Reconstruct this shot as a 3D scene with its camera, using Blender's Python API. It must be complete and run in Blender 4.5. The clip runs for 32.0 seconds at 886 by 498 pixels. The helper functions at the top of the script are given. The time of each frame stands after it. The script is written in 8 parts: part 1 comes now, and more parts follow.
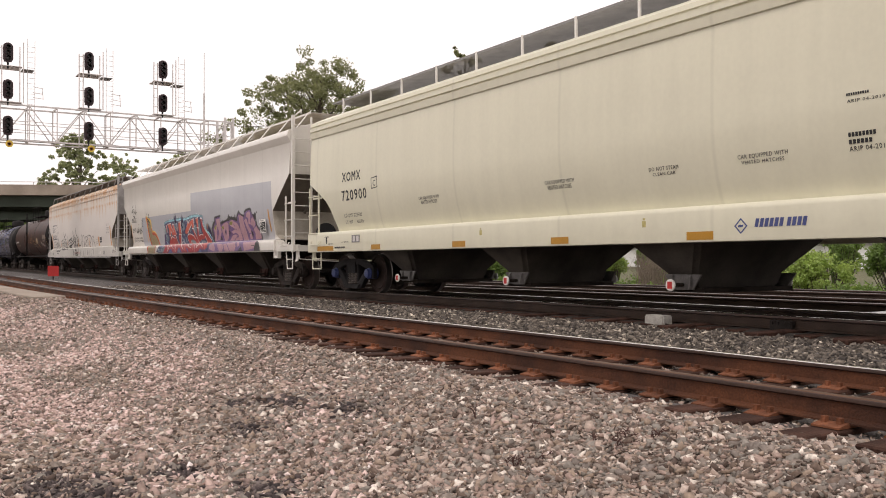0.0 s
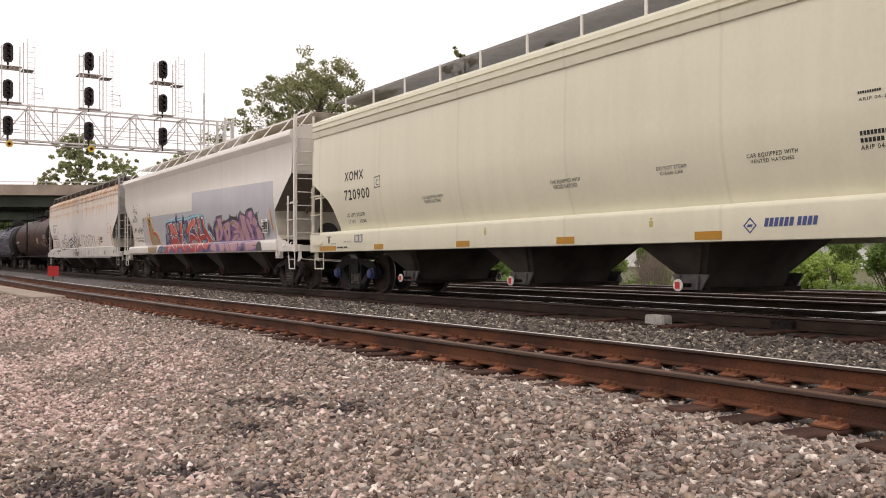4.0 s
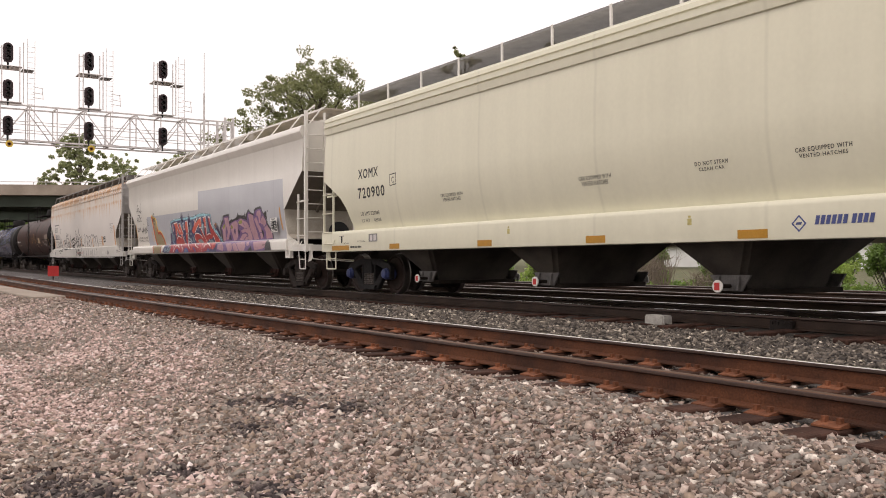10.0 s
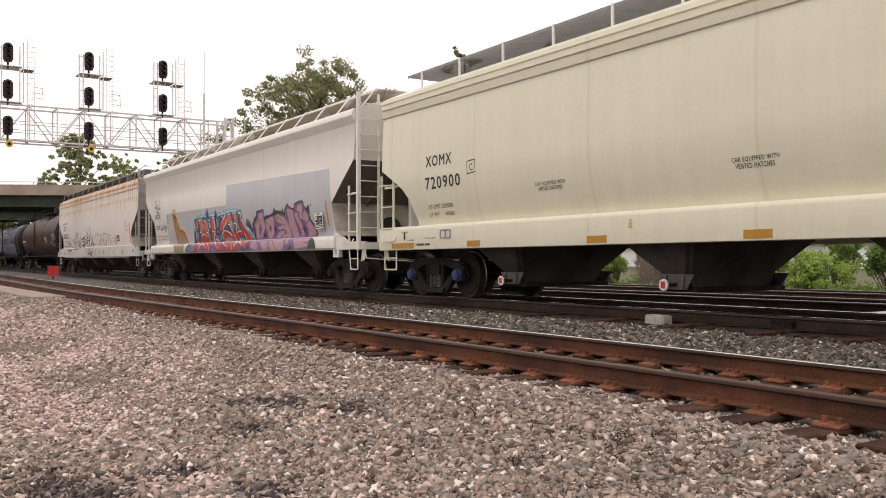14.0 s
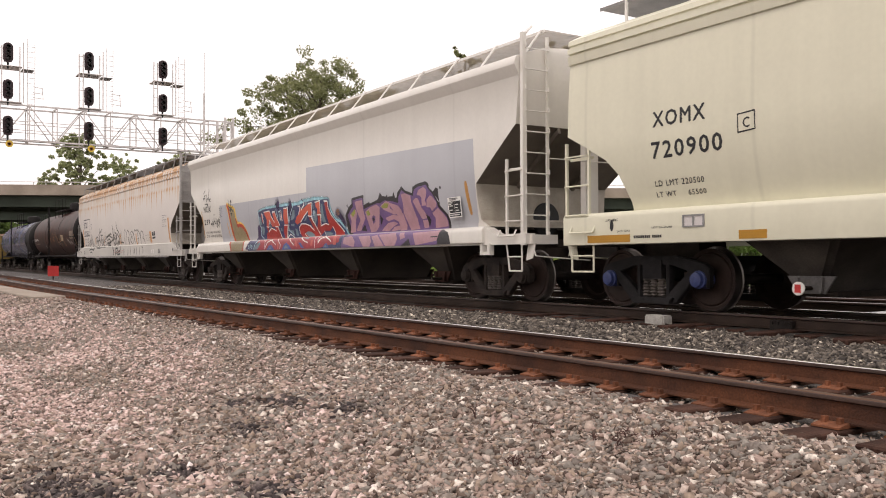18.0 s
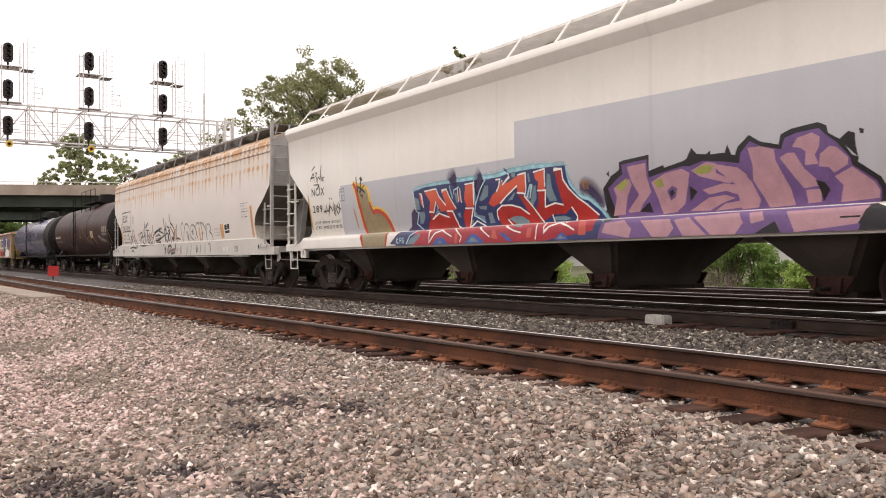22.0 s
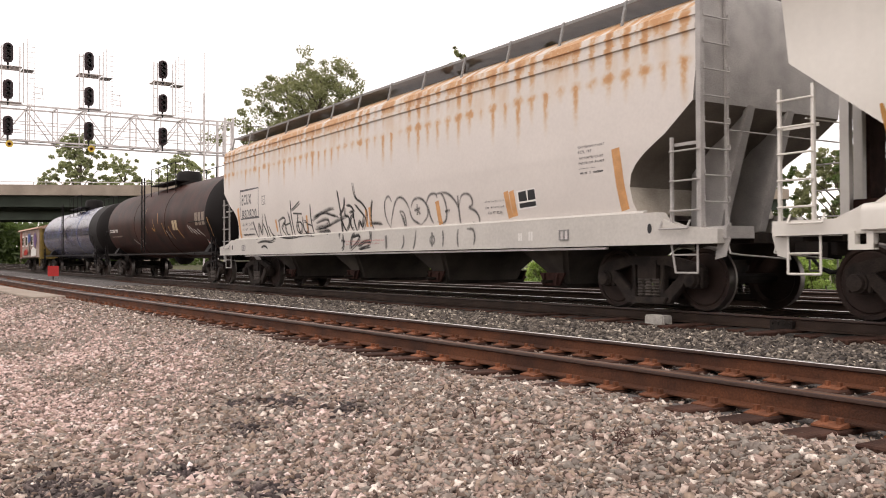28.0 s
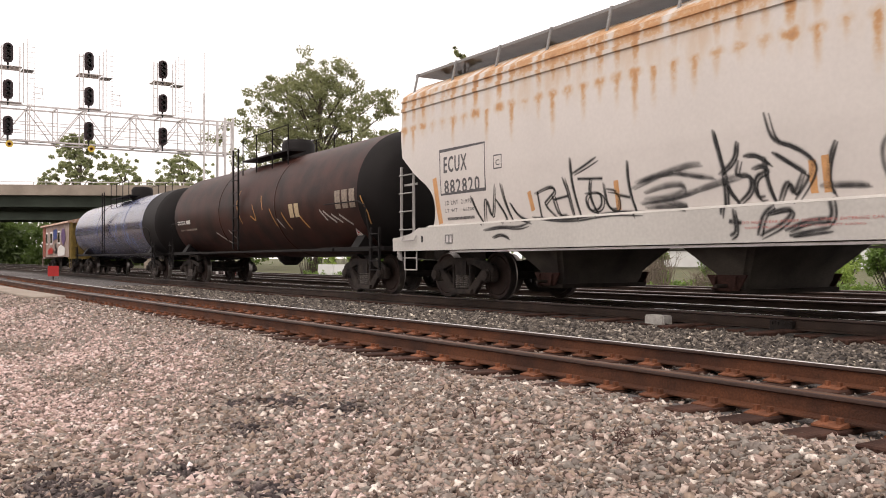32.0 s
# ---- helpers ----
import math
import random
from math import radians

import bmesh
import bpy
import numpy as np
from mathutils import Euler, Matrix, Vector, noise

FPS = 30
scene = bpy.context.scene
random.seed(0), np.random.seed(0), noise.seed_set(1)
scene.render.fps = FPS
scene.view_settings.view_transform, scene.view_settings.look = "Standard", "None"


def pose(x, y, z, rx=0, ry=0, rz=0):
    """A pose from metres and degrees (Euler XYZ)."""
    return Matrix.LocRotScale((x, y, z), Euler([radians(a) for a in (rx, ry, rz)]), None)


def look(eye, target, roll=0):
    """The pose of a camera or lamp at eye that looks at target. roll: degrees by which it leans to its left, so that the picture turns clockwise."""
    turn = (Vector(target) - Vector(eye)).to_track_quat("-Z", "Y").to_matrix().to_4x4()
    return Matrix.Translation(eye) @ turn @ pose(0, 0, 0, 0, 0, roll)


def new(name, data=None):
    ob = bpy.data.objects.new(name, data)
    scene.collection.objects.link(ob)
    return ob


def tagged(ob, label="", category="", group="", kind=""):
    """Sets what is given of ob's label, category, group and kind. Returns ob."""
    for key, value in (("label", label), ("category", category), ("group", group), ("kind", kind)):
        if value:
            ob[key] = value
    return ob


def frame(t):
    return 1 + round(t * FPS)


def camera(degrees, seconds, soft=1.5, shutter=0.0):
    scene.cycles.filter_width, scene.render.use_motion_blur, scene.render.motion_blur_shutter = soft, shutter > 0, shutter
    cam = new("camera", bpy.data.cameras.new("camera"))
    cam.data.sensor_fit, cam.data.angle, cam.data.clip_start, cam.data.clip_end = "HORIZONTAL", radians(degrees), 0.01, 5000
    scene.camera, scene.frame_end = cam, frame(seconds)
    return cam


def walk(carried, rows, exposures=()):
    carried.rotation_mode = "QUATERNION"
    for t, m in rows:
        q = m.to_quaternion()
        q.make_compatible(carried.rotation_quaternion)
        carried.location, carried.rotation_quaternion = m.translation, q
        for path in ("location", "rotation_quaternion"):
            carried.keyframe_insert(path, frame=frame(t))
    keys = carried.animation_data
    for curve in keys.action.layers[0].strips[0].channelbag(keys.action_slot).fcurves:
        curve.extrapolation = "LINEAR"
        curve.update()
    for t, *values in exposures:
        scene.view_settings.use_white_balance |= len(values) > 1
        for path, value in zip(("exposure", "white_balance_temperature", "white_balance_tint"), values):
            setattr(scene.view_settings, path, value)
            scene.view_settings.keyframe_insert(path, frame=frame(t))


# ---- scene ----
EYE = (0.0, -10.796, 0.793)
cam = camera(52.89, 32.0, soft=1.0, shutter=0.2)
walk(cam, [(t, look(EYE, (-16.889, -0.084, 1.001), -0.084)) for t in (0.0, 32.0)], [(t, e, 6900, 17) for t, e in ((0.0, -0.12), (14.0, -0.12), (17.0, -0.04), (20.0, 0.05), (22.0, 0.14), (25.0, 0.15), (29.0, 0.11), (32.0, 0.12))])

# ---- light: a white overcast sky with a faint, wide sun ----
world = bpy.data.worlds.new("overcast_sky")
scene.world = world
world.use_nodes = True
wn, wl = world.node_tree.nodes, world.node_tree.links
sky = wn.new("ShaderNodeTexSky")
sky.sky_type, sky.sun_disc = "NISHITA", False
sky.sun_elevation, sky.sun_rotation = radians(58), radians(150)
veil = wn.new("ShaderNodeMix")
veil.data_type = "RGBA"
veil.inputs[0].default_value = 0.90
veil.inputs[7].default_value = (13.2, 13.0, 12.8, 1)
wl.new(sky.outputs[0], veil.inputs[6])
wl.new(veil.outputs[2], wn["Background"].inputs[0])
wn["Background"].inputs[1].default_value = 0.10
sun = new("sun", bpy.data.lights.new("sun", "SUN"))
sun.data.energy, sun.data.angle, sun.data.color = 1.1, radians(25), (1.0, 0.95, 0.87)
sun.matrix_world = look((0, 0, 40), (-0.30, 0.52, 39.15))
# ---- materials ----
def mat(name, color, rough=0.7, metal=0.0, var=0.25, scale=6.0, bump=0.15, tint=None, fine=60.0, island=0.0, rand=0.0, spec=0.5):
    """A procedural surface: base colour varied at two scales, with a fine bump."""
    m = bpy.data.materials.new(name)
    m.use_nodes = True
    nt = m.node_tree
    b = nt.nodes["Principled BSDF"]
    b.inputs["Roughness"].default_value, b.inputs["Metallic"].default_value = rough, metal
    b.inputs["Specular IOR Level"].default_value = spec
    tc = nt.nodes.new("ShaderNodeTexCoord")
    n1, n2 = nt.nodes.new("ShaderNodeTexNoise"), nt.nodes.new("ShaderNodeTexNoise")
    for n, s in ((n1, scale), (n2, fine)):
        n.inputs["Scale"].default_value, n.inputs["Detail"].default_value = s, 6
        nt.links.new(tc.outputs["Object"], n.inputs["Vector"])
    other = tint or tuple(c * (1 - var) for c in color)
    ramp = nt.nodes.new("ShaderNodeMapRange")
    ramp.inputs[1].default_value, ramp.inputs[2].default_value = 0.38, 0.66
    nt.links.new(n1.outputs["Fac"], ramp.inputs[0])
    mix = nt.nodes.new("ShaderNodeMix")
    mix.data_type = "RGBA"
    mix.inputs[6].default_value, mix.inputs[7].default_value = (*color, 1), (*other, 1)
    nt.links.new(ramp.outputs[0], mix.inputs[0])
    hsv = nt.nodes.new("ShaderNodeHueSaturation")
    nt.links.new(mix.outputs[2], hsv.inputs["Color"])
    val = nt.nodes.new("ShaderNodeMapRange")
    val.inputs[1].default_value, val.inputs[2].default_value = 0.3, 0.7
    val.inputs[3].default_value, val.inputs[4].default_value = 1 - var * 0.6, 1 + var * 0.6
    nt.links.new(n2.outputs["Fac"], val.inputs[0])
    last = val.outputs[0]
    if island or rand:
        if island:
            src = nt.nodes.new("ShaderNodeNewGeometry").outputs["Random Per Island"]
        else:
            src = nt.nodes.new("ShaderNodeObjectInfo").outputs["Random"]
        mr = nt.nodes.new("ShaderNodeMapRange")
        a = island or rand
        mr.inputs[3].default_value, mr.inputs[4].default_value = 1 - a, 1 + a
        nt.links.new(src, mr.inputs[0])
        mul = nt.nodes.new("ShaderNodeMath")
        mul.operation = "MULTIPLY"
        nt.links.new(last, mul.inputs[0]), nt.links.new(mr.outputs[0], mul.inputs[1])
        last = mul.outputs[0]
    nt.links.new(last, hsv.inputs["Value"])
    nt.links.new(hsv.outputs[0], b.inputs["Base Color"])
    if bump:
        bn = nt.nodes.new("ShaderNodeBump")
        bn.inputs["Strength"].default_value, bn.inputs["Distance"].default_value = bump, 0.02
        nt.links.new(n2.outputs["Fac"], bn.inputs["Height"])
        nt.links.new(bn.outputs[0], b.inputs["Normal"])
    return m


def weathered(m, pitch, seam, runs, dent):
    """Adds to a car's paint its vertical weld seams, faint dirt runs and the slight dents of the sheet."""
    nt = m.node_tree
    b, hsv, tc = nt.nodes["Principled BSDF"], nt.nodes["Hue/Saturation/Value"], nt.nodes["Texture Coordinate"]
    L = nt.links.new
    sep = nt.nodes.new("ShaderNodeSeparateXYZ")
    L(tc.outputs["Object"], sep.inputs[0])
    pp = nt.nodes.new("ShaderNodeMath")
    pp.operation, pp.inputs[1].default_value = "PINGPONG", pitch / 2
    L(sep.outputs[0], pp.inputs[0])
    line = nt.nodes.new("ShaderNodeMapRange")
    line.interpolation_type = "SMOOTHSTEP"
    line.inputs[1].default_value, line.inputs[2].default_value, line.inputs[3].default_value, line.inputs[4].default_value = 0.004, 0.05, 1 - seam, 1.0
    L(pp.outputs[0], line.inputs[0])
    mp, nz = nt.nodes.new("ShaderNodeMapping"), nt.nodes.new("ShaderNodeTexNoise")
    mp.inputs["Scale"].default_value = (2.4, 1.0, 0.16)
    nz.inputs["Scale"].default_value, nz.inputs["Detail"].default_value = 1.6, 5
    L(tc.outputs["Object"], mp.inputs[0]), L(mp.outputs[0], nz.inputs["Vector"])
    dirt = nt.nodes.new("ShaderNodeMapRange")
    dirt.inputs[1].default_value, dirt.inputs[2].default_value, dirt.inputs[3].default_value, dirt.inputs[4].default_value = 0.35, 0.72, 1.0, 1 - runs
    L(nz.outputs["Fac"], dirt.inputs[0])
    mul = nt.nodes.new("ShaderNodeMath")
    mul.operation = "MULTIPLY"
    L(line.outputs[0], mul.inputs[0]), L(dirt.outputs[0], mul.inputs[1])
    h2 = nt.nodes.new("ShaderNodeHueSaturation")
    L(hsv.outputs[0], h2.inputs["Color"]), L(mul.outputs[0], h2.inputs["Value"])
    L(h2.outputs[0], b.inputs["Base Color"])
    big = nt.nodes.new("ShaderNodeTexNoise")
    big.inputs["Scale"].default_value, big.inputs["Detail"].default_value = 0.9, 2
    L(tc.outputs["Object"], big.inputs["Vector"])
    bn = nt.nodes.new("ShaderNodeBump")
    bn.inputs["Strength"].default_value, bn.inputs["Distance"].default_value = 1.0, dent
    L(big.outputs["Fac"], bn.inputs["Height"]), L(bn.outputs[0], b.inputs["Normal"])
    return m


CREAM = weathered(mat("cream_paint", (0.70, 0.677, 0.54), 0.36, var=0.03, scale=0.7, bump=0.02, fine=14, spec=0.42), 3.1, 0.08, 0.05, 0.02)
PALE = weathered(mat("pale_grey_paint", (0.70, 0.67, 0.62), 0.24, var=0.03, scale=0.8, bump=0.02, fine=14, spec=0.8), 3.7, 0.06, 0.04, 0.02)
OLDWHITE = mat("old_white_paint", (0.55, 0.525, 0.49), 0.5, var=0.12, scale=0.9, bump=0.04, fine=18)
PATCH = weathered(mat("grey_patch_paint", (0.45, 0.455, 0.49), 0.26, var=0.06, scale=0.6, bump=0.02, spec=0.8), 3.7, 0.06, 0.04, 0.02)
# hoppers and underframe: dirt tones darkened further to hold the shade below the bodies
HOPCREAM = mat("dusty_shaded_hopper_sheet", (0.082, 0.071, 0.060), 0.8, var=0.35, scale=1.6, bump=0.1, tint=(0.045, 0.038, 0.034), spec=0.2)
HOPPALE = mat("dusty_shaded_grey_hopper_sheet", (0.060, 0.049, 0.041), 0.8, var=0.35, scale=1.6, bump=0.1, tint=(0.040, 0.033, 0.029), spec=0.2)
UNDER = mat("grimy_shaded_underframe", (0.029, 0.022, 0.018), 0.85, var=0.4, scale=4, bump=0.3, spec=0.15)
# slope sheets: dusty brown, with the overhang's shade mixed into the colour
SLOPE = mat("dusty_shaded_slope_sheet", (0.18, 0.155, 0.13), 0.8, var=0.3, scale=1.6, bump=0.1, spec=0.2)
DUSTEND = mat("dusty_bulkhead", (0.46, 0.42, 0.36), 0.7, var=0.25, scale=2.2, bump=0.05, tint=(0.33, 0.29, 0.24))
BLACKSTEEL = mat("black_cast_steel", (0.022, 0.020, 0.021), 0.7, var=0.4, scale=6, bump=0.3, spec=0.2)
STEEL = mat("dark_cast_steel", (0.018, 0.013, 0.011), 0.8, 0.0, var=0.4, scale=6, bump=0.3, spec=0.3)
# truck and wheel colours lowered so that undercar shade is part of them
TRUCK = mat("dusty_shaded_truck_casting", (0.042, 0.031, 0.026), 0.8, 0.0, var=0.5, scale=5, bump=0.3, tint=(0.016, 0.012, 0.011), spec=0.3)
WHEEL = mat("rusty_wheel", (0.034, 0.019, 0.015), 0.7, 0.0, var=0.4, scale=5, bump=0.2, spec=0.3)
SPRING = mat("worn_spring_steel", (0.13, 0.11, 0.10), 0.6, 0.0, var=0.4, scale=6, bump=0.2, spec=0.4)
TREAD = mat("polished_tread", (0.22, 0.20, 0.19), 0.4, 1.0, var=0.1)
RUST = mat("rusty_rail", (0.105, 0.037, 0.016), 0.78, 0.0, var=0.5, scale=2, bump=0.35, tint=(0.042, 0.016, 0.009), spec=0.3)
RUSTHEAD = mat("dark_rail_head_side", (0.046, 0.020, 0.013), 0.5, 0.0, var=0.4, scale=3, bump=0.2, spec=0.5)
RUSTTOP = mat("worn_rail_head", (0.17, 0.095, 0.065), 0.42, 1.0, var=0.25, scale=2, bump=0.03)
POLISH = mat("polished_rail_head", (0.78, 0.76, 0.73), 0.14, 1.0, var=0.1, bump=0.02)
DULLTOP = mat("dull_rail_head", (0.22, 0.20, 0.19), 0.35, 1.0, var=0.2, bump=0.02)
DARKRAIL = mat("oiled_brown_rail", (0.043, 0.026, 0.019), 0.75, 0.0, var=0.4, scale=3, bump=0.3, spec=0.3)
PLATE = mat("orange_rust_plate", (0.19, 0.070, 0.034), 0.85, 0.0, var=0.45, scale=9, bump=0.4, rand=0.35, spec=0.3)
TIE = mat("weathered_tie", (0.075, 0.037, 0.027), 0.9, var=0.5, scale=5, bump=0.5, rand=0.3, spec=0.2)
ORANGE = mat("orange_reflector", (0.43, 0.21, 0.014), 0.4, var=0.1)
BLACK = mat("black_paint", (0.012, 0.012, 0.014), 0.6, var=0.1)
INK = mat("black_lettering", (0.02, 0.02, 0.022), 0.6, var=0.1)
WHITE = mat("white_paint", (0.75, 0.73, 0.70), 0.5, var=0.08)
RED = mat("red_paint", (0.52, 0.032, 0.03), 0.5, var=0.12)
BLUE = mat("blue_paint", (0.055, 0.075, 0.22), 0.5, var=0.12)
YELLOW = mat("yellow_paint", (0.70, 0.50, 0.06), 0.5, var=0.12)
GALV = mat("galvanised_steel", (0.68, 0.64, 0.63), 0.55, 0.1, var=0.15, scale=3)
GRATE = mat("grey_steel_plate", (0.28, 0.275, 0.27), 0.7, 0.3, var=0.2, scale=20)
BROWNTANK = mat("brown_black_tank", (0.051, 0.019, 0.014), 0.45, var=0.5, scale=1.3, bump=0.06, tint=(0.019, 0.009, 0.007), spec=0.12)
BLACKTANK = mat("black_tank", (0.012, 0.010, 0.010), 0.6, var=0.3, scale=1, bump=0.05, spec=0.15)
BLUETANK = mat("blue_grey_tank", (0.100, 0.118, 0.205), 0.20, var=0.25, scale=0.8, bump=0.03, tint=(0.075, 0.055, 0.062), spec=0.5)
CONCRETE = mat("stained_concrete", (0.33, 0.275, 0.225), 0.9, var=0.25, scale=0.6, bump=0.2)
GIRDER = mat("green_girder", (0.05, 0.062, 0.048), 0.7, var=0.3, scale=0.5, bump=0.05, spec=0.2)
LENS = mat("dark_lens", (0.02, 0.012, 0.012), 0.15, var=0.1, bump=0)
BARK = mat("bark", (0.10, 0.08, 0.06), 0.9, var=0.4, scale=5, bump=0.5)


def leaf_mat(name, color, back):
    """Thin leaves: they reflect from above and let some daylight through."""
    m = mat(name, color, 0.55, var=0.35, scale=0.7, bump=0, island=0.45)
    nt = m.node_tree
    b, out = nt.nodes["Principled BSDF"], nt.nodes["Material Output"]
    tr, mix = nt.nodes.new("ShaderNodeBsdfTranslucent"), nt.nodes.new("ShaderNodeMixShader")
    tr.inputs[0].default_value = (*back, 1)
    mix.inputs[0].default_value = 0.42
    nt.links.new(b.outputs[0], mix.inputs[1]), nt.links.new(tr.outputs[0], mix.inputs[2]), nt.links.new(mix.outputs[0], out.inputs[0])
    return m


LEAF = leaf_mat("green_leaves", (0.215, 0.228, 0.118), (0.40, 0.42, 0.19))
# leaves of the trees behind the overpass, lightened to paint in distance haze
LEAFF = leaf_mat("haze_lightened_leaves", (0.28, 0.31, 0.17), (0.52, 0.56, 0.27))
LEAFB = leaf_mat("fresh_green_leaves", (0.31, 0.42, 0.12), (0.52, 0.66, 0.16))
LEAFM = leaf_mat("mid_green_leaves", (0.17, 0.26, 0.075), (0.30, 0.44, 0.10))
LEAFD = leaf_mat("dark_green_leaves", (0.10, 0.14, 0.05), (0.16, 0.24, 0.06))
TWIG = mat("dry_twigs", (0.27, 0.22, 0.17), 0.9, var=0.3, scale=8, bump=0.2)
WALLPAINT = mat("white_building_wall", (0.86, 0.86, 0.86), 0.7, var=0.08, scale=0.4)



def grating(name, color, open_part):
    """Steel grating: bars too fine to tell apart, with daylight between them."""
    m = mat(name, color, 0.7, 0.1, var=0.2, scale=4)
    nt = m.node_tree
    b, out = nt.nodes["Principled BSDF"], nt.nodes["Material Output"]
    hole, mix = nt.nodes.new("ShaderNodeBsdfTransparent"), nt.nodes.new("ShaderNodeMixShader")
    mix.inputs[0].default_value = open_part
    nt.links.new(b.outputs[0], mix.inputs[1]), nt.links.new(hole.outputs[0], mix.inputs[2]), nt.links.new(mix.outputs[0], out.inputs[0])
    return m


GRATING = grating("grey_grating", (0.30, 0.28, 0.27), 0.30)
TANBOARD = grating("tan_grating", (0.56, 0.50, 0.42), 0.42)
DARKBOARD = grating("weathered_dark_grating", (0.20, 0.18, 0.175), 0.26)


# ---- mesh helpers ----
def box(bm, x0, x1, y0, y1, z0, z1):
    v = [bm.verts.new((x, y, z)) for x in (x0, x1) for y in (y0, y1) for z in (z0, z1)]
    for f in ((0, 1, 3, 2), (4, 6, 7, 5), (0, 4, 5, 1), (2, 3, 7, 6), (0, 2, 6, 4), (1, 5, 7, 3)):
        bm.faces.new([v[i] for i in f])


def prism(bm, poly, y0, y1, axis="y"):
    """A flat polygon, thick from y0 to y1. poly: (x, z) for axis y, (y, z) for axis x, (x, y) for axis z."""
    put = {"y": lambda p, d: (p[0], d, p[1]), "x": lambda p, d: (d, p[0], p[1]), "z": lambda p, d: (p[0], p[1], d)}[axis]
    a, b = [bm.verts.new(put(p, y0)) for p in poly], [bm.verts.new(put(p, y1)) for p in poly]
    n = len(poly)
    bm.faces.new(a), bm.faces.new(b[::-1])
    for i in range(n):
        bm.faces.new((a[i], b[i], b[(i + 1) % n], a[(i + 1) % n]))


def tube(bm, p, q, r, n=6, r2=None, caps=True):
    p, q = Vector(p), Vector(q)
    d = (q - p).normalized()
    u = d.orthogonal().normalized()
    w = d.cross(u)
    r2 = r if r2 is None else r2
    ring = [[bm.verts.new(c + (u * math.cos(k * math.tau / n) + w * math.sin(k * math.tau / n)) * s) for k in range(n)] for c, s in ((p, r), (q, r2))]
    for k in range(n):
        bm.faces.new((ring[0][k], ring[0][(k + 1) % n], ring[1][(k + 1) % n], ring[1][k]))
    if caps:
        bm.faces.new(ring[0][::-1]), bm.faces.new(ring[1])


def pipe(bm, pts, r, n=6):
    for a, b in zip(pts, pts[1:]):
        tube(bm, a, b, r, n)


def lathe(bm, prof, axis="y", n=24, at=(0, 0, 0)):
    """Turns (along, radius) pairs round an axis through at."""
    rings = []
    for d, r in prof:
        ring = []
        for k in range(n):
            c, s = math.cos(k * math.tau / n) * r, math.sin(k * math.tau / n) * r
            p = {"x": (d, c, s), "y": (c, d, s), "z": (c, s, d)}[axis]
            ring.append(bm.verts.new((p[0] + at[0], p[1] + at[1], p[2] + at[2])))
        rings.append(ring)
    for a, b in zip(rings, rings[1:]):
        for k in range(n):
            bm.faces.new((a[k], a[(k + 1) % n], b[(k + 1) % n], b[k]))
    bm.faces.new(rings[0][::-1]), bm.faces.new(rings[-1])


def mesh_of(bm, name, material, smooth=False):
    bmesh.ops.recalc_face_normals(bm, faces=bm.faces)
    me = bpy.data.meshes.new(name)
    bm.to_mesh(me)
    bm.free()
    for m in material if isinstance(material, (list, tuple)) else (material,):
        me.materials.append(m)
    if smooth:
        me.polygons.foreach_set("use_smooth", [True] * len(me.polygons))
        me.set_sharp_from_angle(angle=radians(38))
    return me


def part(name, bm, material, parent, label="", smooth=False):
    ob = new(name, mesh_of(bm, name, material, smooth) if isinstance(bm, bmesh.types.BMesh) else bm)
    ob.parent = parent
    if label:
        tagged(ob, label)
    return ob


def thing(name, label, category, group="", kind="", at=(0, 0, 0)):
    ob = new(name)
    ob.empty_display_size = 0.3
    ob.location = at
    return tagged(ob, label, category, group, kind)


def solid(name, bm, material, label, category, group="", kind="", smooth=False):
    return tagged(new(name, mesh_of(bm, name, material, smooth)), label, category, group, kind)


def from_np(name, verts, faces, material):
    me = bpy.data.meshes.new(name)
    me.from_pydata(verts, [], faces)
    for m in material if isinstance(material, (list, tuple)) else (material,):
        me.materials.append(m)
    return me


BM = bmesh.new
# ---- ground and tracks ----
def ease(k):
    k = max(0.0, min(1.0, k))
    return k * k * (3 - 2 * k)


def grade(x):
    """The main line climbs a little towards the right of the lot."""
    return 0.0045 * (min(12.0, max(x, -26.0)) + 15.0)


def lot_z(x, y):
    """Height of the ground: ballast round the tracks, a shoulder, and the gravel lot."""
    far = ease((-x - 12) / 14)
    yc = near_y(x)
    if y > 7:
        return -0.22 - 0.25 * ease((y - 9) / 4)
    if y > -1.45:
        return -0.235
    if y > yc + 1.25:
        return -0.215
    bed = -0.33 + 0.04 * far
    edge = yc - 1.25
    if y > edge:
        return bed
    drop = 0.30 - 0.16 * far
    lift = 0.06 * (1 - far) * ease((edge - y) / 0.3) * (1 - ease((edge - y - 0.5) / 0.8))
    return bed + lift - drop * ease((edge - y - 0.25) / 2.6)


def near_y(x):
    """Centre line of the rusty siding, which swings a little towards the lot in the distance."""
    return -4.72 - 0.85 * ease((-x - 1) / 30)


def ground_z(x, y):
    n = noise.noise((x * 0.6, y * 0.6, 0)) * 0.02 + noise.noise((x * 1.7, y * 1.7, 3)) * 0.008
    return lot_z(x, y) + grade(x) * ease((y + 3.4) / 1.9) + (n if abs(x) < 80 and y < -1.5 else 0)


def span(a, b, step):
    return list(np.arange(a, b, step))


GX = [-3000, -900, -400, -260] + span(-180, -60, 6) + span(-60, -20, 1.0) + span(-20, 4, 0.4) + [5, 8, 14, 30, 90, 400, 1500]
GY = [-1500, -300, -90, -40, -24] + span(-18, -10, 0.6) + span(-10, 4, 0.25) + span(4, 16, 1.0) + [20, 30, 60, 120, 400, 900, 3000]


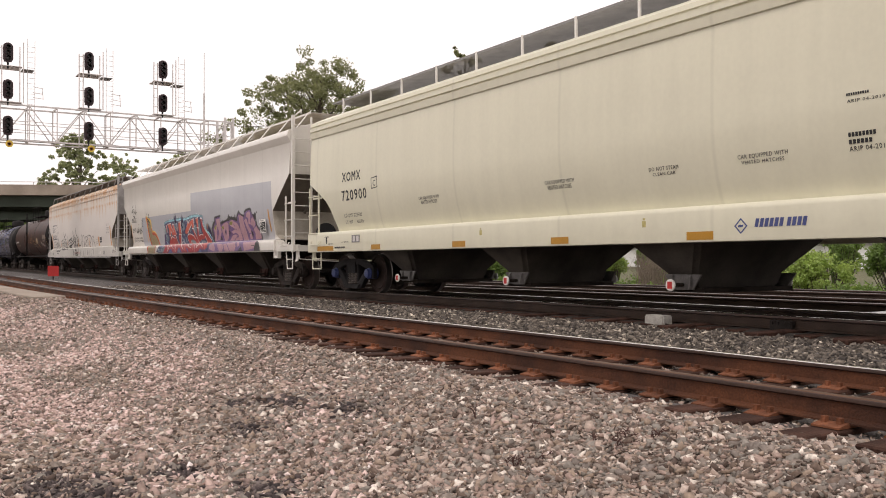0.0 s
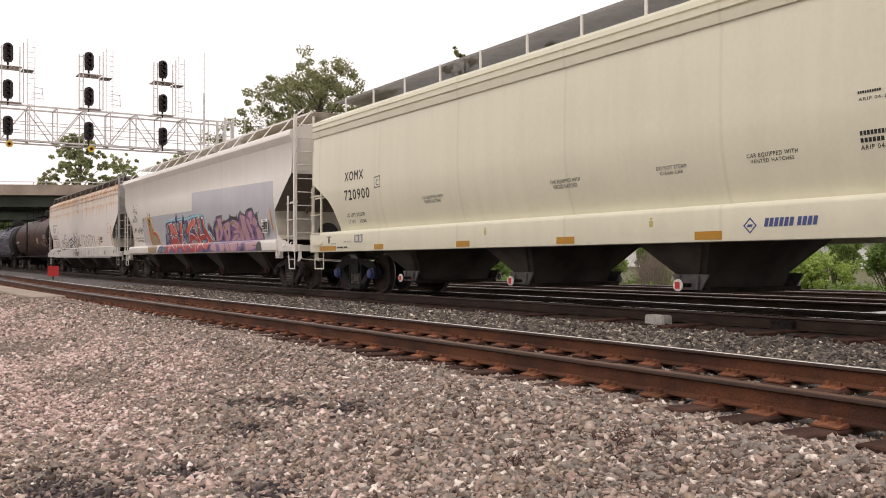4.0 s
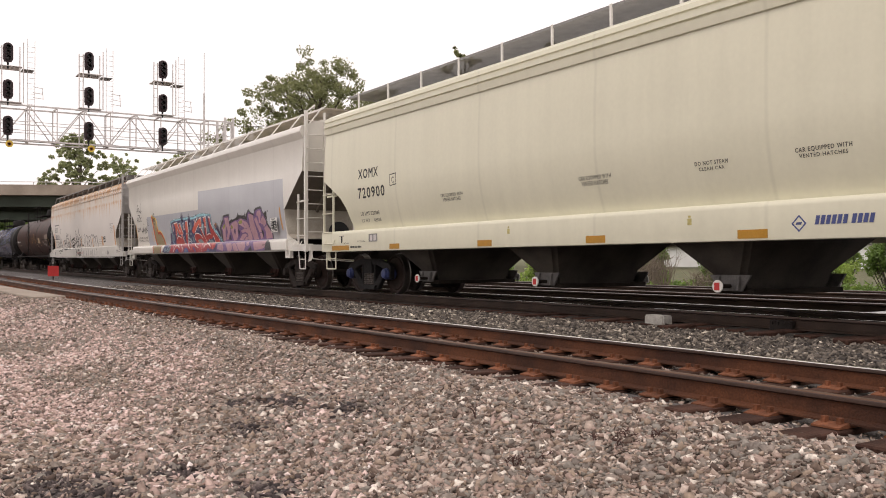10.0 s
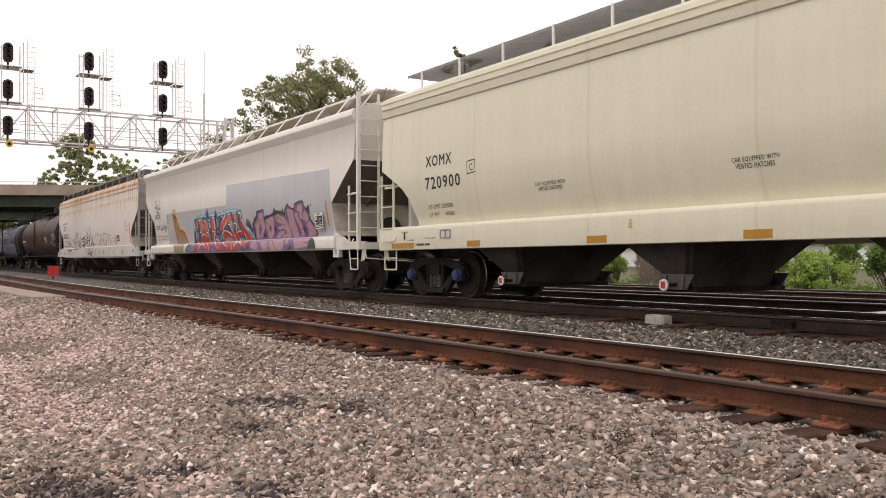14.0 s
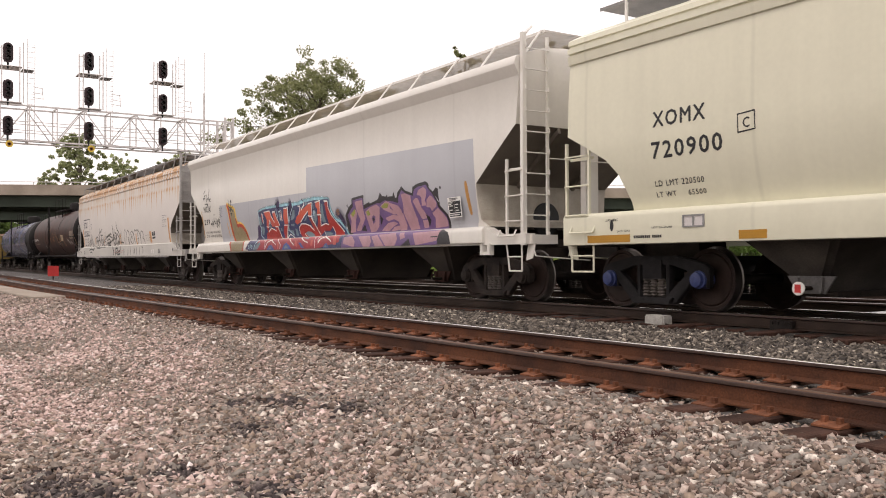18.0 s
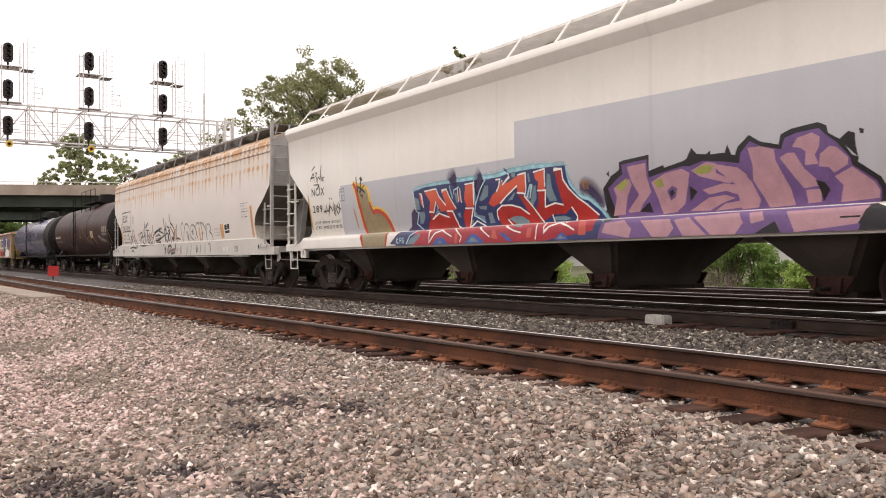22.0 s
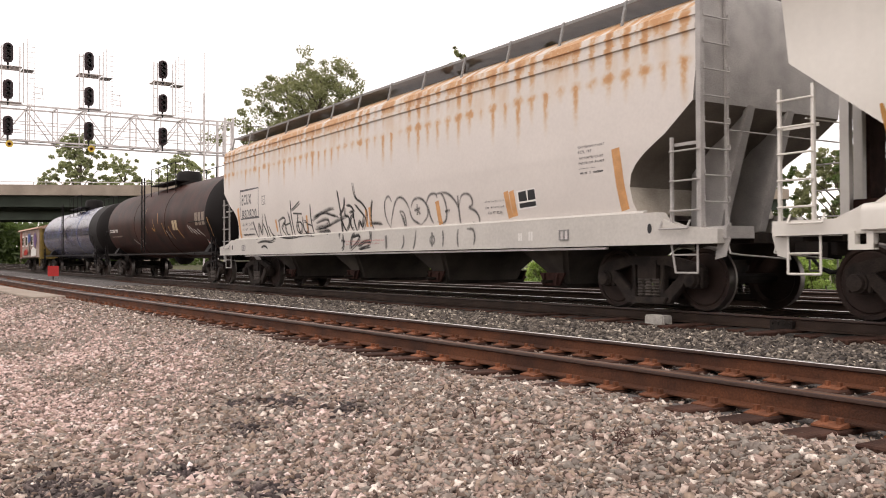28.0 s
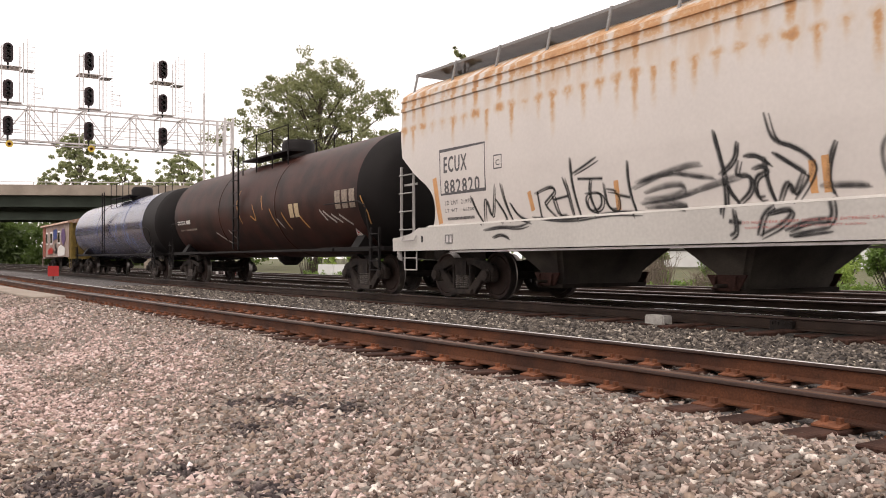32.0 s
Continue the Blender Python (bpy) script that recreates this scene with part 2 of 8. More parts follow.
def build_ground():
    v, f = [], []
    for x in GX:
        for y in GY:
            v.append((x, y, ground_z(x, y)))
    ny = len(GY)
    for i in range(len(GX) - 1):
        for j in range(ny - 1):
            a = i * ny + j
            f.append((a, a + ny, a + ny + 1, a + 1))
    me = from_np("ground", v, f, [SHADEGRAVEL, GREYBED, WEEDY])
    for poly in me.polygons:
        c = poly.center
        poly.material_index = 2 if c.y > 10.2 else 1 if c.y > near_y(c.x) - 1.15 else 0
    me.polygons.foreach_set("use_smooth", [True] * len(me.polygons))
    return tagged(new("ground", me), "grey-brown gravel and ballast ground beside railway tracks", "ground", kind="structure")


def gravel_material(name, a, b):
    m = mat(name, a, 0.95, var=0.35, scale=0.35, bump=0.6, fine=26, tint=b)
    nt = m.node_tree
    b = nt.nodes["Principled BSDF"]
    vor = nt.nodes.new("ShaderNodeTexVoronoi")
    vor.inputs["Scale"].default_value = 34
    tc = nt.nodes["Texture Coordinate"]
    nt.links.new(tc.outputs["Object"], vor.inputs["Vector"])
    sep = nt.nodes.new("ShaderNodeSeparateColor")
    nt.links.new(vor.outputs["Color"], sep.inputs[0])
    mr = nt.nodes.new("ShaderNodeMapRange")
    mr.inputs[3].default_value, mr.inputs[4].default_value = 0.45, 1.5
    nt.links.new(sep.outputs[0], mr.inputs[0])
    hsv = nt.nodes["Hue/Saturation/Value"]
    h2 = nt.nodes.new("ShaderNodeHueSaturation")
    nt.links.new(hsv.outputs[0], h2.inputs["Color"]), nt.links.new(mr.outputs[0], h2.inputs["Value"])
    nt.links.new(h2.outputs[0], b.inputs["Base Color"])
    bn = nt.nodes["Bump"]
    bn.inputs["Distance"].default_value = 0.03
    nt.links.new(vor.outputs["Distance"], bn.inputs["Height"])
    bn.invert = True
    return m


# lot base tone lowered: shade between the loose stones is put into the colour
SHADEGRAVEL = gravel_material("gravel", (0.25, 0.205, 0.172), (0.17, 0.138, 0.115))
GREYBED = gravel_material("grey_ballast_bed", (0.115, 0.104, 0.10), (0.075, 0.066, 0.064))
WEEDY = mat("weedy_ground", (0.13, 0.12, 0.06), 0.95, var=0.5, scale=1.2, bump=0.5, tint=(0.07, 0.085, 0.035))
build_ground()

RAIL = [(-0.076, 0), (0.076, 0), (0.076, 0.012), (0.014, 0.03), (0.010, 0.125), (0.036, 0.138), (0.036, 0.158), (0.033, 0.166), (0.026, 0.171), (0.014, 0.1735),
        (0, 0.174), (-0.014, 0.1735), (-0.026, 0.171), (-0.033, 0.166), (-0.036, 0.158), (-0.036, 0.138), (-0.010, 0.125), (-0.014, 0.03), (-0.076, 0.012)]


def build_rail(name, path, top, body, head, parent):
    """A rail swept along (x, y) stations with its running surface at top."""
    bm = BM()
    rows = [[bm.verts.new((x, y + a, top + (grade(x) if y > -2 else 0) - 0.174 + b)) for a, b in RAIL] for x, y in path]
    n = len(RAIL)
    for r0, r1 in zip(rows, rows[1:]):
        for k in range(n):
            f = bm.faces.new((r0[k], r1[k], r1[(k + 1) % n], r0[(k + 1) % n]))
            f.material_index = 1 if 7 <= k <= 12 else 2 if k in (4, 5, 6, 13, 14, 15) else 0
    bm.faces.new(rows[0][::-1]), bm.faces.new(rows[-1])
    return part(name, bm, [body, head, RUSTHEAD], parent, smooth=True)


XS = [-400, -200, -120] + span(-90, -30, 4) + span(-30, 12, 1.0) + [20, 60, 200]
siding = thing("siding_track", "rusty railway siding with wooden ties and orange tie plates", "railway track", kind="structure")
main_track = thing("main_track", "main railway track with polished rails under the train", "railway track", kind="structure")
back_tracks = [thing("back_track", "railway track with polished rails behind the train", "railway track", "tracks behind the train", kind="structure") for _ in range(2)]
for side in (-0.755, 0.755):
    # siding's far rail gets the bright head to imitate a white highlight along it
    build_rail("rail", [(x, near_y(x) + side) for x in XS], -0.10, RUST, RUSTTOP if side < 0 else POLISH, siding)
    build_rail("rail", [(x, side) for x in (-400, -100, -26, 12, 200)], 0.0, DARKRAIL, POLISH, main_track)
    for tr, yc in zip(back_tracks, (4.1, 8.2)):
        build_rail("rail", [(x, yc + side) for x in (-400, -100, -26, 12, 200)], 0.0, DARKRAIL, DULLTOP, tr)


def track_bed(name, y0, y1, label):
    """Dark ballast between and beside the rails."""
    v, f = [], []
    xs = [-400, -150] + span(-80, -20, 2.0) + span(-20, 6, 0.25) + [20, 200]
    ys = list(np.linspace(y0, y1, 12))
    for x in xs:
        for j, y in enumerate(ys):
            e = 0 if j in (0, len(ys) - 1) else 0.05 + noise.noise((x * 3, y * 3, 5)) * 0.02
            v.append((x, y, -0.245 + grade(x) + e))
    m = len(ys)
    for i in range(len(xs) - 1):
        for j in range(m - 1):
            a = i * m + j
            f.append((a, a + m, a + m + 1, a + 1))
    return tagged(new(name, from_np(name, v, f, DARKBED)), label, "ground", kind="structure")


DARKBED = mat("dark_ballast", (0.036, 0.029, 0.024), 0.9, var=0.5, scale=3, bump=0.6, fine=40)
track_bed("track_bed", -1.35, 1.5, "dark ballast of the main track")
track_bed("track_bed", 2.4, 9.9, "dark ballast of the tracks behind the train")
# ---- the train ----
U0 = -17.02            # where the train's zero stands on the track at the start
SHIFT = [(0, 0), (0.25, 0.07), (0.5, 0.11), (1, 0.14), (3.5, 0.14), (7, 0.14), (7.5, 0.19), (8, 0.26), (8.5, 0.36), (9, 0.49), (9.5, 0.645), (10, 0.84), (10.5, 1.07),
         (11, 1.34), (11.5, 1.65), (12, 1.99), (12.5, 2.38), (13, 2.80), (13.5, 3.27), (14, 3.79), (14.5, 4.36), (15.5, 5.69), (16.5, 7.25), (17, 8.10), (17.5, 8.99),
         (18, 9.94), (18.5, 10.94), (19, 12.0), (20, 14.15), (21, 16.40), (22, 18.73), (23, 21.16), (24, 23.66), (25, 26.22), (26.5, 30.08), (27.5, 32.68), (28, 34.03),
         (29, 36.77), (30, 39.56), (31, 42.42), (32, 45.31)]
MOVERS, ROLLERS = [], []


def shift(t):
    """How far the train has rolled at t seconds, smooth between the rows of SHIFT."""
    ts, ss = [a for a, _ in SHIFT], [b for _, b in SHIFT]
    i = max(0, min(len(ts) - 2, sum(1 for a in ts if a <= t) - 1))

    def slope(k):
        if k == 0 or k == len(ts) - 1:
            j = min(k, len(ts) - 2)
            return (ss[j + 1] - ss[j]) / (ts[j + 1] - ts[j])
        a, b = (ss[k] - ss[k - 1]) / (ts[k] - ts[k - 1]), (ss[k + 1] - ss[k]) / (ts[k + 1] - ts[k])
        return 0.0 if a * b <= 0 else 2 * a * b / (a + b)
    h = ts[i + 1] - ts[i]
    k = (t - ts[i]) / h
    return (ss[i] * (1 + 2 * k) * (1 - k) ** 2 + slope(i) * h * k * (1 - k) ** 2 + ss[i + 1] * k * k * (3 - 2 * k) + slope(i + 1) * h * k * k * (k - 1))


def car_at(name, label, category, u):
    car = thing(name, label, category, at=(U0 + u, 0, 0))
    MOVERS.append((car, U0 + u))
    return car


def wheelset(car, x, r=0.457):
    bm = BM()
    tube(bm, (0, -1.08, 0), (0, 1.08, 0), 0.075, 10)
    ax = part("axle", bm, STEEL, car)
    ax.location = (x, 0, r)
    prof = [(-0.07, 0.20), (-0.07, 0.36), (-0.05, 0.38), (-0.07, 0.40), (-0.07, r - 0.012), (0.055, r), (0.065, r + 0.02), (0.078, r + 0.012), (0.078, 0.38), (0.03, 0.34), (0.04, 0.20), (0.07, 0.16)]
    for s in (-1, 1):
        bm = BM()
        lathe(bm, [(-0.07, 0.11)] + prof + [(0.07, 0.10)], "y", 36)
        for f in bm.faces:
            if f.calc_center_median().xz.length > r - 0.01 and abs(f.normal.y) < 0.5:
                f.material_index = 1
        w = part("wheel", bm, [WHEEL, TREAD], ax, smooth=True)
        w.location, w.rotation_euler = (0, s * 0.765, 0), (0, 0, 0 if s < 0 else math.pi)
    ROLLERS.append((ax, x, r))
    return ax


def truck(car, x, cap=TRUCK, steel=TRUCK):
    """A three-piece freight truck: bolster, two side frames with springs and bearings, two wheelsets."""
    bm = BM()
    box(bm, x - 0.19, x + 0.19, -1.08, 1.08, 0.46, 0.74)
    t = part("truck_bolster", bm, steel, car)
    for s in (-1, 1):
        bm = BM()
        y0, y1 = s * 0.95, s * 1.06
        top = [(-1.08, 0.60), (-0.98, 0.68), (-0.80, 0.72), (-0.40, 0.80), (0.40, 0.80), (0.80, 0.72), (0.98, 0.68), (1.08, 0.60), (1.06, 0.48), (0.76, 0.55), (0.38, 0.66), (-0.38, 0.66), (-0.76, 0.55), (-1.06, 0.48)]
        prism(bm, [(x + a, b) for a, b in top], y0, y1)
        for k in (-1, 1):
            prism(bm, [(x + k * a, b) for a, b in ((0.25, 0.70), (0.33, 0.70), (0.33, 0.14), (0.25, 0.14))], y0, y1)
            prism(bm, [(x + k * a, b) for a, b in ((0.90, 0.57), (0.70, 0.58), (0.36, 0.30), (0.28, 0.22), (0.26, 0.10), (0.44, 0.10), (0.55, 0.22))], y0, y1)
            prism(bm, [(x + k * a, b) for a, b in ((0.72, 0.60), (1.06, 0.58), (1.06, 0.34), (1.00, 0.34), (1.0, 0.50), (0.78, 0.50), (0.78, 0.34), (0.72, 0.34))], y0, y1)
        prism(bm, [(x + a, b) for a, b in ((-0.42, 0.19), (0.42, 0.19), (0.36, 0.09), (-0.36, 0.09))], y0 - s * 0.02, y1 + s * 0.05)
        bmesh.ops.recalc_face_normals(bm, faces=bm.faces)
        bmesh.ops.bevel(bm, geom=[e for e in bm.edges if e.calc_length() > 0.05], offset=0.012, segments=2, affect="EDGES")
        part("side_frame", bm, steel, t)
        for k in (-0.15, 0, 0.15):
            bm = BM()
            lathe(bm, [(0.195 + i * 0.0225, 0.066 if i % 2 else 0.042) for i in range(13)], "z", 10, (x + k, s * 1.03, 0))
            part("spring", bm, SPRING, t)
        for k in (-1, 1):
            bm = BM()
            lathe(bm, [(s * 0.88, 0.13), (s * 1.09, 0.13), (s * 1.10, 0.11), (s * 1.15, 0.10), (s * 1.165, 0.04)], "y", 16, (x + k * 0.89, 0, 0.457))
            part("bearing_cap", bm, cap, t)
        for k in (-1, 1):
            bm = BM()
            box(bm, x + k * 0.42 - 0.05, x + k * 0.42 + 0.05, *sorted((s * 0.70, s * 0.80)), 0.34, 0.56)
            part("brake_shoe", bm, WHEEL, t)
    for k in (-0.89, 0.89):
        wheelset(car, x + k)
    return t


def hull(levels, roof, material, name, car, label="", ends=None):
    """The hopper's shell: slices (z, x left, x right, half width), closed above by roof slices (z, half width)."""
    bm = BM()
    rows = []
    full = list(levels) + [(z, levels[-1][1] + d, levels[-1][2] - d, w) for z, w, d in roof]
    for z, a, b, w in full:
        rows.append([bm.verts.new(p) for p in ((a, -w, z), (b, -w, z), (b, w, z), (a, w, z))])
    for r0, r1 in zip(rows, rows[1:]):
        for k in range(4):
            f = bm.faces.new((r0[k], r0[(k + 1) % 4], r1[(k + 1) % 4], r1[k]))
            c = f.calc_center_median()
            f.normal_update()
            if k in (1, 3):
                # downward end faces take the darker sheet that carries their shade
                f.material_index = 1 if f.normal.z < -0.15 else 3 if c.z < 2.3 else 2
    bm.faces.new(rows[0][::-1]), bm.faces.new(rows[-1])
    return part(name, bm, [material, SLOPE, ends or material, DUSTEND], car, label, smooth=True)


def shape(levels, zs):
    """Interpolates (z, left, right, half width) rows at more heights."""
    cols = list(zip(*levels))
    return [(z, *[float(np.interp(z, cols[0], c)) for c in cols[1:]]) for z in zs]
# ---- paint on the cars' sides ----
G_YELLOW = mat("graffiti_yellow", (0.70, 0.45, 0.06), 0.5, var=0.15, scale=8)
G_GOLD = mat("graffiti_khaki", (0.28, 0.22, 0.12), 0.30, var=0.2, scale=6)
G_REDBROWN = mat("graffiti_red_brown", (0.48, 0.05, 0.02), 0.5, var=0.2, scale=8)
G_ORANGE = mat("dull_orange", (0.46, 0.22, 0.05), 0.5, var=0.2, scale=8)
G_PEACH = mat("faded_orange", (0.62, 0.32, 0.13), 0.6, var=0.2, scale=6)
G_CYAN = mat("graffiti_cyan", (0.30, 0.62, 0.72), 0.5, var=0.15, scale=8)
G_NAVY = mat("graffiti_navy", (0.022, 0.03, 0.12), 0.30, var=0.2, scale=6)
G_PURPLE = mat("graffiti_dark_purple", (0.055, 0.03, 0.10), 0.5, var=0.2, scale=6)
G_RED = mat("graffiti_red", (0.50, 0.028, 0.020), 0.30, var=0.25, scale=4)
def faded_up(m, top, z0, z1):
    """Lets a sprayed colour turn into another one towards the top of the letters."""
    nt = m.node_tree
    sep, mr, mx = nt.nodes.new("ShaderNodeSeparateXYZ"), nt.nodes.new("ShaderNodeMapRange"), nt.nodes.new("ShaderNodeMix")
    mr.inputs[1].default_value, mr.inputs[2].default_value = z0, z1
    mx.data_type = "RGBA"
    mx.inputs[7].default_value = (*top, 1)
    nt.links.new(nt.nodes["Texture Coordinate"].outputs["Object"], sep.inputs[0]), nt.links.new(sep.outputs[2], mr.inputs[0]), nt.links.new(mr.outputs[0], mx.inputs[0])
    nt.links.new(nt.nodes["Hue/Saturation/Value"].outputs[0], mx.inputs[6]), nt.links.new(mx.outputs[2], nt.nodes["Principled BSDF"].inputs["Base Color"])
    return m


faded_up(G_RED, (0.60, 0.100, 0.050), 1.55, 2.0)
G_LETTER = mat("graffiti_darker_red", (0.40, 0.020, 0.016), 0.30, var=0.3, scale=3)
G_PALECYAN = mat("graffiti_pale_cyan", (0.42, 0.62, 0.68), 0.35, var=0.2, scale=8)
G_DEEPRED = mat("graffiti_deep_red", (0.36, 0.014, 0.028), 0.30, var=0.25, scale=4)
G_CORAL = mat("graffiti_coral", (0.52, 0.085, 0.06), 0.30, var=0.15, scale=6)
G_TEAL = mat("graffiti_teal_grey", (0.16, 0.24, 0.28), 0.30, var=0.2, scale=6)
G_BLUE = mat("graffiti_blue", (0.05, 0.09, 0.33), 0.30, var=0.2, scale=6)
G_BLACK = mat("graffiti_black", (0.016, 0.013, 0.017), 0.30, var=0.2, scale=6)
G_VIOLET = mat("graffiti_violet", (0.155, 0.082, 0.23), 0.3, var=0.2, scale=5)
G_PINK = mat("graffiti_dusty_pink", (0.44, 0.245, 0.285), 0.28, var=0.15, scale=5)
G_OLIVE = mat("graffiti_olive", (0.30, 0.31, 0.07), 0.5, var=0.2, scale=6)
G_GREY = mat("faded_grey_lettering", (0.10, 0.095, 0.10), 0.6, var=0.25, scale=12)
G_GREYB = mat("grey_marker", (0.14, 0.135, 0.14), 0.6, var=0.35, scale=7)
G_SMOKE = mat("thin_black_spray", (0.075, 0.07, 0.07), 0.6, var=0.4, scale=7)
G_FADERED = mat("faded_red_lettering", (0.55, 0.22, 0.20), 0.6, var=0.25, scale=12)
G_TANKTXT = mat("stained_label", (0.30, 0.24, 0.19), 0.6, var=0.4, scale=14)
G_SILVER = mat("chalk_marker", (0.42, 0.39, 0.36), 0.6, var=0.35, scale=7)
G_LABEL = mat("cream_label", (0.52, 0.40, 0.24), 0.6, var=0.3, scale=14)
CABWHITE = mat("faded_caboose_paint", (0.352, 0.277, 0.241), 0.6, var=0.35, scale=2.5, tint=(0.248, 0.150, 0.119))
CABRED = mat("rusty_red_paint", (0.30, 0.07, 0.04), 0.7, var=0.3, scale=3)
CABYELLOW = mat("caboose_yellow", (0.252, 0.169, 0.036), 0.6, var=0.35, scale=3)
RUSTPAINT = mat("rust_stained_white", (0.45, 0.34, 0.27), 0.7, var=0.4, scale=9, tint=(0.30, 0.12, 0.05))
GREYWHITE = mat("dirty_white_paint", (0.41, 0.39, 0.375), 0.6, var=0.25, scale=2.5)


def streaked_white():
    """Old white paint with rows of rust streaks under the roof and below the row of side rivets."""
    m = mat("rust_streaked_white", (0.65, 0.605, 0.57), 0.5, var=0.05, scale=0.9, bump=0.02, fine=18)
    nt = m.node_tree
    b, hsv = nt.nodes["Principled BSDF"], nt.nodes["Hue/Saturation/Value"]
    L = nt.links.new

    def math_node(op, a, c=None, d=None):
        n = nt.nodes.new("ShaderNodeMath")
        n.operation = op
        for i, v in enumerate((a, c, d)):
            if v is None:
                continue
            if isinstance(v, (int, float)):
                n.inputs[i].default_value = v
            else:
                L(v, n.inputs[i])
        return n.outputs[0]

    def span_node(v, a, c, lo=0.0, hi=1.0):
        n = nt.nodes.new("ShaderNodeMapRange")
        n.interpolation_type = "SMOOTHSTEP"
        for i, q in enumerate((a, c, lo, hi)):
            n.inputs[i + 1].default_value = q
        L(v, n.inputs[0])
        return n.outputs[0]
    tc = nt.nodes["Texture Coordinate"]
    sep = nt.nodes.new("ShaderNodeSeparateXYZ")
    L(tc.outputs["Object"], sep.inputs[0])
    X, Z = sep.outputs[0], sep.outputs[2]
    wob = nt.nodes.new("ShaderNodeTexNoise")
    wob.inputs["Scale"].default_value = 7
    L(tc.outputs["Object"], wob.inputs["Vector"])
    xs = math_node("ADD", X, math_node("MULTIPLY", wob.outputs["Fac"], 0.07))
    cell = math_node("MULTIPLY", xs, 1 / 0.37)
    fr = math_node("ABSOLUTE", math_node("SUBTRACT", math_node("FRACT", cell), 0.5))
    wn2 = nt.nodes.new("ShaderNodeTexWhiteNoise")
    wn2.noise_dimensions = "1D"
    L(math_node("FLOOR", cell), wn2.inputs["W"])
    R = wn2.outputs["Value"]
    wn3 = nt.nodes.new("ShaderNodeTexWhiteNoise")
    wn3.noise_dimensions = "1D"
    L(math_node("ADD", math_node("FLOOR", cell), 37.3), wn3.inputs["W"])
    R2 = wn3.outputs["Value"]
    # lower row: a rivet stain with a tail
    head_z = 3.46
    down = math_node("ADD", math_node("SUBTRACT", head_z, Z), math_node("MULTIPLY", math_node("SUBTRACT", wob.outputs["Fac"], 0.5), 0.14))
    tail = math_node("MULTIPLY", span_node(down, -0.05, 0.03), math_node("SUBTRACT", 1.0, math_node("MINIMUM", math_node("DIVIDE", down, math_node("ADD", math_node("MULTIPLY", R, 0.65), 0.30)), 1.0)))
    slim = math_node("SUBTRACT", 1.0, span_node(fr, 0.0, 0.34))
    blot = math_node("MULTIPLY", math_node("SUBTRACT", 1.0, span_node(math_node("ABSOLUTE", math_node("ADD", down, -0.02)), 0.0, 0.17)), span_node(fr, 0.05, 0.55, 1.0, 0.25))
    low = math_node("MAXIMUM", math_node("MULTIPLY", math_node("MULTIPLY", tail, slim), math_node("ADD", math_node("MULTIPLY", R, 0.30), 0.38)), math_node("MULTIPLY", blot, math_node("ADD", math_node("MULTIPLY", R2, 0.38), 0.26)))
    # upper band: blotches below the eave and faint runs between
    nz = nt.nodes.new("ShaderNodeTexNoise")
    nz.inputs["Scale"].default_value, nz.inputs["Detail"].default_value = 2.6, 5
    mp = nt.nodes.new("ShaderNodeMapping")
    mp.inputs["Scale"].default_value = (1.0, 1.0, 0.25)
    L(tc.outputs["Object"], mp.inputs[0]), L(mp.outputs[0], nz.inputs["Vector"])
    band = math_node("MULTIPLY", span_node(Z, 3.66, 4.05), span_node(nz.outputs["Fac"], 0.36, 0.60))
    runs = math_node("MULTIPLY", math_node("MULTIPLY", span_node(Z, 3.25, 3.95), math_node("SUBTRACT", 1.0, span_node(fr, 0.04, 0.40))), math_node("ADD", math_node("MULTIPLY", R2, 0.40), 0.30))
    mask = math_node("MAXIMUM", low, math_node("MAXIMUM", math_node("MULTIPLY", band, 0.52), runs))
    nz2 = nt.nodes.new("ShaderNodeTexNoise")
    nz2.inputs["Scale"].default_value, nz2.inputs["Detail"].default_value = 16, 6
    L(tc.outputs["Object"], nz2.inputs["Vector"])
    mask = math_node("MULTIPLY", mask, span_node(nz2.outputs["Fac"], 0.22, 0.60, 0.65, 1.0))
    # second row of stains on the band below the eave, and the yellowed paint round both rows
    up = math_node("ABSOLUTE", math_node("SUBTRACT", Z, 4.03))
    row2 = math_node("MULTIPLY", math_node("MULTIPLY", math_node("SUBTRACT", 1.0, span_node(up, 0.02, 0.16)), math_node("SUBTRACT", 1.0, span_node(fr, 0.10, 0.42))), math_node("ADD", math_node("MULTIPLY", R, 0.6), 0.15))
    glow = math_node("MULTIPLY", math_node("MULTIPLY", span_node(Z, 2.75, 3.75), span_node(nz.outputs["Fac"], 0.25, 0.75)), 0.30)
    mask = math_node("MAXIMUM", math_node("MAXIMUM", mask, row2), glow)
    ramp = nt.nodes.new("ShaderNodeValToRGB")
    els = ramp.color_ramp.elements
    els[0].position, els[0].color = 0.0, (0.60, 0.48, 0.31, 1)
    els[1].position, els[1].color = 1.0, (0.21, 0.07, 0.022, 1)
    mid = els.new(0.5)
    mid.color = (0.50, 0.245, 0.085, 1)
    L(mask, ramp.inputs[0])
    mx = nt.nodes.new("ShaderNodeMix")
    mx.data_type = "RGBA"
    L(span_node(mask, 0.02, 0.48, 0.0, 0.93), mx.inputs[0]), L(hsv.outputs[0], mx.inputs[6]), L(ramp.outputs[0], mx.inputs[7])
    L(mx.outputs[2], b.inputs["Base Color"])
    return m


RUSTWHITE = streaked_white()


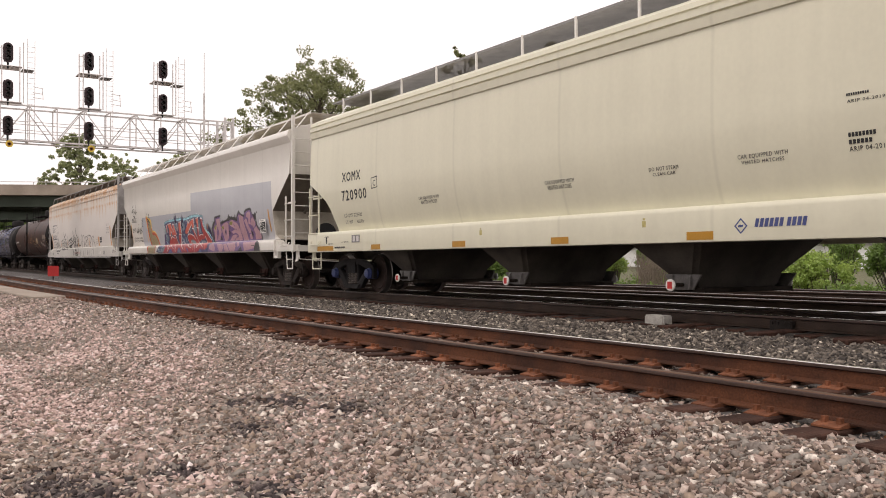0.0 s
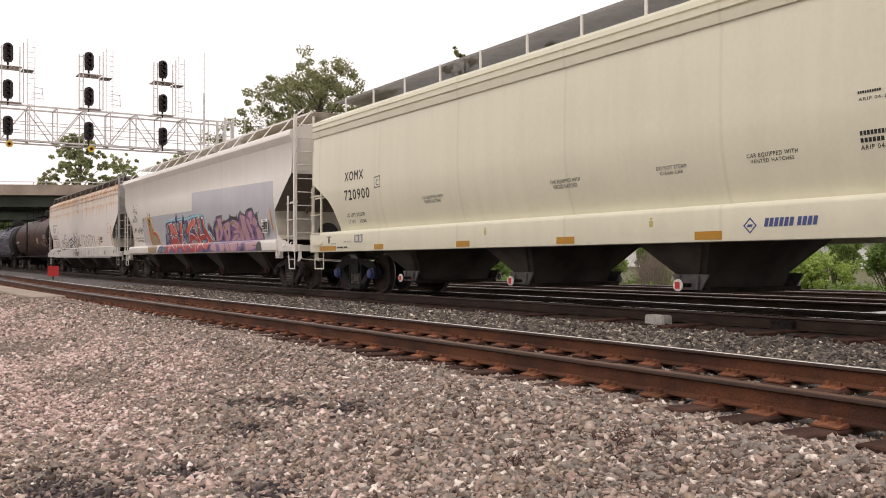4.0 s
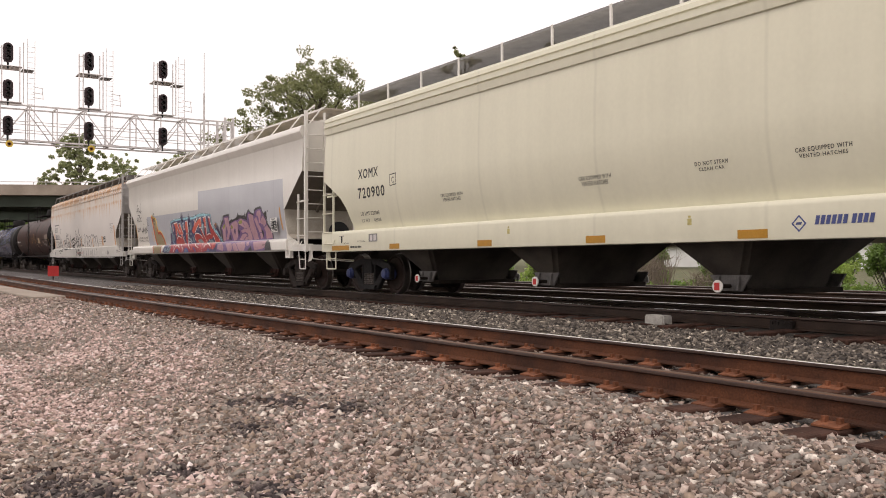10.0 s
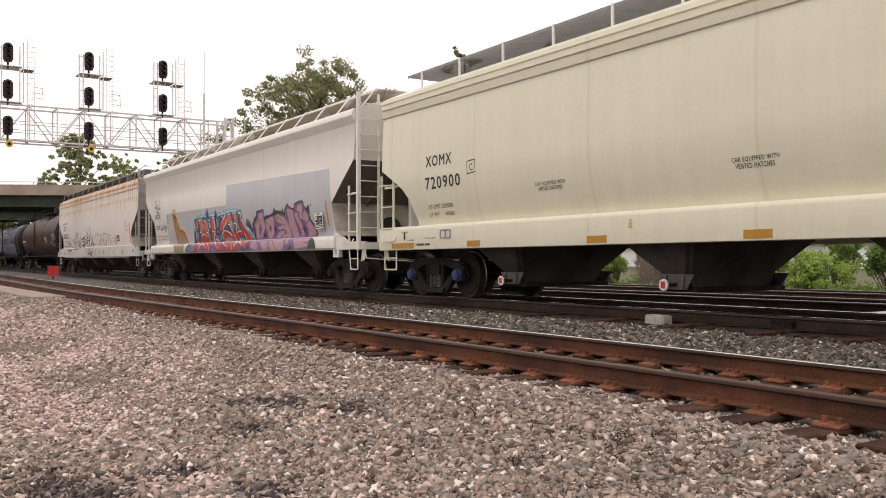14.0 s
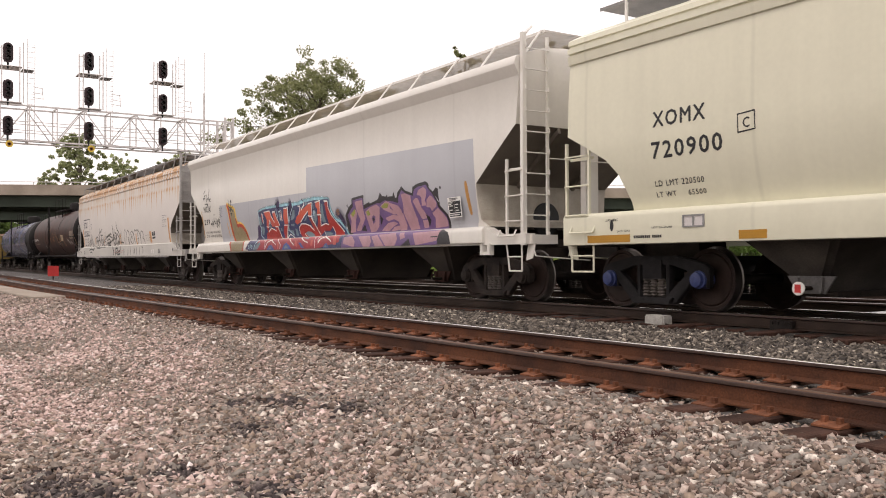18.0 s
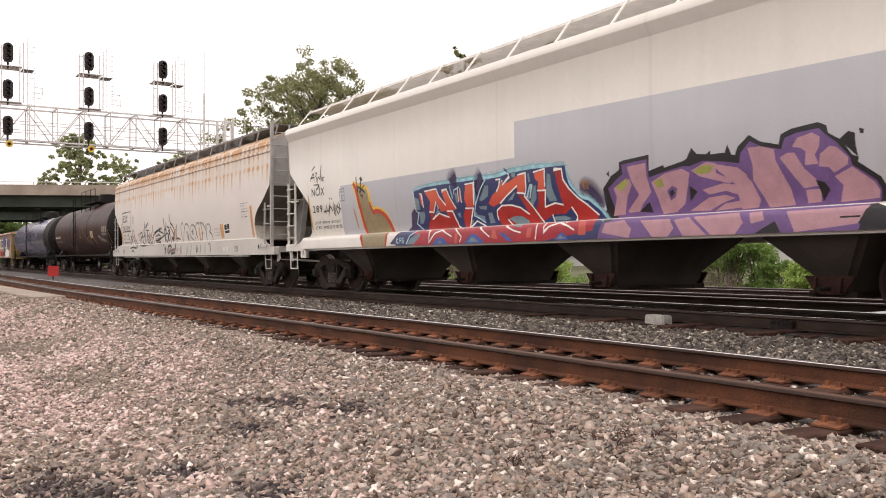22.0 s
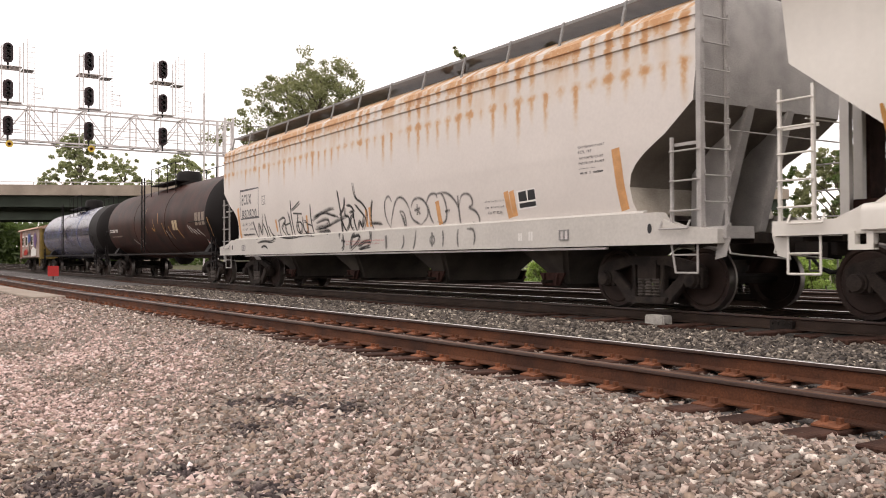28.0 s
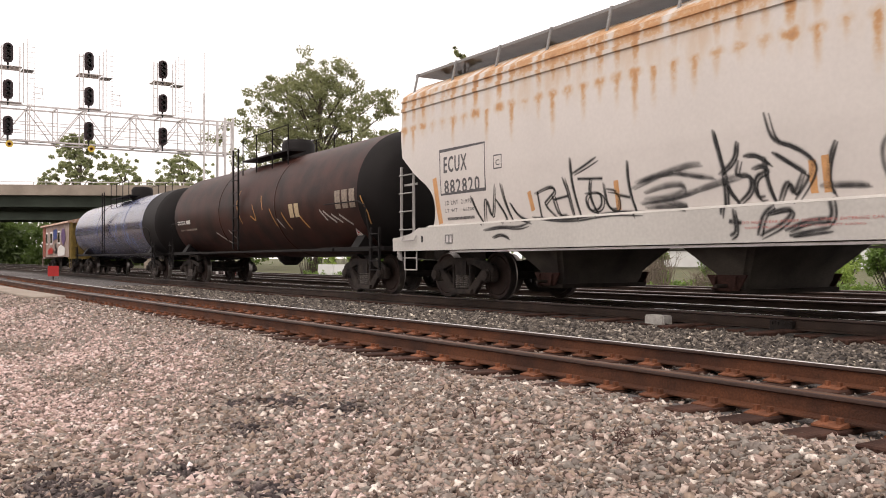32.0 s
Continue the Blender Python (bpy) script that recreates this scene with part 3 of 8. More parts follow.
def drape(bm, car, layer):
    """Lays a flat figure, drawn along and above the car, on the car's near side and sill; returns one bmesh."""
    prof, sill_z, sill = SIDE[car]
    bm.normal_update()
    bmesh.ops.triangulate(bm, faces=bm.faces, ngon_method="EAR_CLIP")
    whole = bpy.data.meshes.new("figure")
    bm.to_mesh(whole)
    bm.free()
    out = BM()
    keep = out.verts.layers.float.new("paint")
    for upper, shape_ in ((True, prof), (False, sill)):
        zs, ws = [a for a, _ in shape_], [b for _, b in shape_]
        b = BM()
        b.from_mesh(whole)
        bmesh.ops.bisect_plane(b, geom=b.verts[:] + b.edges[:] + b.faces[:], plane_co=(0, 0, sill_z), plane_no=(0, 0, 1), clear_inner=upper, clear_outer=not upper)
        for z in zs:
            if (sill_z < z < 4.2) if upper else z < sill_z:
                bmesh.ops.bisect_plane(b, geom=b.verts[:] + b.edges[:] + b.faces[:], plane_co=(0, 0, z), plane_no=(0, 0, 1))
        had = b.verts.layers.float.get("paint")
        at = {}
        for v in b.verts:
            n = out.verts.new((v.co.x, -float(np.interp(v.co.z, zs, ws)) - 0.0015 - 0.0004 * layer, v.co.z))
            n[keep] = v[had] if had else 1.0
            at[v] = n
        for f in b.faces:
            out.faces.new([at[v] for v in f.verts])
        b.free()
    bpy.data.meshes.remove(whole)
    return out


def paint(car, name, material, layer, pts):
    bm = BM()
    bm.faces.new([bm.verts.new((x, 0, z)) for x, z in pts])
    return part(name, drape(bm, car, layer), material, car, smooth=True)


def paint_flat(car, name, material, y, pts):
    bm = BM()
    prism(bm, pts, y, y + 0.006)
    return part(name, bm, material, car)


def soften(pts, rounds=2):
    """Rounds the corners of a drawn line."""
    for _ in range(rounds):
        out = [pts[0]]
        for (a, b), (c, d) in zip(pts, pts[1:]):
            out += [(0.75 * a + 0.25 * c, 0.75 * b + 0.25 * d), (0.25 * a + 0.75 * c, 0.25 * b + 0.75 * d)]
        pts = out + [pts[-1]]
    return pts


def spray(name, color, solid_part):
    """Spray paint that is dense in the middle of its line and thins out in grains towards the edges."""
    m = mat(name, color, 0.55, var=0.3, scale=9)
    nt = m.node_tree
    b, out = nt.nodes["Principled BSDF"], nt.nodes["Material Output"]
    hole, mix = nt.nodes.new("ShaderNodeBsdfTransparent"), nt.nodes.new("ShaderNodeMixShader")
    nz, mr, mul, den = nt.nodes.new("ShaderNodeTexNoise"), nt.nodes.new("ShaderNodeMapRange"), nt.nodes.new("ShaderNodeMath"), nt.nodes.new("ShaderNodeAttribute")
    den.attribute_name = "paint"
    nz.inputs["Scale"].default_value = 5
    mr.inputs[1].default_value, mr.inputs[2].default_value, mr.inputs[3].default_value, mr.inputs[4].default_value = 0.3, 0.7, solid_part - 0.15, min(1.0, solid_part + 0.15)
    mul.operation = "MULTIPLY"
    nt.links.new(nt.nodes["Texture Coordinate"].outputs["Object"], nz.inputs["Vector"])
    nt.links.new(nz.outputs["Fac"], mr.inputs[0]), nt.links.new(mr.outputs[0], mul.inputs[0]), nt.links.new(den.outputs["Fac"], mul.inputs[1])
    nt.links.new(mul.outputs[0], mix.inputs[0])
    nt.links.new(hole.outputs[0], mix.inputs[1]), nt.links.new(b.outputs[0], mix.inputs[2]), nt.links.new(mix.outputs[0], out.inputs[0])
    return m


SPRAYED = {INK: spray("black_spray", (0.018, 0.017, 0.018), 0.86), G_SMOKE: spray("thin_black_spray_line", (0.04, 0.038, 0.04), 0.52), G_GREYB: spray("grey_spray_line", (0.10, 0.098, 0.10), 0.64),
           G_CYAN: spray("cyan_spray_line", (0.34, 0.66, 0.75), 0.9), G_PURPLE: spray("purple_spray_line", (0.045, 0.025, 0.09), 0.9)}


def stroke(car, name, material, layer, width, pts):
    """A brush line with rounded bends; sprayed lines thin out at their ends and edges."""
    free = name == "graffiti_stroke"
    soft = free and width > 0.022 and material in SPRAYED
    if soft:
        material = SPRAYED[material]
    if free and len(pts) > 2:
        pts = soften(pts)
    bm = BM()
    dens = bm.verts.layers.float.new("paint")
    n = len(pts)
    rows = []
    across = ((1.9, 0.0), (0.95, 0.55), (0.45, 1.0), (-0.45, 1.0), (-0.95, 0.55), (-1.9, 0.0)) if soft else ((1, 1.0), (-1, 1.0))
    for i, p in enumerate(pts):
        a, b = Vector(pts[max(0, i - 1)]), Vector(pts[min(n - 1, i + 1)])
        if pts[0] == pts[-1] and i in (0, n - 1):
            a, b = Vector(pts[n - 2]), Vector(pts[1])
        d = (b - a).normalized()
        m = Vector((-d.y, d.x)) * width / 2
        if not free and 0 < i < n - 1 or pts[0] == pts[-1]:
            e = (Vector(p) - a).normalized() if (Vector(p) - a).length > 1e-6 else d
            m /= max(0.5, abs(d.dot(e)))
        thin = 1.0
        if free and n > 3:
            thin = 0.55 + 0.45 * min(1.0, 4.0 * min(i, n - 1 - i) / n)
            m *= thin
        row = []
        for k, q in across:
            v = bm.verts.new((p[0] + k * m.x, 0, p[1] + k * m.y))
            v[dens] = q * (thin if soft else 1.0)
            row.append(v)
        rows.append(row)
    for r0, r1 in zip(rows, rows[1:]):
        for k in range(len(across) - 1):
            bm.faces.new((r0[k], r0[k + 1], r1[k + 1], r1[k]))
    return part(name, drape(bm, car, layer), material, car, smooth=True)


def letters(car, words, material, x, z, w, h):
    """Stencilled words, w wide and h high, with their lower left corner at x, z; large characters are parts of their own."""
    if h < 0.1:
        h *= 0.9
    cu = bpy.data.curves.new("words", "FONT")
    cu.body, cu.size, cu.resolution_u, cu.fill_mode = words, 1.0, 2, "FRONT"
    cu.space_character, cu.offset = 1.18, 0.0
    ob = bpy.data.objects.new("words", cu)
    me = bpy.data.meshes.new_from_object(ob)
    bpy.data.objects.remove(ob)
    co = np.array([v.co[:] for v in me.vertices])
    lo, hi = co.min(0), co.max(0)
    fit = lambda v: (x + (v.x - lo[0]) / (hi[0] - lo[0]) * w, z + (v.y - lo[1]) / (hi[1] - lo[1]) * h)
    whole = BM()
    whole.from_mesh(me)
    bpy.data.meshes.remove(me)
    bpy.data.curves.remove(cu)
    groups, seen = [], set()
    for f in whole.faces:
        if f in seen:
            continue
        todo, group = [f], []
        seen.add(f)
        while todo:
            g = todo.pop()
            group.append(g)
            for e in g.edges:
                for o in e.link_faces:
                    if o not in seen:
                        seen.add(o)
                        todo.append(o)
        groups.append(group)
    if h < 0.13:
        groups = [[f for g in groups for f in g]]
    d = 0.030 * h if h > 0.13 else 0.016 * h
    for group in groups:
        out = BM()
        for k, (dx, dz) in enumerate(((0, 0), (d, 0), (-d, 0), (0, d), (0, -d))):
            bm = BM()
            at = {}
            for f in group:
                bm.faces.new([at.setdefault(v, None) or at.update({v: bm.verts.new((fit(v.co)[0] + dx, 0, fit(v.co)[1] + dz))}) or at[v] for v in f.verts])
            bm = drape(bm, car, 3 + 0.6 * k)
            copy = mesh_of(bm, "stencil", material)
            out.from_mesh(copy)
            bpy.data.meshes.remove(copy)
        ob = part("lettering", out, material, car)
        if len(groups) == 1:
            tagged(ob, "row of small stencilled words", kind="stuff")
    whole.free()


def bar(car, material, x0, z0, x1, z1):
    """Unreadable or left-out writing: a row of plain blocks of its size."""
    r = random.Random(round(x0 * 100))
    n = max(2, round((x1 - x0) / (z1 - z0) / 0.9))
    step = (x1 - x0) / n
    for i in range(n):
        if n > 11 and r.random() < 0.14:
            continue
        a, b = x0 + step * (i + 0.1), x0 + step * (i + 0.85)
        paint(car, "marking_bar", material, 10, [(a, z0), (b, z0), (b, z1), (a, z1)])




def hopper_bottom(car, xc, half, w1, sheet, z0=0.30):
    """One discharge hopper below the sill, with its outlet gate."""
    bm = BM()
    rows = []
    for z, h, w in ((1.85, half, 1.25), (1.42, 1.32, 1.30), (1.30, 1.10, w1 * 0.98), (1.0, 0.70, w1 * 0.95), (0.54, 0.29, w1 * 0.68), (z0 + 0.12, 0.27, w1 * 0.66), (z0, 0.22, w1 * 0.62)):
        rows.append([bm.verts.new(p) for p in ((xc - h, -w, z), (xc + h, -w, z), (xc + h, w, z), (xc - h, w, z))])
    for a, b in zip(rows, rows[1:]):
        for k in range(4):
            bm.faces.new((a[k], a[(k + 1) % 4], b[(k + 1) % 4], b[k]))
    bm.faces.new(rows[0]), bm.faces.new(rows[-1])
    bmesh.ops.recalc_face_normals(bm, faces=bm.faces)
    bmesh.ops.bevel(bm, geom=[e for e in bm.edges if abs(e.verts[0].co.z - e.verts[1].co.z) > 0.1], offset=0.06, segments=3, affect="EDGES")
    return part("discharge_hopper", bm, sheet, car, smooth=True)


def ladder(car, x, y, z0, z1, n, width, along="y", r=0.013, flat=0.045, material=PALE):
    """Two flat stiles and rungs; along: the way its width runs."""
    dx, dy = (width, 0) if along == "x" else (0, width)
    bm = BM()
    for k in (0, 1):
        a, b = x + dx * k, y + dy * k
        box(bm, a - flat / 2, a + flat / 2, b - flat / 2, b + flat / 2, z0, z1)
    lad = part("ladder", bm, material, car)
    s = -1 if y < 0 else 1
    for i in range(n):
        z = z0 + (i + 0.5) * (z1 - z0) / n
        bm = BM()
        o = (0.05 * (1 if x > 0 else -1), 0, 0) if along == "y" else (0, 0.05 * s, 0)
        p, q = Vector((x, y, z)), Vector((x + dx, y + dy, z))
        low = Vector((0, 0, -0.07 if along == "y" else 0))
        pipe(bm, [p, p + Vector(o), p + Vector(o) + low, q + Vector(o) + low, q + Vector(o), q] if along == "y" else [p, p + Vector(o), q + Vector(o), q], r, 6)
        part("rung", bm, material, lad)
    return lad


def running_boards(car, x0, x1, z, posts, board, material=WHITE, w0=0.03, w1=1.0, base=4.42, lean=0.0, edge=None):
    """The two grating walkways along the roof on their brackets, joined by platforms at the ends."""
    for s in (-1, 1):
        bm = BM()
        box(bm, x0, x1, s * w0, s * w1, z - 0.03, z)
        part("running_board", bm, board, car, "steel grating walkway")
        for x in posts:
            bm = BM()
            prism(bm, [(s * (w1 + 0.002), z + 0.015), (s * (w1 + 0.03), z + 0.015), (s * (w1 + lean + 0.03), base), (s * (w1 + lean), base)], x - 0.024, x + 0.024, "x")
            part("walkway_bracket", bm, material, car)
        bm = BM()
        box(bm, x0, x1, *sorted((s * (w1 + 0.002), s * (w1 + 0.014))), z - 0.045, z + 0.004)
        part("board_edge", bm, edge or material, car)
    for i in range(6):
        bm = BM()
        xc = x0 + (i + 0.5) * (x1 - x0) / 6
        lathe(bm, [(4.38, 0.36), (4.56, 0.36), (4.60, 0.30), (4.61, 0.05)], "z", 18, (xc, 0, 0))
        part("roof_hatch", bm, material, car)


def step_stirrup(car, x0, x1, y, z0, z1, material, flare=0.0):
    """A hanging step of bent rod below the sill."""
    bm = BM()
    pipe(bm, [(x0, y, z1), (x0 + flare, y, z0), (x1, y, z0), (x1, y, z1)], 0.016, 6)
    pipe(bm, [(x0 + flare * 0.5, y, (z0 + z1) / 2), (x1, y, (z0 + z1) / 2)], 0.014, 6)
    part("step_stirrup", bm, material, car)


def hand_hold(car, pts, material, r=0.014):
    bm = BM()
    pipe(bm, pts, r, 6)
    part("hand_hold", bm, material, car)


GATERUST = mat("rusty_gate", (0.053, 0.024, 0.019), 0.85, var=0.45, scale=6, bump=0.3, spec=0.2)


def end_frame(car, k, xe, xw, material, tall=True, z_low=2.5, n_low=3, x_in=0.48, web=SLOPE, slope=((9.4, 3.0), (8.2, 2.1)), braced=False, hole=0, brake=False):
    """Posts, ladders and platform at the end k: xe the end sill, xw the end wall."""
    for s in (-1, 1):
        tall_here = tall if s < 0 else not tall
        if tall_here:
            bm = BM()
            box(bm, *sorted((k * (xw + 0.02), k * (xw + 0.10))), s * 1.52, s * 1.60, 1.0, 4.62)
            part("corner_post", bm, material, car)
            ladder(car, k * (xw + 0.06), s * 1.54, 1.05, 4.6, 10, -s * 0.50, "y", material=material)
            hand_hold(car, [(k * (xw + 0.06), s * 1.5, 4.62), (k * (xw - 0.1), s * 1.25, 4.80), (k * (xw - 0.6), s * 1.05, 4.80)], material, 0.02)
        ladder(car, k * (xw - x_in + 0.06), s * 1.57, 1.2, z_low, n_low, k * x_in, "x", material=material, flat=0.04)
        step_stirrup(car, k * (xw - x_in), k * (xw - 0.02), s * 1.54, 0.56, 1.05, material, k * 0.09 if tall_here else 0)
        hand_hold(car, [(k * (xw - x_in - 0.1), s * 1.60, 1.27), (k * (xw - x_in - 0.1), s * 1.66, 1.16), (k * (xw - 0.1), s * 1.66, 1.16), (k * (xw - 0.1), s * 1.60, 1.27)], material)
        # ribs under the slope sheet
        (xa, za), (xb, zb) = slope
        bm = BM()
        if braced:
            prism(bm, [(k * (xa - 0.05), za - 0.03), (k * (xa - 0.30), za - 0.12), (k * (xb + 0.05), zb - 0.05), (k * (xb + 0.02), 1.16), (k * (xa - 0.55), 1.16)], s * 0.42, s * 0.45)
            prism(bm, [(k * (xa + 0.02), za), (k * (xa - 0.05), za), (k * (xa - 0.57), 1.16), (k * (xa - 0.50), 1.16)], s * 0.36, s * 0.51)
            part("end_brace", bm, web, car)
        else:
            prism(bm, [(k * xa, za), (k * xb, zb), (k * (xb + 0.05), zb - 0.06), (k * (xa + 0.02), za - 0.09)], s * 0.62, s * 0.68)
            part("slope_rib", bm, SLOPE, car)
    if not braced:
        for ya, yb in ((-0.42, -0.34), (-0.13, -0.05)) if brake else ((-0.15, 0.15),):
            bm = BM()
            box(bm, *sorted((k * (xw - 0.10), k * (xw + 0.03))), ya, yb, 1.15, 4.34)
            part("end_post", bm, material, car)
        if brake:
            bm = BM()
            box(bm, *sorted((k * (xw - 0.12), k * (xw + 0.02))), 0.0, 0.36, 1.45, 2.85)
            box(bm, *sorted((k * (xw - 0.5), k * (xw - 0.02))), -0.25, 0.4, 1.15, 1.5)
            stand = part("brake_stand", bm, GATERUST, car, "rusty brown hand brake housing")
            bm = BM()
            lathe(bm, [(k * (xw + 0.06), 0.26), (k * (xw + 0.09), 0.28), (k * (xw + 0.12), 0.26), (k * (xw + 0.09), 0.235)], "x", 24, (0, 0.2, 2.75))
            for q in range(3):
                a = q * math.tau / 3
                tube(bm, (k * (xw + 0.09), 0.2, 2.75), (k * (xw + 0.09), 0.2 + 0.26 * math.cos(a), 2.75 + 0.26 * math.sin(a)), 0.014, 5)
            part("brake_wheel", bm, GATERUST, stand)
            hand_hold(car, [(k * (xw - 0.02), 0.42, 2.6), (k * (xw - 0.35), 0.5, 1.5), (k * (xw - 0.5), 0.5, 1.2)], material, 0.014)
        bm = BM()
        xh = slope[1][0] + (0.012 if hole == 0 else hole)
        # no hole is cut: a black disc paints the dark inside of the opening
        lathe(bm, [(k * (xh - 0.05), 0.32), (k * xh, 0.32), (k * (xh + 0.004), 0.30), (k * (xh + 0.004), 0.02)], "x", 28, (0, 0.03, 1.53))
        part("bulkhead_opening", bm, BLACK, car, "black disc standing in for the dark round opening in the end bulkhead")
    # rails across the end and beside the ladders
    hand_hold(car, [(k * (xw + 0.09), -1.02, 2.50), (k * (xw + 0.09), 1.45, 2.50)], material, 0.012)
    bm = BM()
    box(bm, *sorted((k * (xw - x_in + 0.04), k * (xw + 0.06))), -1.50, -1.485, 2.30, 2.345)
    part("grab_bar", bm, material, car)
    bm = BM()
    prism(bm, [(k * (xe - 0.10), 1.03), (k * (xe + 0.10), 1.03), (k * (xe + 0.02), 0.78), (k * (xe - 0.16), 0.74)], -1.47, -1.455)
    part("lever_bracket", bm, material, car)
    bm = BM()
    box(bm, *sorted((k * (xw - 0.35), k * (xe + 0.04))), -0.94, 0.94, 0.96, 1.10)
    part("end_sill", bm, UNDER, car)
    for s in (-1, 1):
        bm = BM()
        box(bm, *sorted((k * (xw - 0.35), k * (xe + 0.06))), *sorted((s * 0.95, s * 1.5)), 1.02, 1.18)
        part("corner_step", bm, material, car)
    # brake line and cut lever
    hand_hold(car, [(k * xe, -1.45, 1.05), (k * (xe + 0.08), -1.45, 0.82), (k * (xe + 0.05), -1.2, 0.80), (k * (xe + 0.1), -0.25, 0.74)], material, 0.012)
    bm = BM()
    pipe(bm, [(k * xe, 0.25, 0.85), (k * (xe + 0.2), 0.26, 0.62), (k * (xe + 0.45), 0.22, 0.55), (k * (xe + 0.62), 0.2, 0.62)], 0.025, 6)
    part("air_hose", bm, BLACK, car)




GATEGREY = mat("grey_gate", (0.15, 0.14, 0.135), 0.7, var=0.35, scale=8, bump=0.2)


def gate(car, xc, disc, flange):
    """Outlet gate with its round caps at the sides."""
    bm = BM()
    box(bm, xc - 0.32, xc + 0.32, -0.99, 0.99, 0.27, 0.34)
    tube(bm, (xc, -1.28, 0.38), (xc, 1.28, 0.38), 0.028, 8)
    tube(bm, (xc - 0.2, -1.08, 0.31), (xc - 0.2, 1.08, 0.31), 0.022, 8)
    g = part("outlet_gate", bm, UNDER, car)
    for s in (-1, 1):
        bm = BM()
        prism(bm, [(xc - 0.34, 0.53), (xc + 0.34, 0.53), (xc + 0.19, 0.31), (xc - 0.19, 0.31)], s * 1.03, s * 1.06)
        part("gate_flange", bm, flange, g)
        for dx in (-0.17, 0.17):
            bm = BM()
            prism(bm, [(s * 1.062, 0.52), (s * 1.10, 0.50), (s * 1.13, 0.33), (s * 1.062, 0.31)], xc + dx - 0.015, xc + dx + 0.015, "x")
            part("gate_rib", bm, flange, g)
        if disc:
            bm = BM()
            lathe(bm, [(s * 1.295, 0.085), (s * 1.315, 0.085), (s * 1.32, 0.075)], "y", 18, (xc, 0, 0.38))
            part("cap_ring", bm, WHITE, g, "white outlet cap")
            bm = BM()
            box(bm, xc - 0.042, xc + 0.042, *sorted((s * 1.32, s * 1.326)), 0.33, 0.43)
            part("cap_mark", bm, RED, g, "red square on the cap")


def side_hatch(car, xc, z, y, material, w=0.19):
    """A routing-board frame of two cells."""
    bm = BM()
    box(bm, xc - w, xc + w, y - 0.004, y, z - 0.085, z + 0.085)
    holder = part("tag_holder", bm, GALV, car)
    for a, b, c, d in ((-w, w, 0.065, 0.085), (-w, w, -0.085, -0.065), (-w, -w + 0.03, -0.065, 0.065), (w - 0.03, w, -0.065, 0.065), (-0.015, 0.015, -0.065, 0.065)):
        bm = BM()
        box(bm, xc + a, xc + b, y - 0.014, y - 0.0045, z + c, z + d)
        part("frame_bar", bm, material, holder)


def lift_slot(car, x, z, y, w=0.036, h=0.085):
    # a flat black oval on the sill stands for the hole's dark inside
    bm = BM()
    prism(bm, [(x + w * math.cos(a), z + h * math.sin(a)) for a in [i * math.tau / 20 for i in range(20)]], y - 0.005, y + 0.01)
    part("lift_hole", bm, BLACK, car)


def end_gear(car, k, xe, material):
    """Coupler and platform at the end k (+1 or -1) whose end sill stands at xe."""
    bm = BM()
    box(bm, min(xe - k * 1.6, xe), max(xe - k * 1.6, xe), -0.3, 0.3, 0.78, 1.08)
    part("draft_sill", bm, UNDER, car)
    bm = BM()
    box(bm, min(xe, xe + k * 0.45), max(xe, xe + k * 0.45), -0.09, 0.09, 0.80, 0.98)
    box(bm, min(xe + k * 0.32, xe + k * 0.55), max(xe + k * 0.32, xe + k * 0.55), -0.16, 0.16, 0.74, 1.04)
    part("coupler", bm, STEEL, car)


SIDE = {}
STICKER = mat("faded_yellow", (0.50, 0.43, 0.16), 0.5, var=0.3, scale=30)
BLUECAP = mat("dusty_blue_cap", (0.045, 0.065, 0.20), 0.5, var=0.25, scale=10)


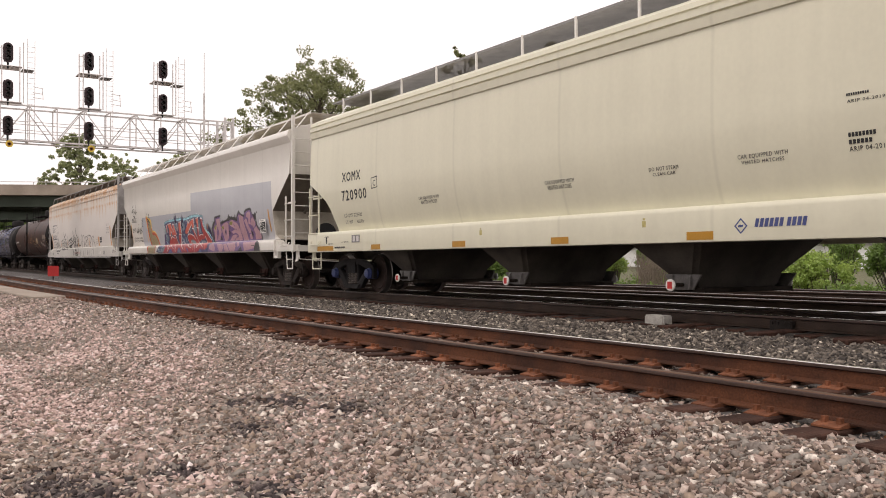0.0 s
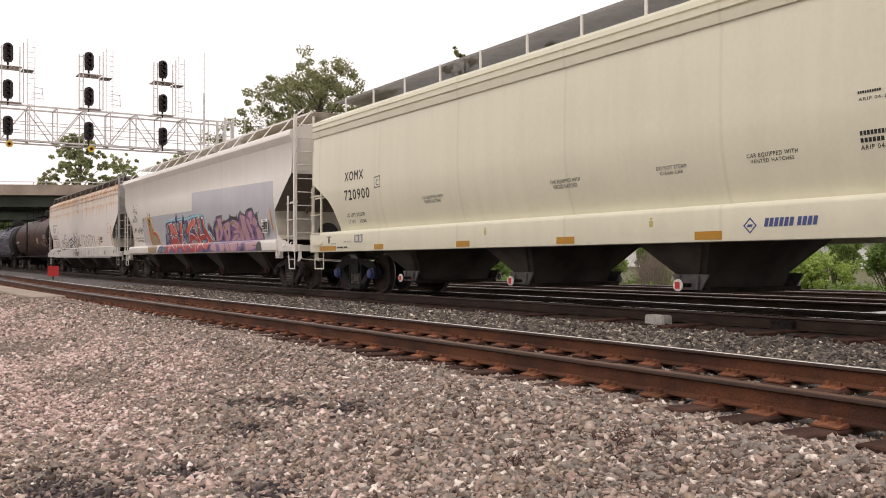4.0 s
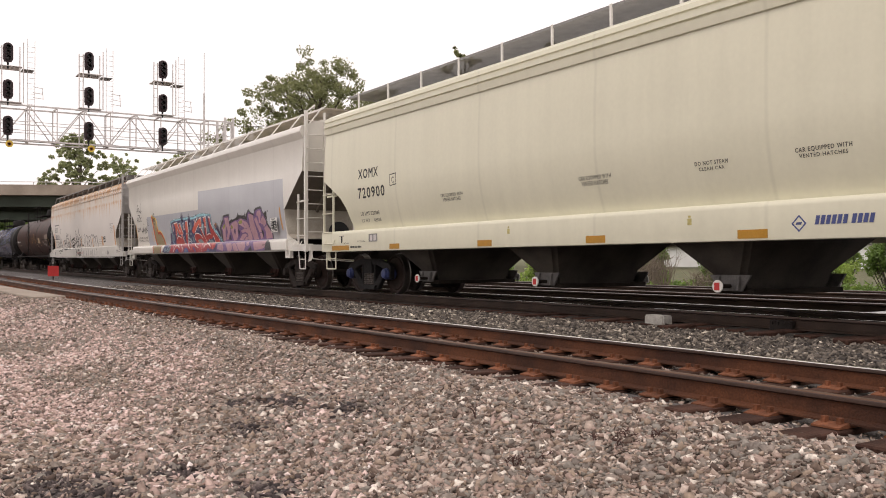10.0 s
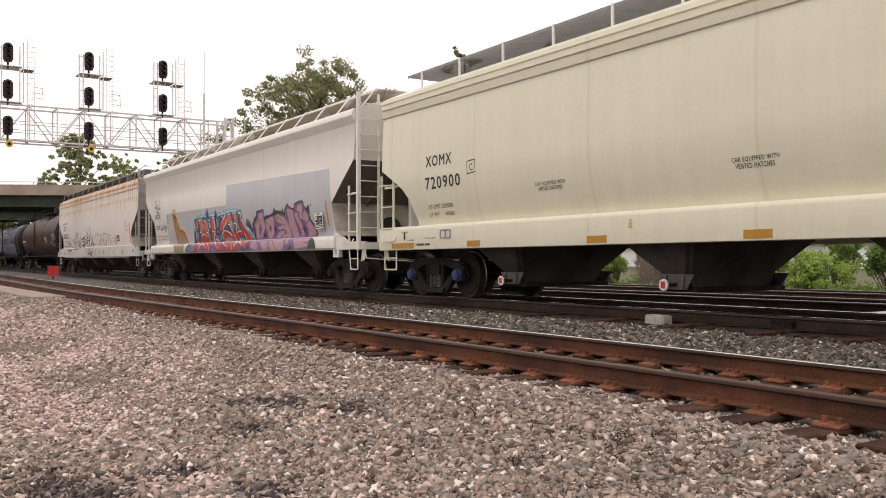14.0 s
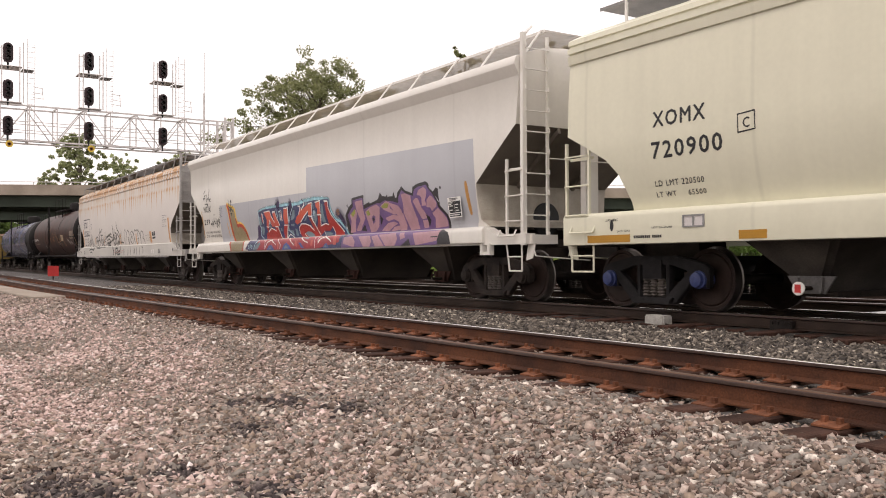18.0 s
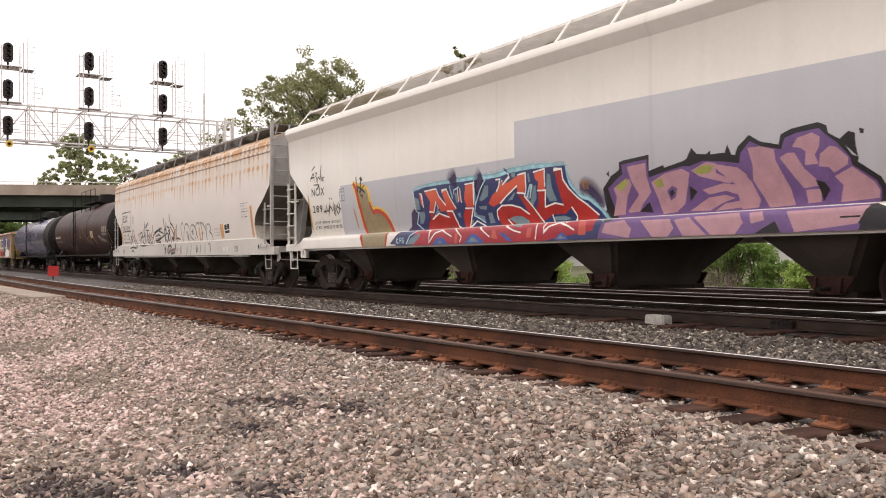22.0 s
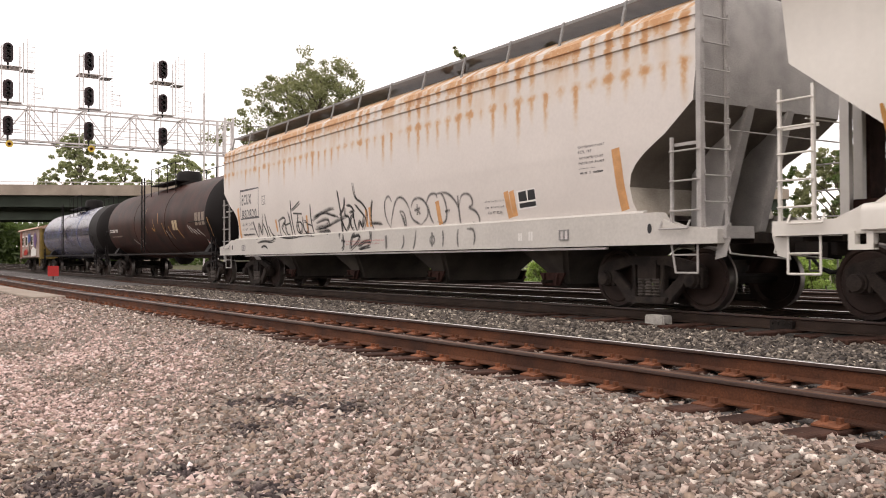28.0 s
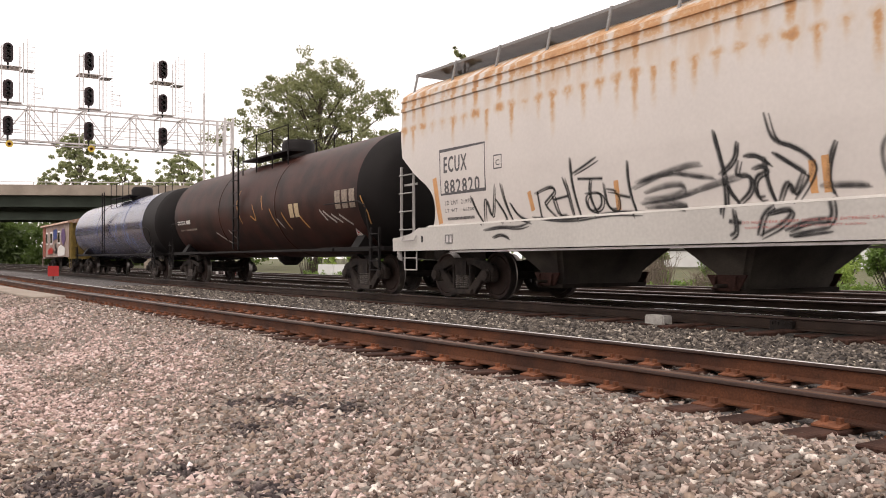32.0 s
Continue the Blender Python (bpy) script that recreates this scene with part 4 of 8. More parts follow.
def build_cream():
    car = car_at("hopper_car", "cream covered hopper car with rounded sides and black lettering", "freight car", 6.0)
    side = [(1.40, 8.47, 1.375), (1.59, 8.47, 1.442), (1.80, 8.55, 1.503), (2.0, 8.64, 1.547), (2.23, 8.87, 1.58), (2.46, 9.28, 1.598), (2.68, 9.72, 1.60), (3.2, 9.71, 1.592), (3.80, 9.70, 1.56)]
    SIDE[car] = ([(r[0], r[2]) for r in side] + [(3.81, 1.6), (4.3, 1.6)], 1.455, [(0.97, 1.615), (1.375, 1.615), (1.40, 1.612), (1.425, 1.602), (1.443, 1.588), (1.453, 1.568), (1.457, 1.54)])
    rows = [(z, -h, h, w) for z, h, w in side]
    hull(shape(rows, [1.40, 1.5, 1.59, 1.70, 1.80, 1.9, 2.0, 2.12, 2.23, 2.35, 2.46, 2.57, 2.68, 2.95, 3.2, 3.5, 3.80]),
         [(3.81, 1.590, 0), (3.83, 1.594, 0), (3.94, 1.608, 0), (3.95, 1.570, 0), (3.975, 1.570, 0), (3.982, 1.612, 0), (4.06, 1.612, 0), (4.068, 1.572, 0), (4.10, 1.572, 0), (4.11, 1.60, 0), (4.19, 1.585, 0), (4.30, 1.36, 0), (4.43, 1.05, 0.02), (4.48, 0.6, 0.04)], CREAM, "body", car)
    for s in (-1, 1):
        bm = BM()
        prism(bm, [(s * 1.40, 0.97), (s * 1.60, 0.97), (s * 1.612, 0.975), (s * 1.615, 0.99), (s * 1.615, 1.375), (s * 1.612, 1.40), (s * 1.602, 1.425), (s * 1.588, 1.443), (s * 1.568, 1.453), (s * 1.54, 1.457), (s * 1.33, 1.457)], -9.82, 9.82, "x")
        part("side_sill", bm, CREAM, car, smooth=True)
    for xc in (-5.9, -1.96, 1.96, 5.9):
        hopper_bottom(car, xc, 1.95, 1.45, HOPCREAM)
        gate(car, xc + 0.12, True, GATEGREY)
    for a, b in ((-9.25, -8.34), (-6.41, -5.99), (-3.12, -2.68), (-0.19, 0.24), (2.67, 3.12), (5.99, 6.41), (8.34, 9.25)):
        bm = BM()
        box(bm, a, b, -1.620, -1.614, 1.0, 1.11)
        part("reflector", bm, ORANGE, car, "orange reflective strip")
    for xc in (-2.18, 1.88):
        bm = BM()
        box(bm, xc - 0.035, xc + 0.035, -1.618, -1.614, 1.20, 1.29)
        box(bm, xc - 0.022, xc + 0.022, -1.618, -1.614, 1.30, 1.33)
        part("sticker", bm, STICKER, car, "small faded yellow sticker")
    lift_slot(car, -8.72, 1.25, -1.615)
    side_hatch(car, -7.15, 1.26, -1.615, GRATE)
    for x0, x1, z0, z1 in ((3.47, 3.65, 1.07, 1.25),):
        stroke(car, "maker_mark", BLUE, 2, 0.018, [((x0 + x1) / 2, z0), (x1, (z0 + z1) / 2), ((x0 + x1) / 2, z1), (x0, (z0 + z1) / 2), ((x0 + x1) / 2, z0)])
    running_boards(car, -9.6, 9.6, 4.78, [-9.0 + 1.46 * i for i in range(13)], GRATING, edge=GRATE)
    for k in (-1, 1):
        truck(car, k * 8.44, BLUECAP, BLACKSTEEL)
        end_gear(car, k, k * 9.82, CREAM)
        end_frame(car, k, 9.80, 9.72, CREAM, web=CREAM, slope=((9.70, 2.66), (8.62, 2.0)), hole=0.02, tall=k > 0, z_low=2.58, n_low=3, x_in=0.52)
    return car


def build_pale():
    car = car_at("hopper_car", "pale grey covered hopper car with red and purple graffiti", "freight car", -14.42)
    side = [(1.36, 8.37, 1.462), (1.48, 8.15, 1.488), (1.65, 8.13, 1.518), (1.83, 8.11, 1.544), (2.01, 8.1, 1.565), (2.15, 8.1, 1.578), (2.6, 8.7, 1.60), (3.08, 9.34, 1.604), (3.90, 9.44, 1.60)]
    SIDE[car] = ([(r[0], r[2]) for r in side] + [(3.91, 1.64), (4.3, 1.64)], 1.345, [(1.05, 1.66), (1.26, 1.66), (1.29, 1.656), (1.315, 1.645), (1.335, 1.625), (1.35, 1.60)])
    rows = [(z, -h, h, w) for z, h, w in side]
    hull(shape(rows, [1.36, 1.48, 1.65, 1.83, 2.01, 2.15, 2.6, 3.08, 3.90]), [(3.905, 1.602, 0), (4.075, 1.700, 0), (4.085, 1.703, 0), (4.20, 1.672, 0), (4.24, 1.64, 0), (4.25, 1.55, 0), (4.34, 1.36, 0), (4.43, 1.05, 0.02), (4.48, 0.6, 0.04)], PALE, "body", car)
    for s in (-1, 1):
        bm = BM()
        prism(bm, [(s * 1.45, 1.05), (s * 1.645, 1.05), (s * 1.66, 1.065), (s * 1.66, 1.26), (s * 1.656, 1.29), (s * 1.645, 1.315), (s * 1.625, 1.335), (s * 1.60, 1.35), (s * 1.45, 1.37)], -8.4, 8.4, "x")
        part("side_sill", bm, PALE, car, smooth=True)
        bm = BM()
        prism(bm, [(-9.6, 1.02), (9.6, 1.02), (9.6, 1.20), (8.75, 1.20), (8.42, 1.34), (-8.42, 1.34), (-8.75, 1.20), (-9.6, 1.20)], s * 1.40, s * 1.598)
        part("sill_end", bm, PALE, car)
        for k in (-1, 1):
            bm = BM()
            for a, b, c, d in ((8.28, 8.36, 0.86, 1.05), (8.50, 8.58, 0.86, 1.05), (8.28, 8.58, 0.84, 0.90)):
                box(bm, *sorted((k * a, k * b)), *sorted((s * 1.52, s * 1.62)), c, d)
            part("jacking_pad", bm, PALE, car)
    for xc in (-6.0, -1.85, 2.05, 6.1):
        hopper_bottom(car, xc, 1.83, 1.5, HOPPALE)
        gate(car, xc, False, GATERUST)
    bm = BM()
    prism(bm, [(7.26, 1.55), (7.69, 1.56), (7.62, 1.95), (7.17, 1.94)], -1.608, -1.603)
    plate = part("data_plate", bm, WHITE, car, "white data plate with black fields")
    for q in ([(7.265, 1.645), (7.452, 1.649), (7.405, 1.866), (7.218, 1.862)], [(7.462, 1.65), (7.652, 1.653), (7.61, 1.87), (7.416, 1.867)], [(7.277, 1.572), (7.665, 1.58), (7.655, 1.637), (7.267, 1.629)]):
        bm = BM()
        prism(bm, q, -1.612, -1.609)
        part("data_field", bm, BLACK, plate)
    for i, (a, z, w) in enumerate(((7.24, 1.84, 0.12), (7.25, 1.81, 0.07), (7.26, 1.78, 0.11), (7.27, 1.70, 0.10), (7.46, 1.80, 0.10), (7.47, 1.74, 0.07), (7.49, 1.69, 0.11), (7.29, 1.605, 0.32), (7.24, 1.92, 0.30), (7.26, 1.895, 0.22))):
        bm = BM()
        box(bm, a, a + w, -1.6145, -1.6125, z - 0.008, z + 0.008)
        part("data_line", bm, WHITE if i < 8 else G_GREY, plate)
    paint(car, "grey_patch", PATCH, 1, [(-6.32, 1.345), (8.0, 1.345), (8.07, 1.5), (8.08, 2.0), (8.05, 2.98), (0.51, 3.12), (0.51, 2.50), (-6.32, 2.52)])
    running_boards(car, -9.4, 9.4, 4.76, [-9.3 + 1.33 * i for i in range(15)], TANBOARD, base=4.33, lean=0.36)
    for k in (-1, 1):
        truck(car, k * 7.93)
        end_gear(car, k, k * 9.6, PALE)
        end_frame(car, k, 9.6, 9.44, PALE, web=PALE, slope=((9.34, 3.07), (8.13, 2.15)), brake=k < 0, tall=k > 0, z_low=2.5 if k > 0 else 2.8, n_low=3 if k > 0 else 5, x_in=0.46)
    return car


def build_rusty():
    car = car_at("hopper_car", "old white covered hopper car with rust streaks and black graffiti", "freight car", -34.8)
    side = [(1.40, 8.46, 1.52), (1.58, 8.36, 1.545), (1.80, 8.32, 1.565), (1.98, 8.36, 1.578), (2.12, 8.46, 1.585), (2.26, 8.64, 1.592), (2.40, 8.88, 1.6), (2.49, 9.04, 1.6), (2.88, 9.55, 1.6), (3.31, 9.6, 1.6), (3.82, 9.6, 1.58)]
    SIDE[car] = ([(r[0], r[2]) for r in side] + [(3.83, 1.6), (4.3, 1.6)], 1.405, [(0.9, 1.61), (1.41, 1.61)])
    rows = [(z, -h, h, w) for z, h, w in side]
    hull(shape(rows, [1.40, 1.49, 1.58, 1.69, 1.80, 1.89, 1.98, 2.05, 2.12, 2.19, 2.26, 2.33, 2.40, 2.49, 2.68, 2.88, 3.31, 3.82]),
         [(3.83, 1.61, 0), (3.895, 1.61, 0), (3.90, 1.575, 0), (4.02, 1.575, 0), (4.025, 1.60, 0), (4.05, 1.60, 0), (4.055, 1.57, 0), (4.14, 1.56, 0), (4.27, 1.36, 0), (4.43, 1.05, 0.02), (4.48, 0.6, 0.04)], RUSTWHITE, "body", car, ends=GREYWHITE)
    for s in (-1, 1):
        bm = BM()
        prism(bm, [(-9.95, 0.95), (9.95, 0.95), (9.95, 1.14), (9.3, 1.20), (9.0, 1.30), (8.9, 1.405), (-8.9, 1.405), (-9.2, 1.30), (-9.6, 1.24), (-9.95, 1.22)], s * 1.45, s * 1.608)
        part("side_sill", bm, OLDWHITE, car)
        bm = BM()
        prism(bm, [(s * 1.50, 1.408), (s * 1.60, 1.408), (s * 1.55, 1.44), (s * 1.50, 1.45)], -8.6, 8.6, "x")
        part("sill_cap", bm, OLDWHITE, car)
        bm = BM()
        box(bm, -7.8, 7.8, *sorted((s * 1.50, s * 1.56)), 0.90, 0.935)
        part("sill_angle", bm, GALV, car)
    for xc in (-5.5, -1.65, 2.15, 5.92):
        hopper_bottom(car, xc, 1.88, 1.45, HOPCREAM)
        gate(car, xc, False, GATERUST)
    for k in (-1, 1):
        lift_slot(car, k * 8.75, 1.18, -1.608, 0.04, 0.07)
    side_hatch(car, -7.75, 1.16, -1.61, GRATE, 0.13)
    side_hatch(car, 6.9, 1.14, -1.61, GRATE, 0.12)
    running_boards(car, -9.5, 9.5, 4.63, [-9.4 + 1.45 * i for i in range(14)], DARKBOARD, GRATE, w1=1.28, base=4.24, lean=0.10, edge=GRATE)
    for k in (-1, 1):
        truck(car, k * 8.16)
        end_gear(car, k, k * 10.0, OLDWHITE)
        end_frame(car, k, 9.95, 9.58, GREYWHITE, web=GREYWHITE, slope=((9.56, 2.9), (8.44, 2.07)), braced=True, tall=k > 0, z_low=2.42 if k > 0 else 2.7, n_low=3 if k > 0 else 4, x_in=0.5)
    return car


def build_tank(u, shell, label, R, zc, end_mats, ribs, L=8.15):
    car = car_at("tank_car", label, "freight car", u)
    cap = [(-L, 0.02), (-L + 0.03, R * 0.4), (-L + 0.15, R * 0.72), (-L + 0.38, R * 0.93), (-L + 0.7, R)]
    cuts = [-L + 0.7] + ribs + [L - 0.7]
    for i, (a, b) in enumerate(zip(cuts, cuts[1:])):
        bm = BM()
        lathe(bm, [(a, R), (b, R)], "x", 48, (0, 0, zc))
        part("shell_course", bm, shell if isinstance(shell, bpy.types.Material) else shell[i], car, smooth=True)
        if i:
            bm = BM()
            lathe(bm, [(a - 0.05, R), (a - 0.03, R + 0.012), (a + 0.03, R + 0.012), (a + 0.05, R)], "x", 48, (0, 0, zc))
            part("weld_band", bm, shell if isinstance(shell, bpy.types.Material) else shell[i], car, smooth=True)
    for k in (-1, 1):
        bm = BM()
        lathe(bm, [(k * a, r) for a, r in [(-p, q) for p, q in cap]], "x", 48, (0, 0, zc))
        part("tank_head", bm, end_mats[0 if k < 0 else 1], car, smooth=True)
        truck(car, k * 6.95)
        end_gear(car, k, k * 8.55, BLACKTANK)
        bm = BM()
        box(bm, *sorted((k * 5.2, k * 8.55)), -1.40, 1.40, 0.98, 1.08)
        box(bm, *sorted((k * 5.4, k * 7.6)), -0.35, 0.35, 0.80, 1.0)
        part("end_platform", bm, BLACKTANK, car)
        bm = BM()
        prism(bm, [(-1.30, 1.08), (1.30, 1.08), (1.05, 1.45), (0.7, 1.15), (-0.7, 1.15), (-1.05, 1.45)], k * 6.95 - 0.2, k * 6.95 + 0.2, "x")
        part("saddle", bm, BLACKTANK, car)
        for s in (-1, 1):
            hand_hold(car, [(k * 7.9, s * 1.38, 1.08), (k * 7.9, s * 1.52, 2.0), (k * 7.6, s * 1.56, 2.12), (k * 5.9, s * 1.6, 2.12)], BLACKTANK, 0.016)
            step_stirrup(car, k * 7.9, k * 8.4, s * 1.4, 0.55, 1.0, BLACKTANK)
            ladder(car, k * 8.0, s * 1.42, 0.6, 1.5, 3, k * 0.4, "x", material=BLACKTANK)
    for s in (-1, 1):
        bm = BM()
        box(bm, -6.0, 6.0, s * 1.40 - 0.03, s * 1.40 + 0.03, 1.0, 1.06)
        part("side_rail", bm, BLACKTANK, car)
    # top fittings: platform with rails, dome, valves
    bm = BM()
    lathe(bm, [(zc + R - 0.1, 0.50), (zc + R + 0.42, 0.50), (zc + R + 0.54, 0.42), (zc + R + 0.58, 0.1)], "z", 20, (0.6, 0, 0))
    part("manway_dome", bm, BLACKTANK, car, smooth=True)
    bm = BM()
    box(bm, -1.5, 2.2, -1.0, -0.45, zc + R + 0.02, zc + R + 0.07)
    box(bm, -1.5, 2.2, 0.45, 1.0, zc + R + 0.02, zc + R + 0.07)
    part("top_platform", bm, BLACKTANK, car)
    for s in (-1, 1):
        bm = BM()
        for x in (-1.5, -0.3, 1.0, 2.2):
            tube(bm, (x, s * 1.0, zc + R - 0.4), (x, s * 1.0, zc + R + 0.75), 0.02, 6)
        for z in (0.75,):
            pipe(bm, [(-1.5, s * 1.0, zc + R + z), (2.2, s * 1.0, zc + R + z)], 0.014, 6)
        part("top_railing", bm, BLACKTANK, car)
        ladder(car, -0.8 if s < 0 else -1.0, s * 1.56, 1.1, zc + R + 0.3, 8, 0.45, "x", material=BLACKTANK)
    bm = BM()
    lathe(bm, [(0.62, 0.2), (0.75, 0.35), (zc - R + 0.05, 0.45)], "z", 14, (0.0, 0, 0))
    part("bottom_outlet", bm, BLACKTANK, car)
    return car


def build_caboose():
    car = car_at("caboose", "faded white caboose with graffiti and a yellow end platform", "freight car", -88.4)
    bm = BM()
    box(bm, -4.6, 4.9, -1.45, 1.45, 0.95, 2.95)
    part("body", bm, CABWHITE, car)
    bm = BM()
    prism(bm, [(-1.6, 2.93), (1.6, 2.93), (1.5, 3.05), (0.8, 3.22), (0, 3.28), (-0.8, 3.22), (-1.5, 3.05)], -5.2, 5.15, "x")
    part("roof", bm, RUSTPAINT, car, "rust-stained pale roof")
    for x in (-3.0, -1.2, 1.6):
        bm = BM()
        box(bm, x - 0.4, x + 0.4, -1.475, -1.44, 1.75, 2.55)
        w = part("window", bm, WHITE, car)
        bm = BM()
        box(bm, x - 0.3, x + 0.3, -1.485, -1.47, 1.85, 2.45)
        part("pane", bm, LENS, w)
    paint_flat(car, "graffiti_patch", G_BLUE, -1.49, [(-0.4, 2.0), (0.9, 2.1), (0.9, 2.7), (-0.4, 2.65)])
    paint_flat(car, "graffiti_patch", G_BLACK, -1.49, [(0.0, 1.2), (0.7, 1.15), (0.9, 1.5), (0.4, 1.6), (0.8, 1.8), (0.2, 1.8), (0.1, 1.5), (0.5, 1.4), (0.4, 1.3), (0.0, 1.35)])
    paint_flat(car, "graffiti_patch", G_VIOLET, -1.488, [(2.6, 1.9), (3.3, 1.6), (3.9, 2.1), (3.6, 2.6), (2.9, 2.7), (2.4, 2.3)])
    paint_flat(car, "graffiti_patch", G_RED, -1.488, [(-2.6, 1.1), (-0.6, 1.15), (-0.4, 1.45), (-1.4, 1.6), (-2.5, 1.4)])
    paint_flat(car, "graffiti_patch", WHITE, -1.486, [(1.2, 1.0), (3.6, 1.05), (3.8, 1.5), (2.2, 1.7), (1.3, 1.5)])
    bm = BM()
    box(bm, -4.6, -3.6, -1.47, -1.44, 0.96, 2.92)
    part("red_panel", bm, CABRED, car)
    for k, CABEND in ((-1, CABWHITE), (1, CABYELLOW)):
        bm = BM()
        box(bm, *sorted((k * 4.2, k * 5.2)), -1.4, 1.4, 0.85, 0.97)
        part("platform", bm, CABEND, car)
        for y in (-1.35, -0.5, 0.5, 1.35):
            bm = BM()
            box(bm, k * 5.1 - 0.05, k * 5.1 + 0.05, y - 0.05, y + 0.05, 0.97, 3.0 if abs(y) > 1 else 1.9)
            part("end_post", bm, CABEND, car)
        bm = BM()
        for z in (1.3, 1.6, 1.9):
            box(bm, k * 5.1 - 0.03, k * 5.1 + 0.03, -1.35, 1.35, z - 0.04, z + 0.04)
        part("end_railing", bm, CABEND, car)
        bm = BM()
        box(bm, *sorted((k * 4.91, k * 4.94)), -1.44, 1.44, 0.97, 2.92)
        part("end_wall", bm, CABEND, car)
        truck(car, k * 3.4)
        step_stirrup(car, k * 4.7, k * 5.3, -1.4, 0.35, 0.9, CABEND)
        end_gear(car, k, k * 5.2, STEEL)
    return car


CARS = [build_cream(), build_pale(), build_rusty(),
        build_tank(-54.1, BROWNTANK, "grimy brown-black tank car with orange stains", 1.5, 2.36, (BROWNTANK, BLACKTANK), [-2.4, 2.4]),
        build_tank(-73.1, [BLUETANK, BLUETANK, BLUETANK, BLACKTANK], "blue-grey tank car with a black end band", 1.45, 2.30, (BLUETANK, BLACKTANK), [-2.6, 3.2, 6.6], 9.2), build_caboose()]
SIDE[CARS[3]] = ([(0.86 + 0.1 * i, math.sqrt(max(0.0, 1.5 ** 2 - (1.5 - 0.1 * i) ** 2))) for i in range(31)], 0.0, [(0.0, 1.5), (0.5, 1.5)])
# ---- lettering and graffiti on the cars, in metres along and above each car ----
x, n, e, t = CARS[:4]
letters(x, "XOMX", INK, -7.89, 2.6, 0.93, 0.21)
letters(x, "720900", INK, -7.93, 2.16, 1.24, 0.23)
letters(x, "LD LMT 220500", INK, -7.94, 1.775, 0.88, 0.09)
letters(x, "LT WT     65500", INK, -7.95, 1.625, 0.89, 0.08)
letters(x, "CAR EQUIPPED WITH", INK, -4.47, 1.968, 0.77, 0.078)
letters(x, "VENTED HATCHES", INK, -4.41, 1.89, 0.61, 0.072)
letters(x, "CAR EQUIPPED WITH", INK, -0.42, 1.968, 0.72, 0.078)
letters(x, "VENTED HATCHES", INK, -0.37, 1.89, 0.59, 0.072)
letters(x, "DO NOT STEAM", INK, 1.92, 1.99, 0.55, 0.06)
letters(x, "CLEAN CAR", INK, 1.98, 1.92, 0.42, 0.05)
letters(x, "CAR EQUIPPED WITH", INK, 3.47, 2.0, 0.74, 0.07)
letters(x, "VENTED HATCHES", INK, 3.52, 1.94, 0.63, 0.05)
bar(x, INK, 5.01, 2.57, 5.29, 2.6)
letters(x, "ARIP 04-2019", INK, 5.02, 2.49, 0.45, 0.04)
bar(x, INK, 5.01, 2.11, 5.35, 2.16)
bar(x, INK, 5.01, 2.03, 5.3, 2.08)
letters(x, "ARIP 04-2019", INK, 5.01, 1.95, 0.47, 0.06)
for i in range(10):
    a = 3.77 + 0.071 * i + (0.035 if i > 5 else 0)
    paint(x, "marking_bar", BLUE, 10, [(a, 1.14), (a + 0.052, 1.14), (a + 0.075, 1.245), (a + 0.023, 1.245)])
paint(x, "marking_bar", BLUE, 10, [(3.515, 1.145), (3.59, 1.145), (3.605, 1.175), (3.53, 1.175)])
letters(x, "LOT 22-50288", INK, -7.91, 1.18, 0.38, 0.03)
letters(x, "JACK HERE", INK, -8.61, 1.14, 0.27, 0.04)
letters(x, "LIFT HERE", INK, -8.84, 1.31, 0.25, 0.04)
bar(x, INK, -8.3, 1.05, -7.72, 1.09)
stroke(n, "lettering_box", INK, 3, 0.014, [(-6.36, 2.16), (-6.12, 2.17), (-6.12, 2.45), (-6.36, 2.44), (-6.36, 2.16)])
letters(n, "PLATE", INK, -6.33, 2.36, 0.17, 0.05)
letters(n, "C", INK, -6.29, 2.20, 0.08, 0.10)
letters(n, "NCIX", INK, -7.94, 2.37, 0.73, 0.19)
letters(n, "289", INK, -7.92, 1.96, 0.56, 0.17)
letters(n, "LD LMT 190900 LB  86 200 KG", INK, -7.91, 1.67, 1.49, 0.07)
letters(n, "LT WT    64100 LB  29 100 KG", INK, -7.86, 1.54, 1.48, 0.09)
stroke(n, "graffiti_stroke", G_YELLOW, 2, 0.2, [(-5.65, 2.53), (-5.46, 2.36), (-5.17, 1.39)])
stroke(n, "graffiti_stroke", G_YELLOW, 2, 0.2, [(-3.94, 1.39), (-4.08, 1.63), (-4.33, 1.8), (-4.63, 1.86), (-4.74, 1.79), (-4.89, 2.06), (-4.97, 2.34), (-5.32, 2.4), (-5.65, 2.53)])
paint(n, "graffiti_patch", G_GOLD, 3, [(-5.65, 2.53), (-5.46, 2.36), (-5.17, 1.39), (-5.02, 1.055), (-3.99, 1.055), (-3.93, 1.32), (-3.94, 1.39), (-4.08, 1.63), (-4.33, 1.8), (-4.63, 1.86), (-4.74, 1.79), (-4.89, 2.06), (-4.97, 2.34), (-5.32, 2.4)])
stroke(n, "graffiti_stroke", G_REDBROWN, 4, 0.11, [(-5.65, 2.53), (-5.46, 2.36), (-5.17, 1.39), (-5.02, 1.055)])
stroke(n, "graffiti_stroke", G_REDBROWN, 4, 0.10, [(-3.99, 1.055), (-3.93, 1.32), (-3.94, 1.39), (-4.08, 1.63), (-4.33, 1.8), (-4.63, 1.86), (-4.74, 1.79), (-4.89, 2.06)])
stroke(n, "graffiti_stroke", G_ORANGE, 2, 0.06, [(-5.69, 1.96), (-5.59, 1.72), (-5.53, 1.5)])
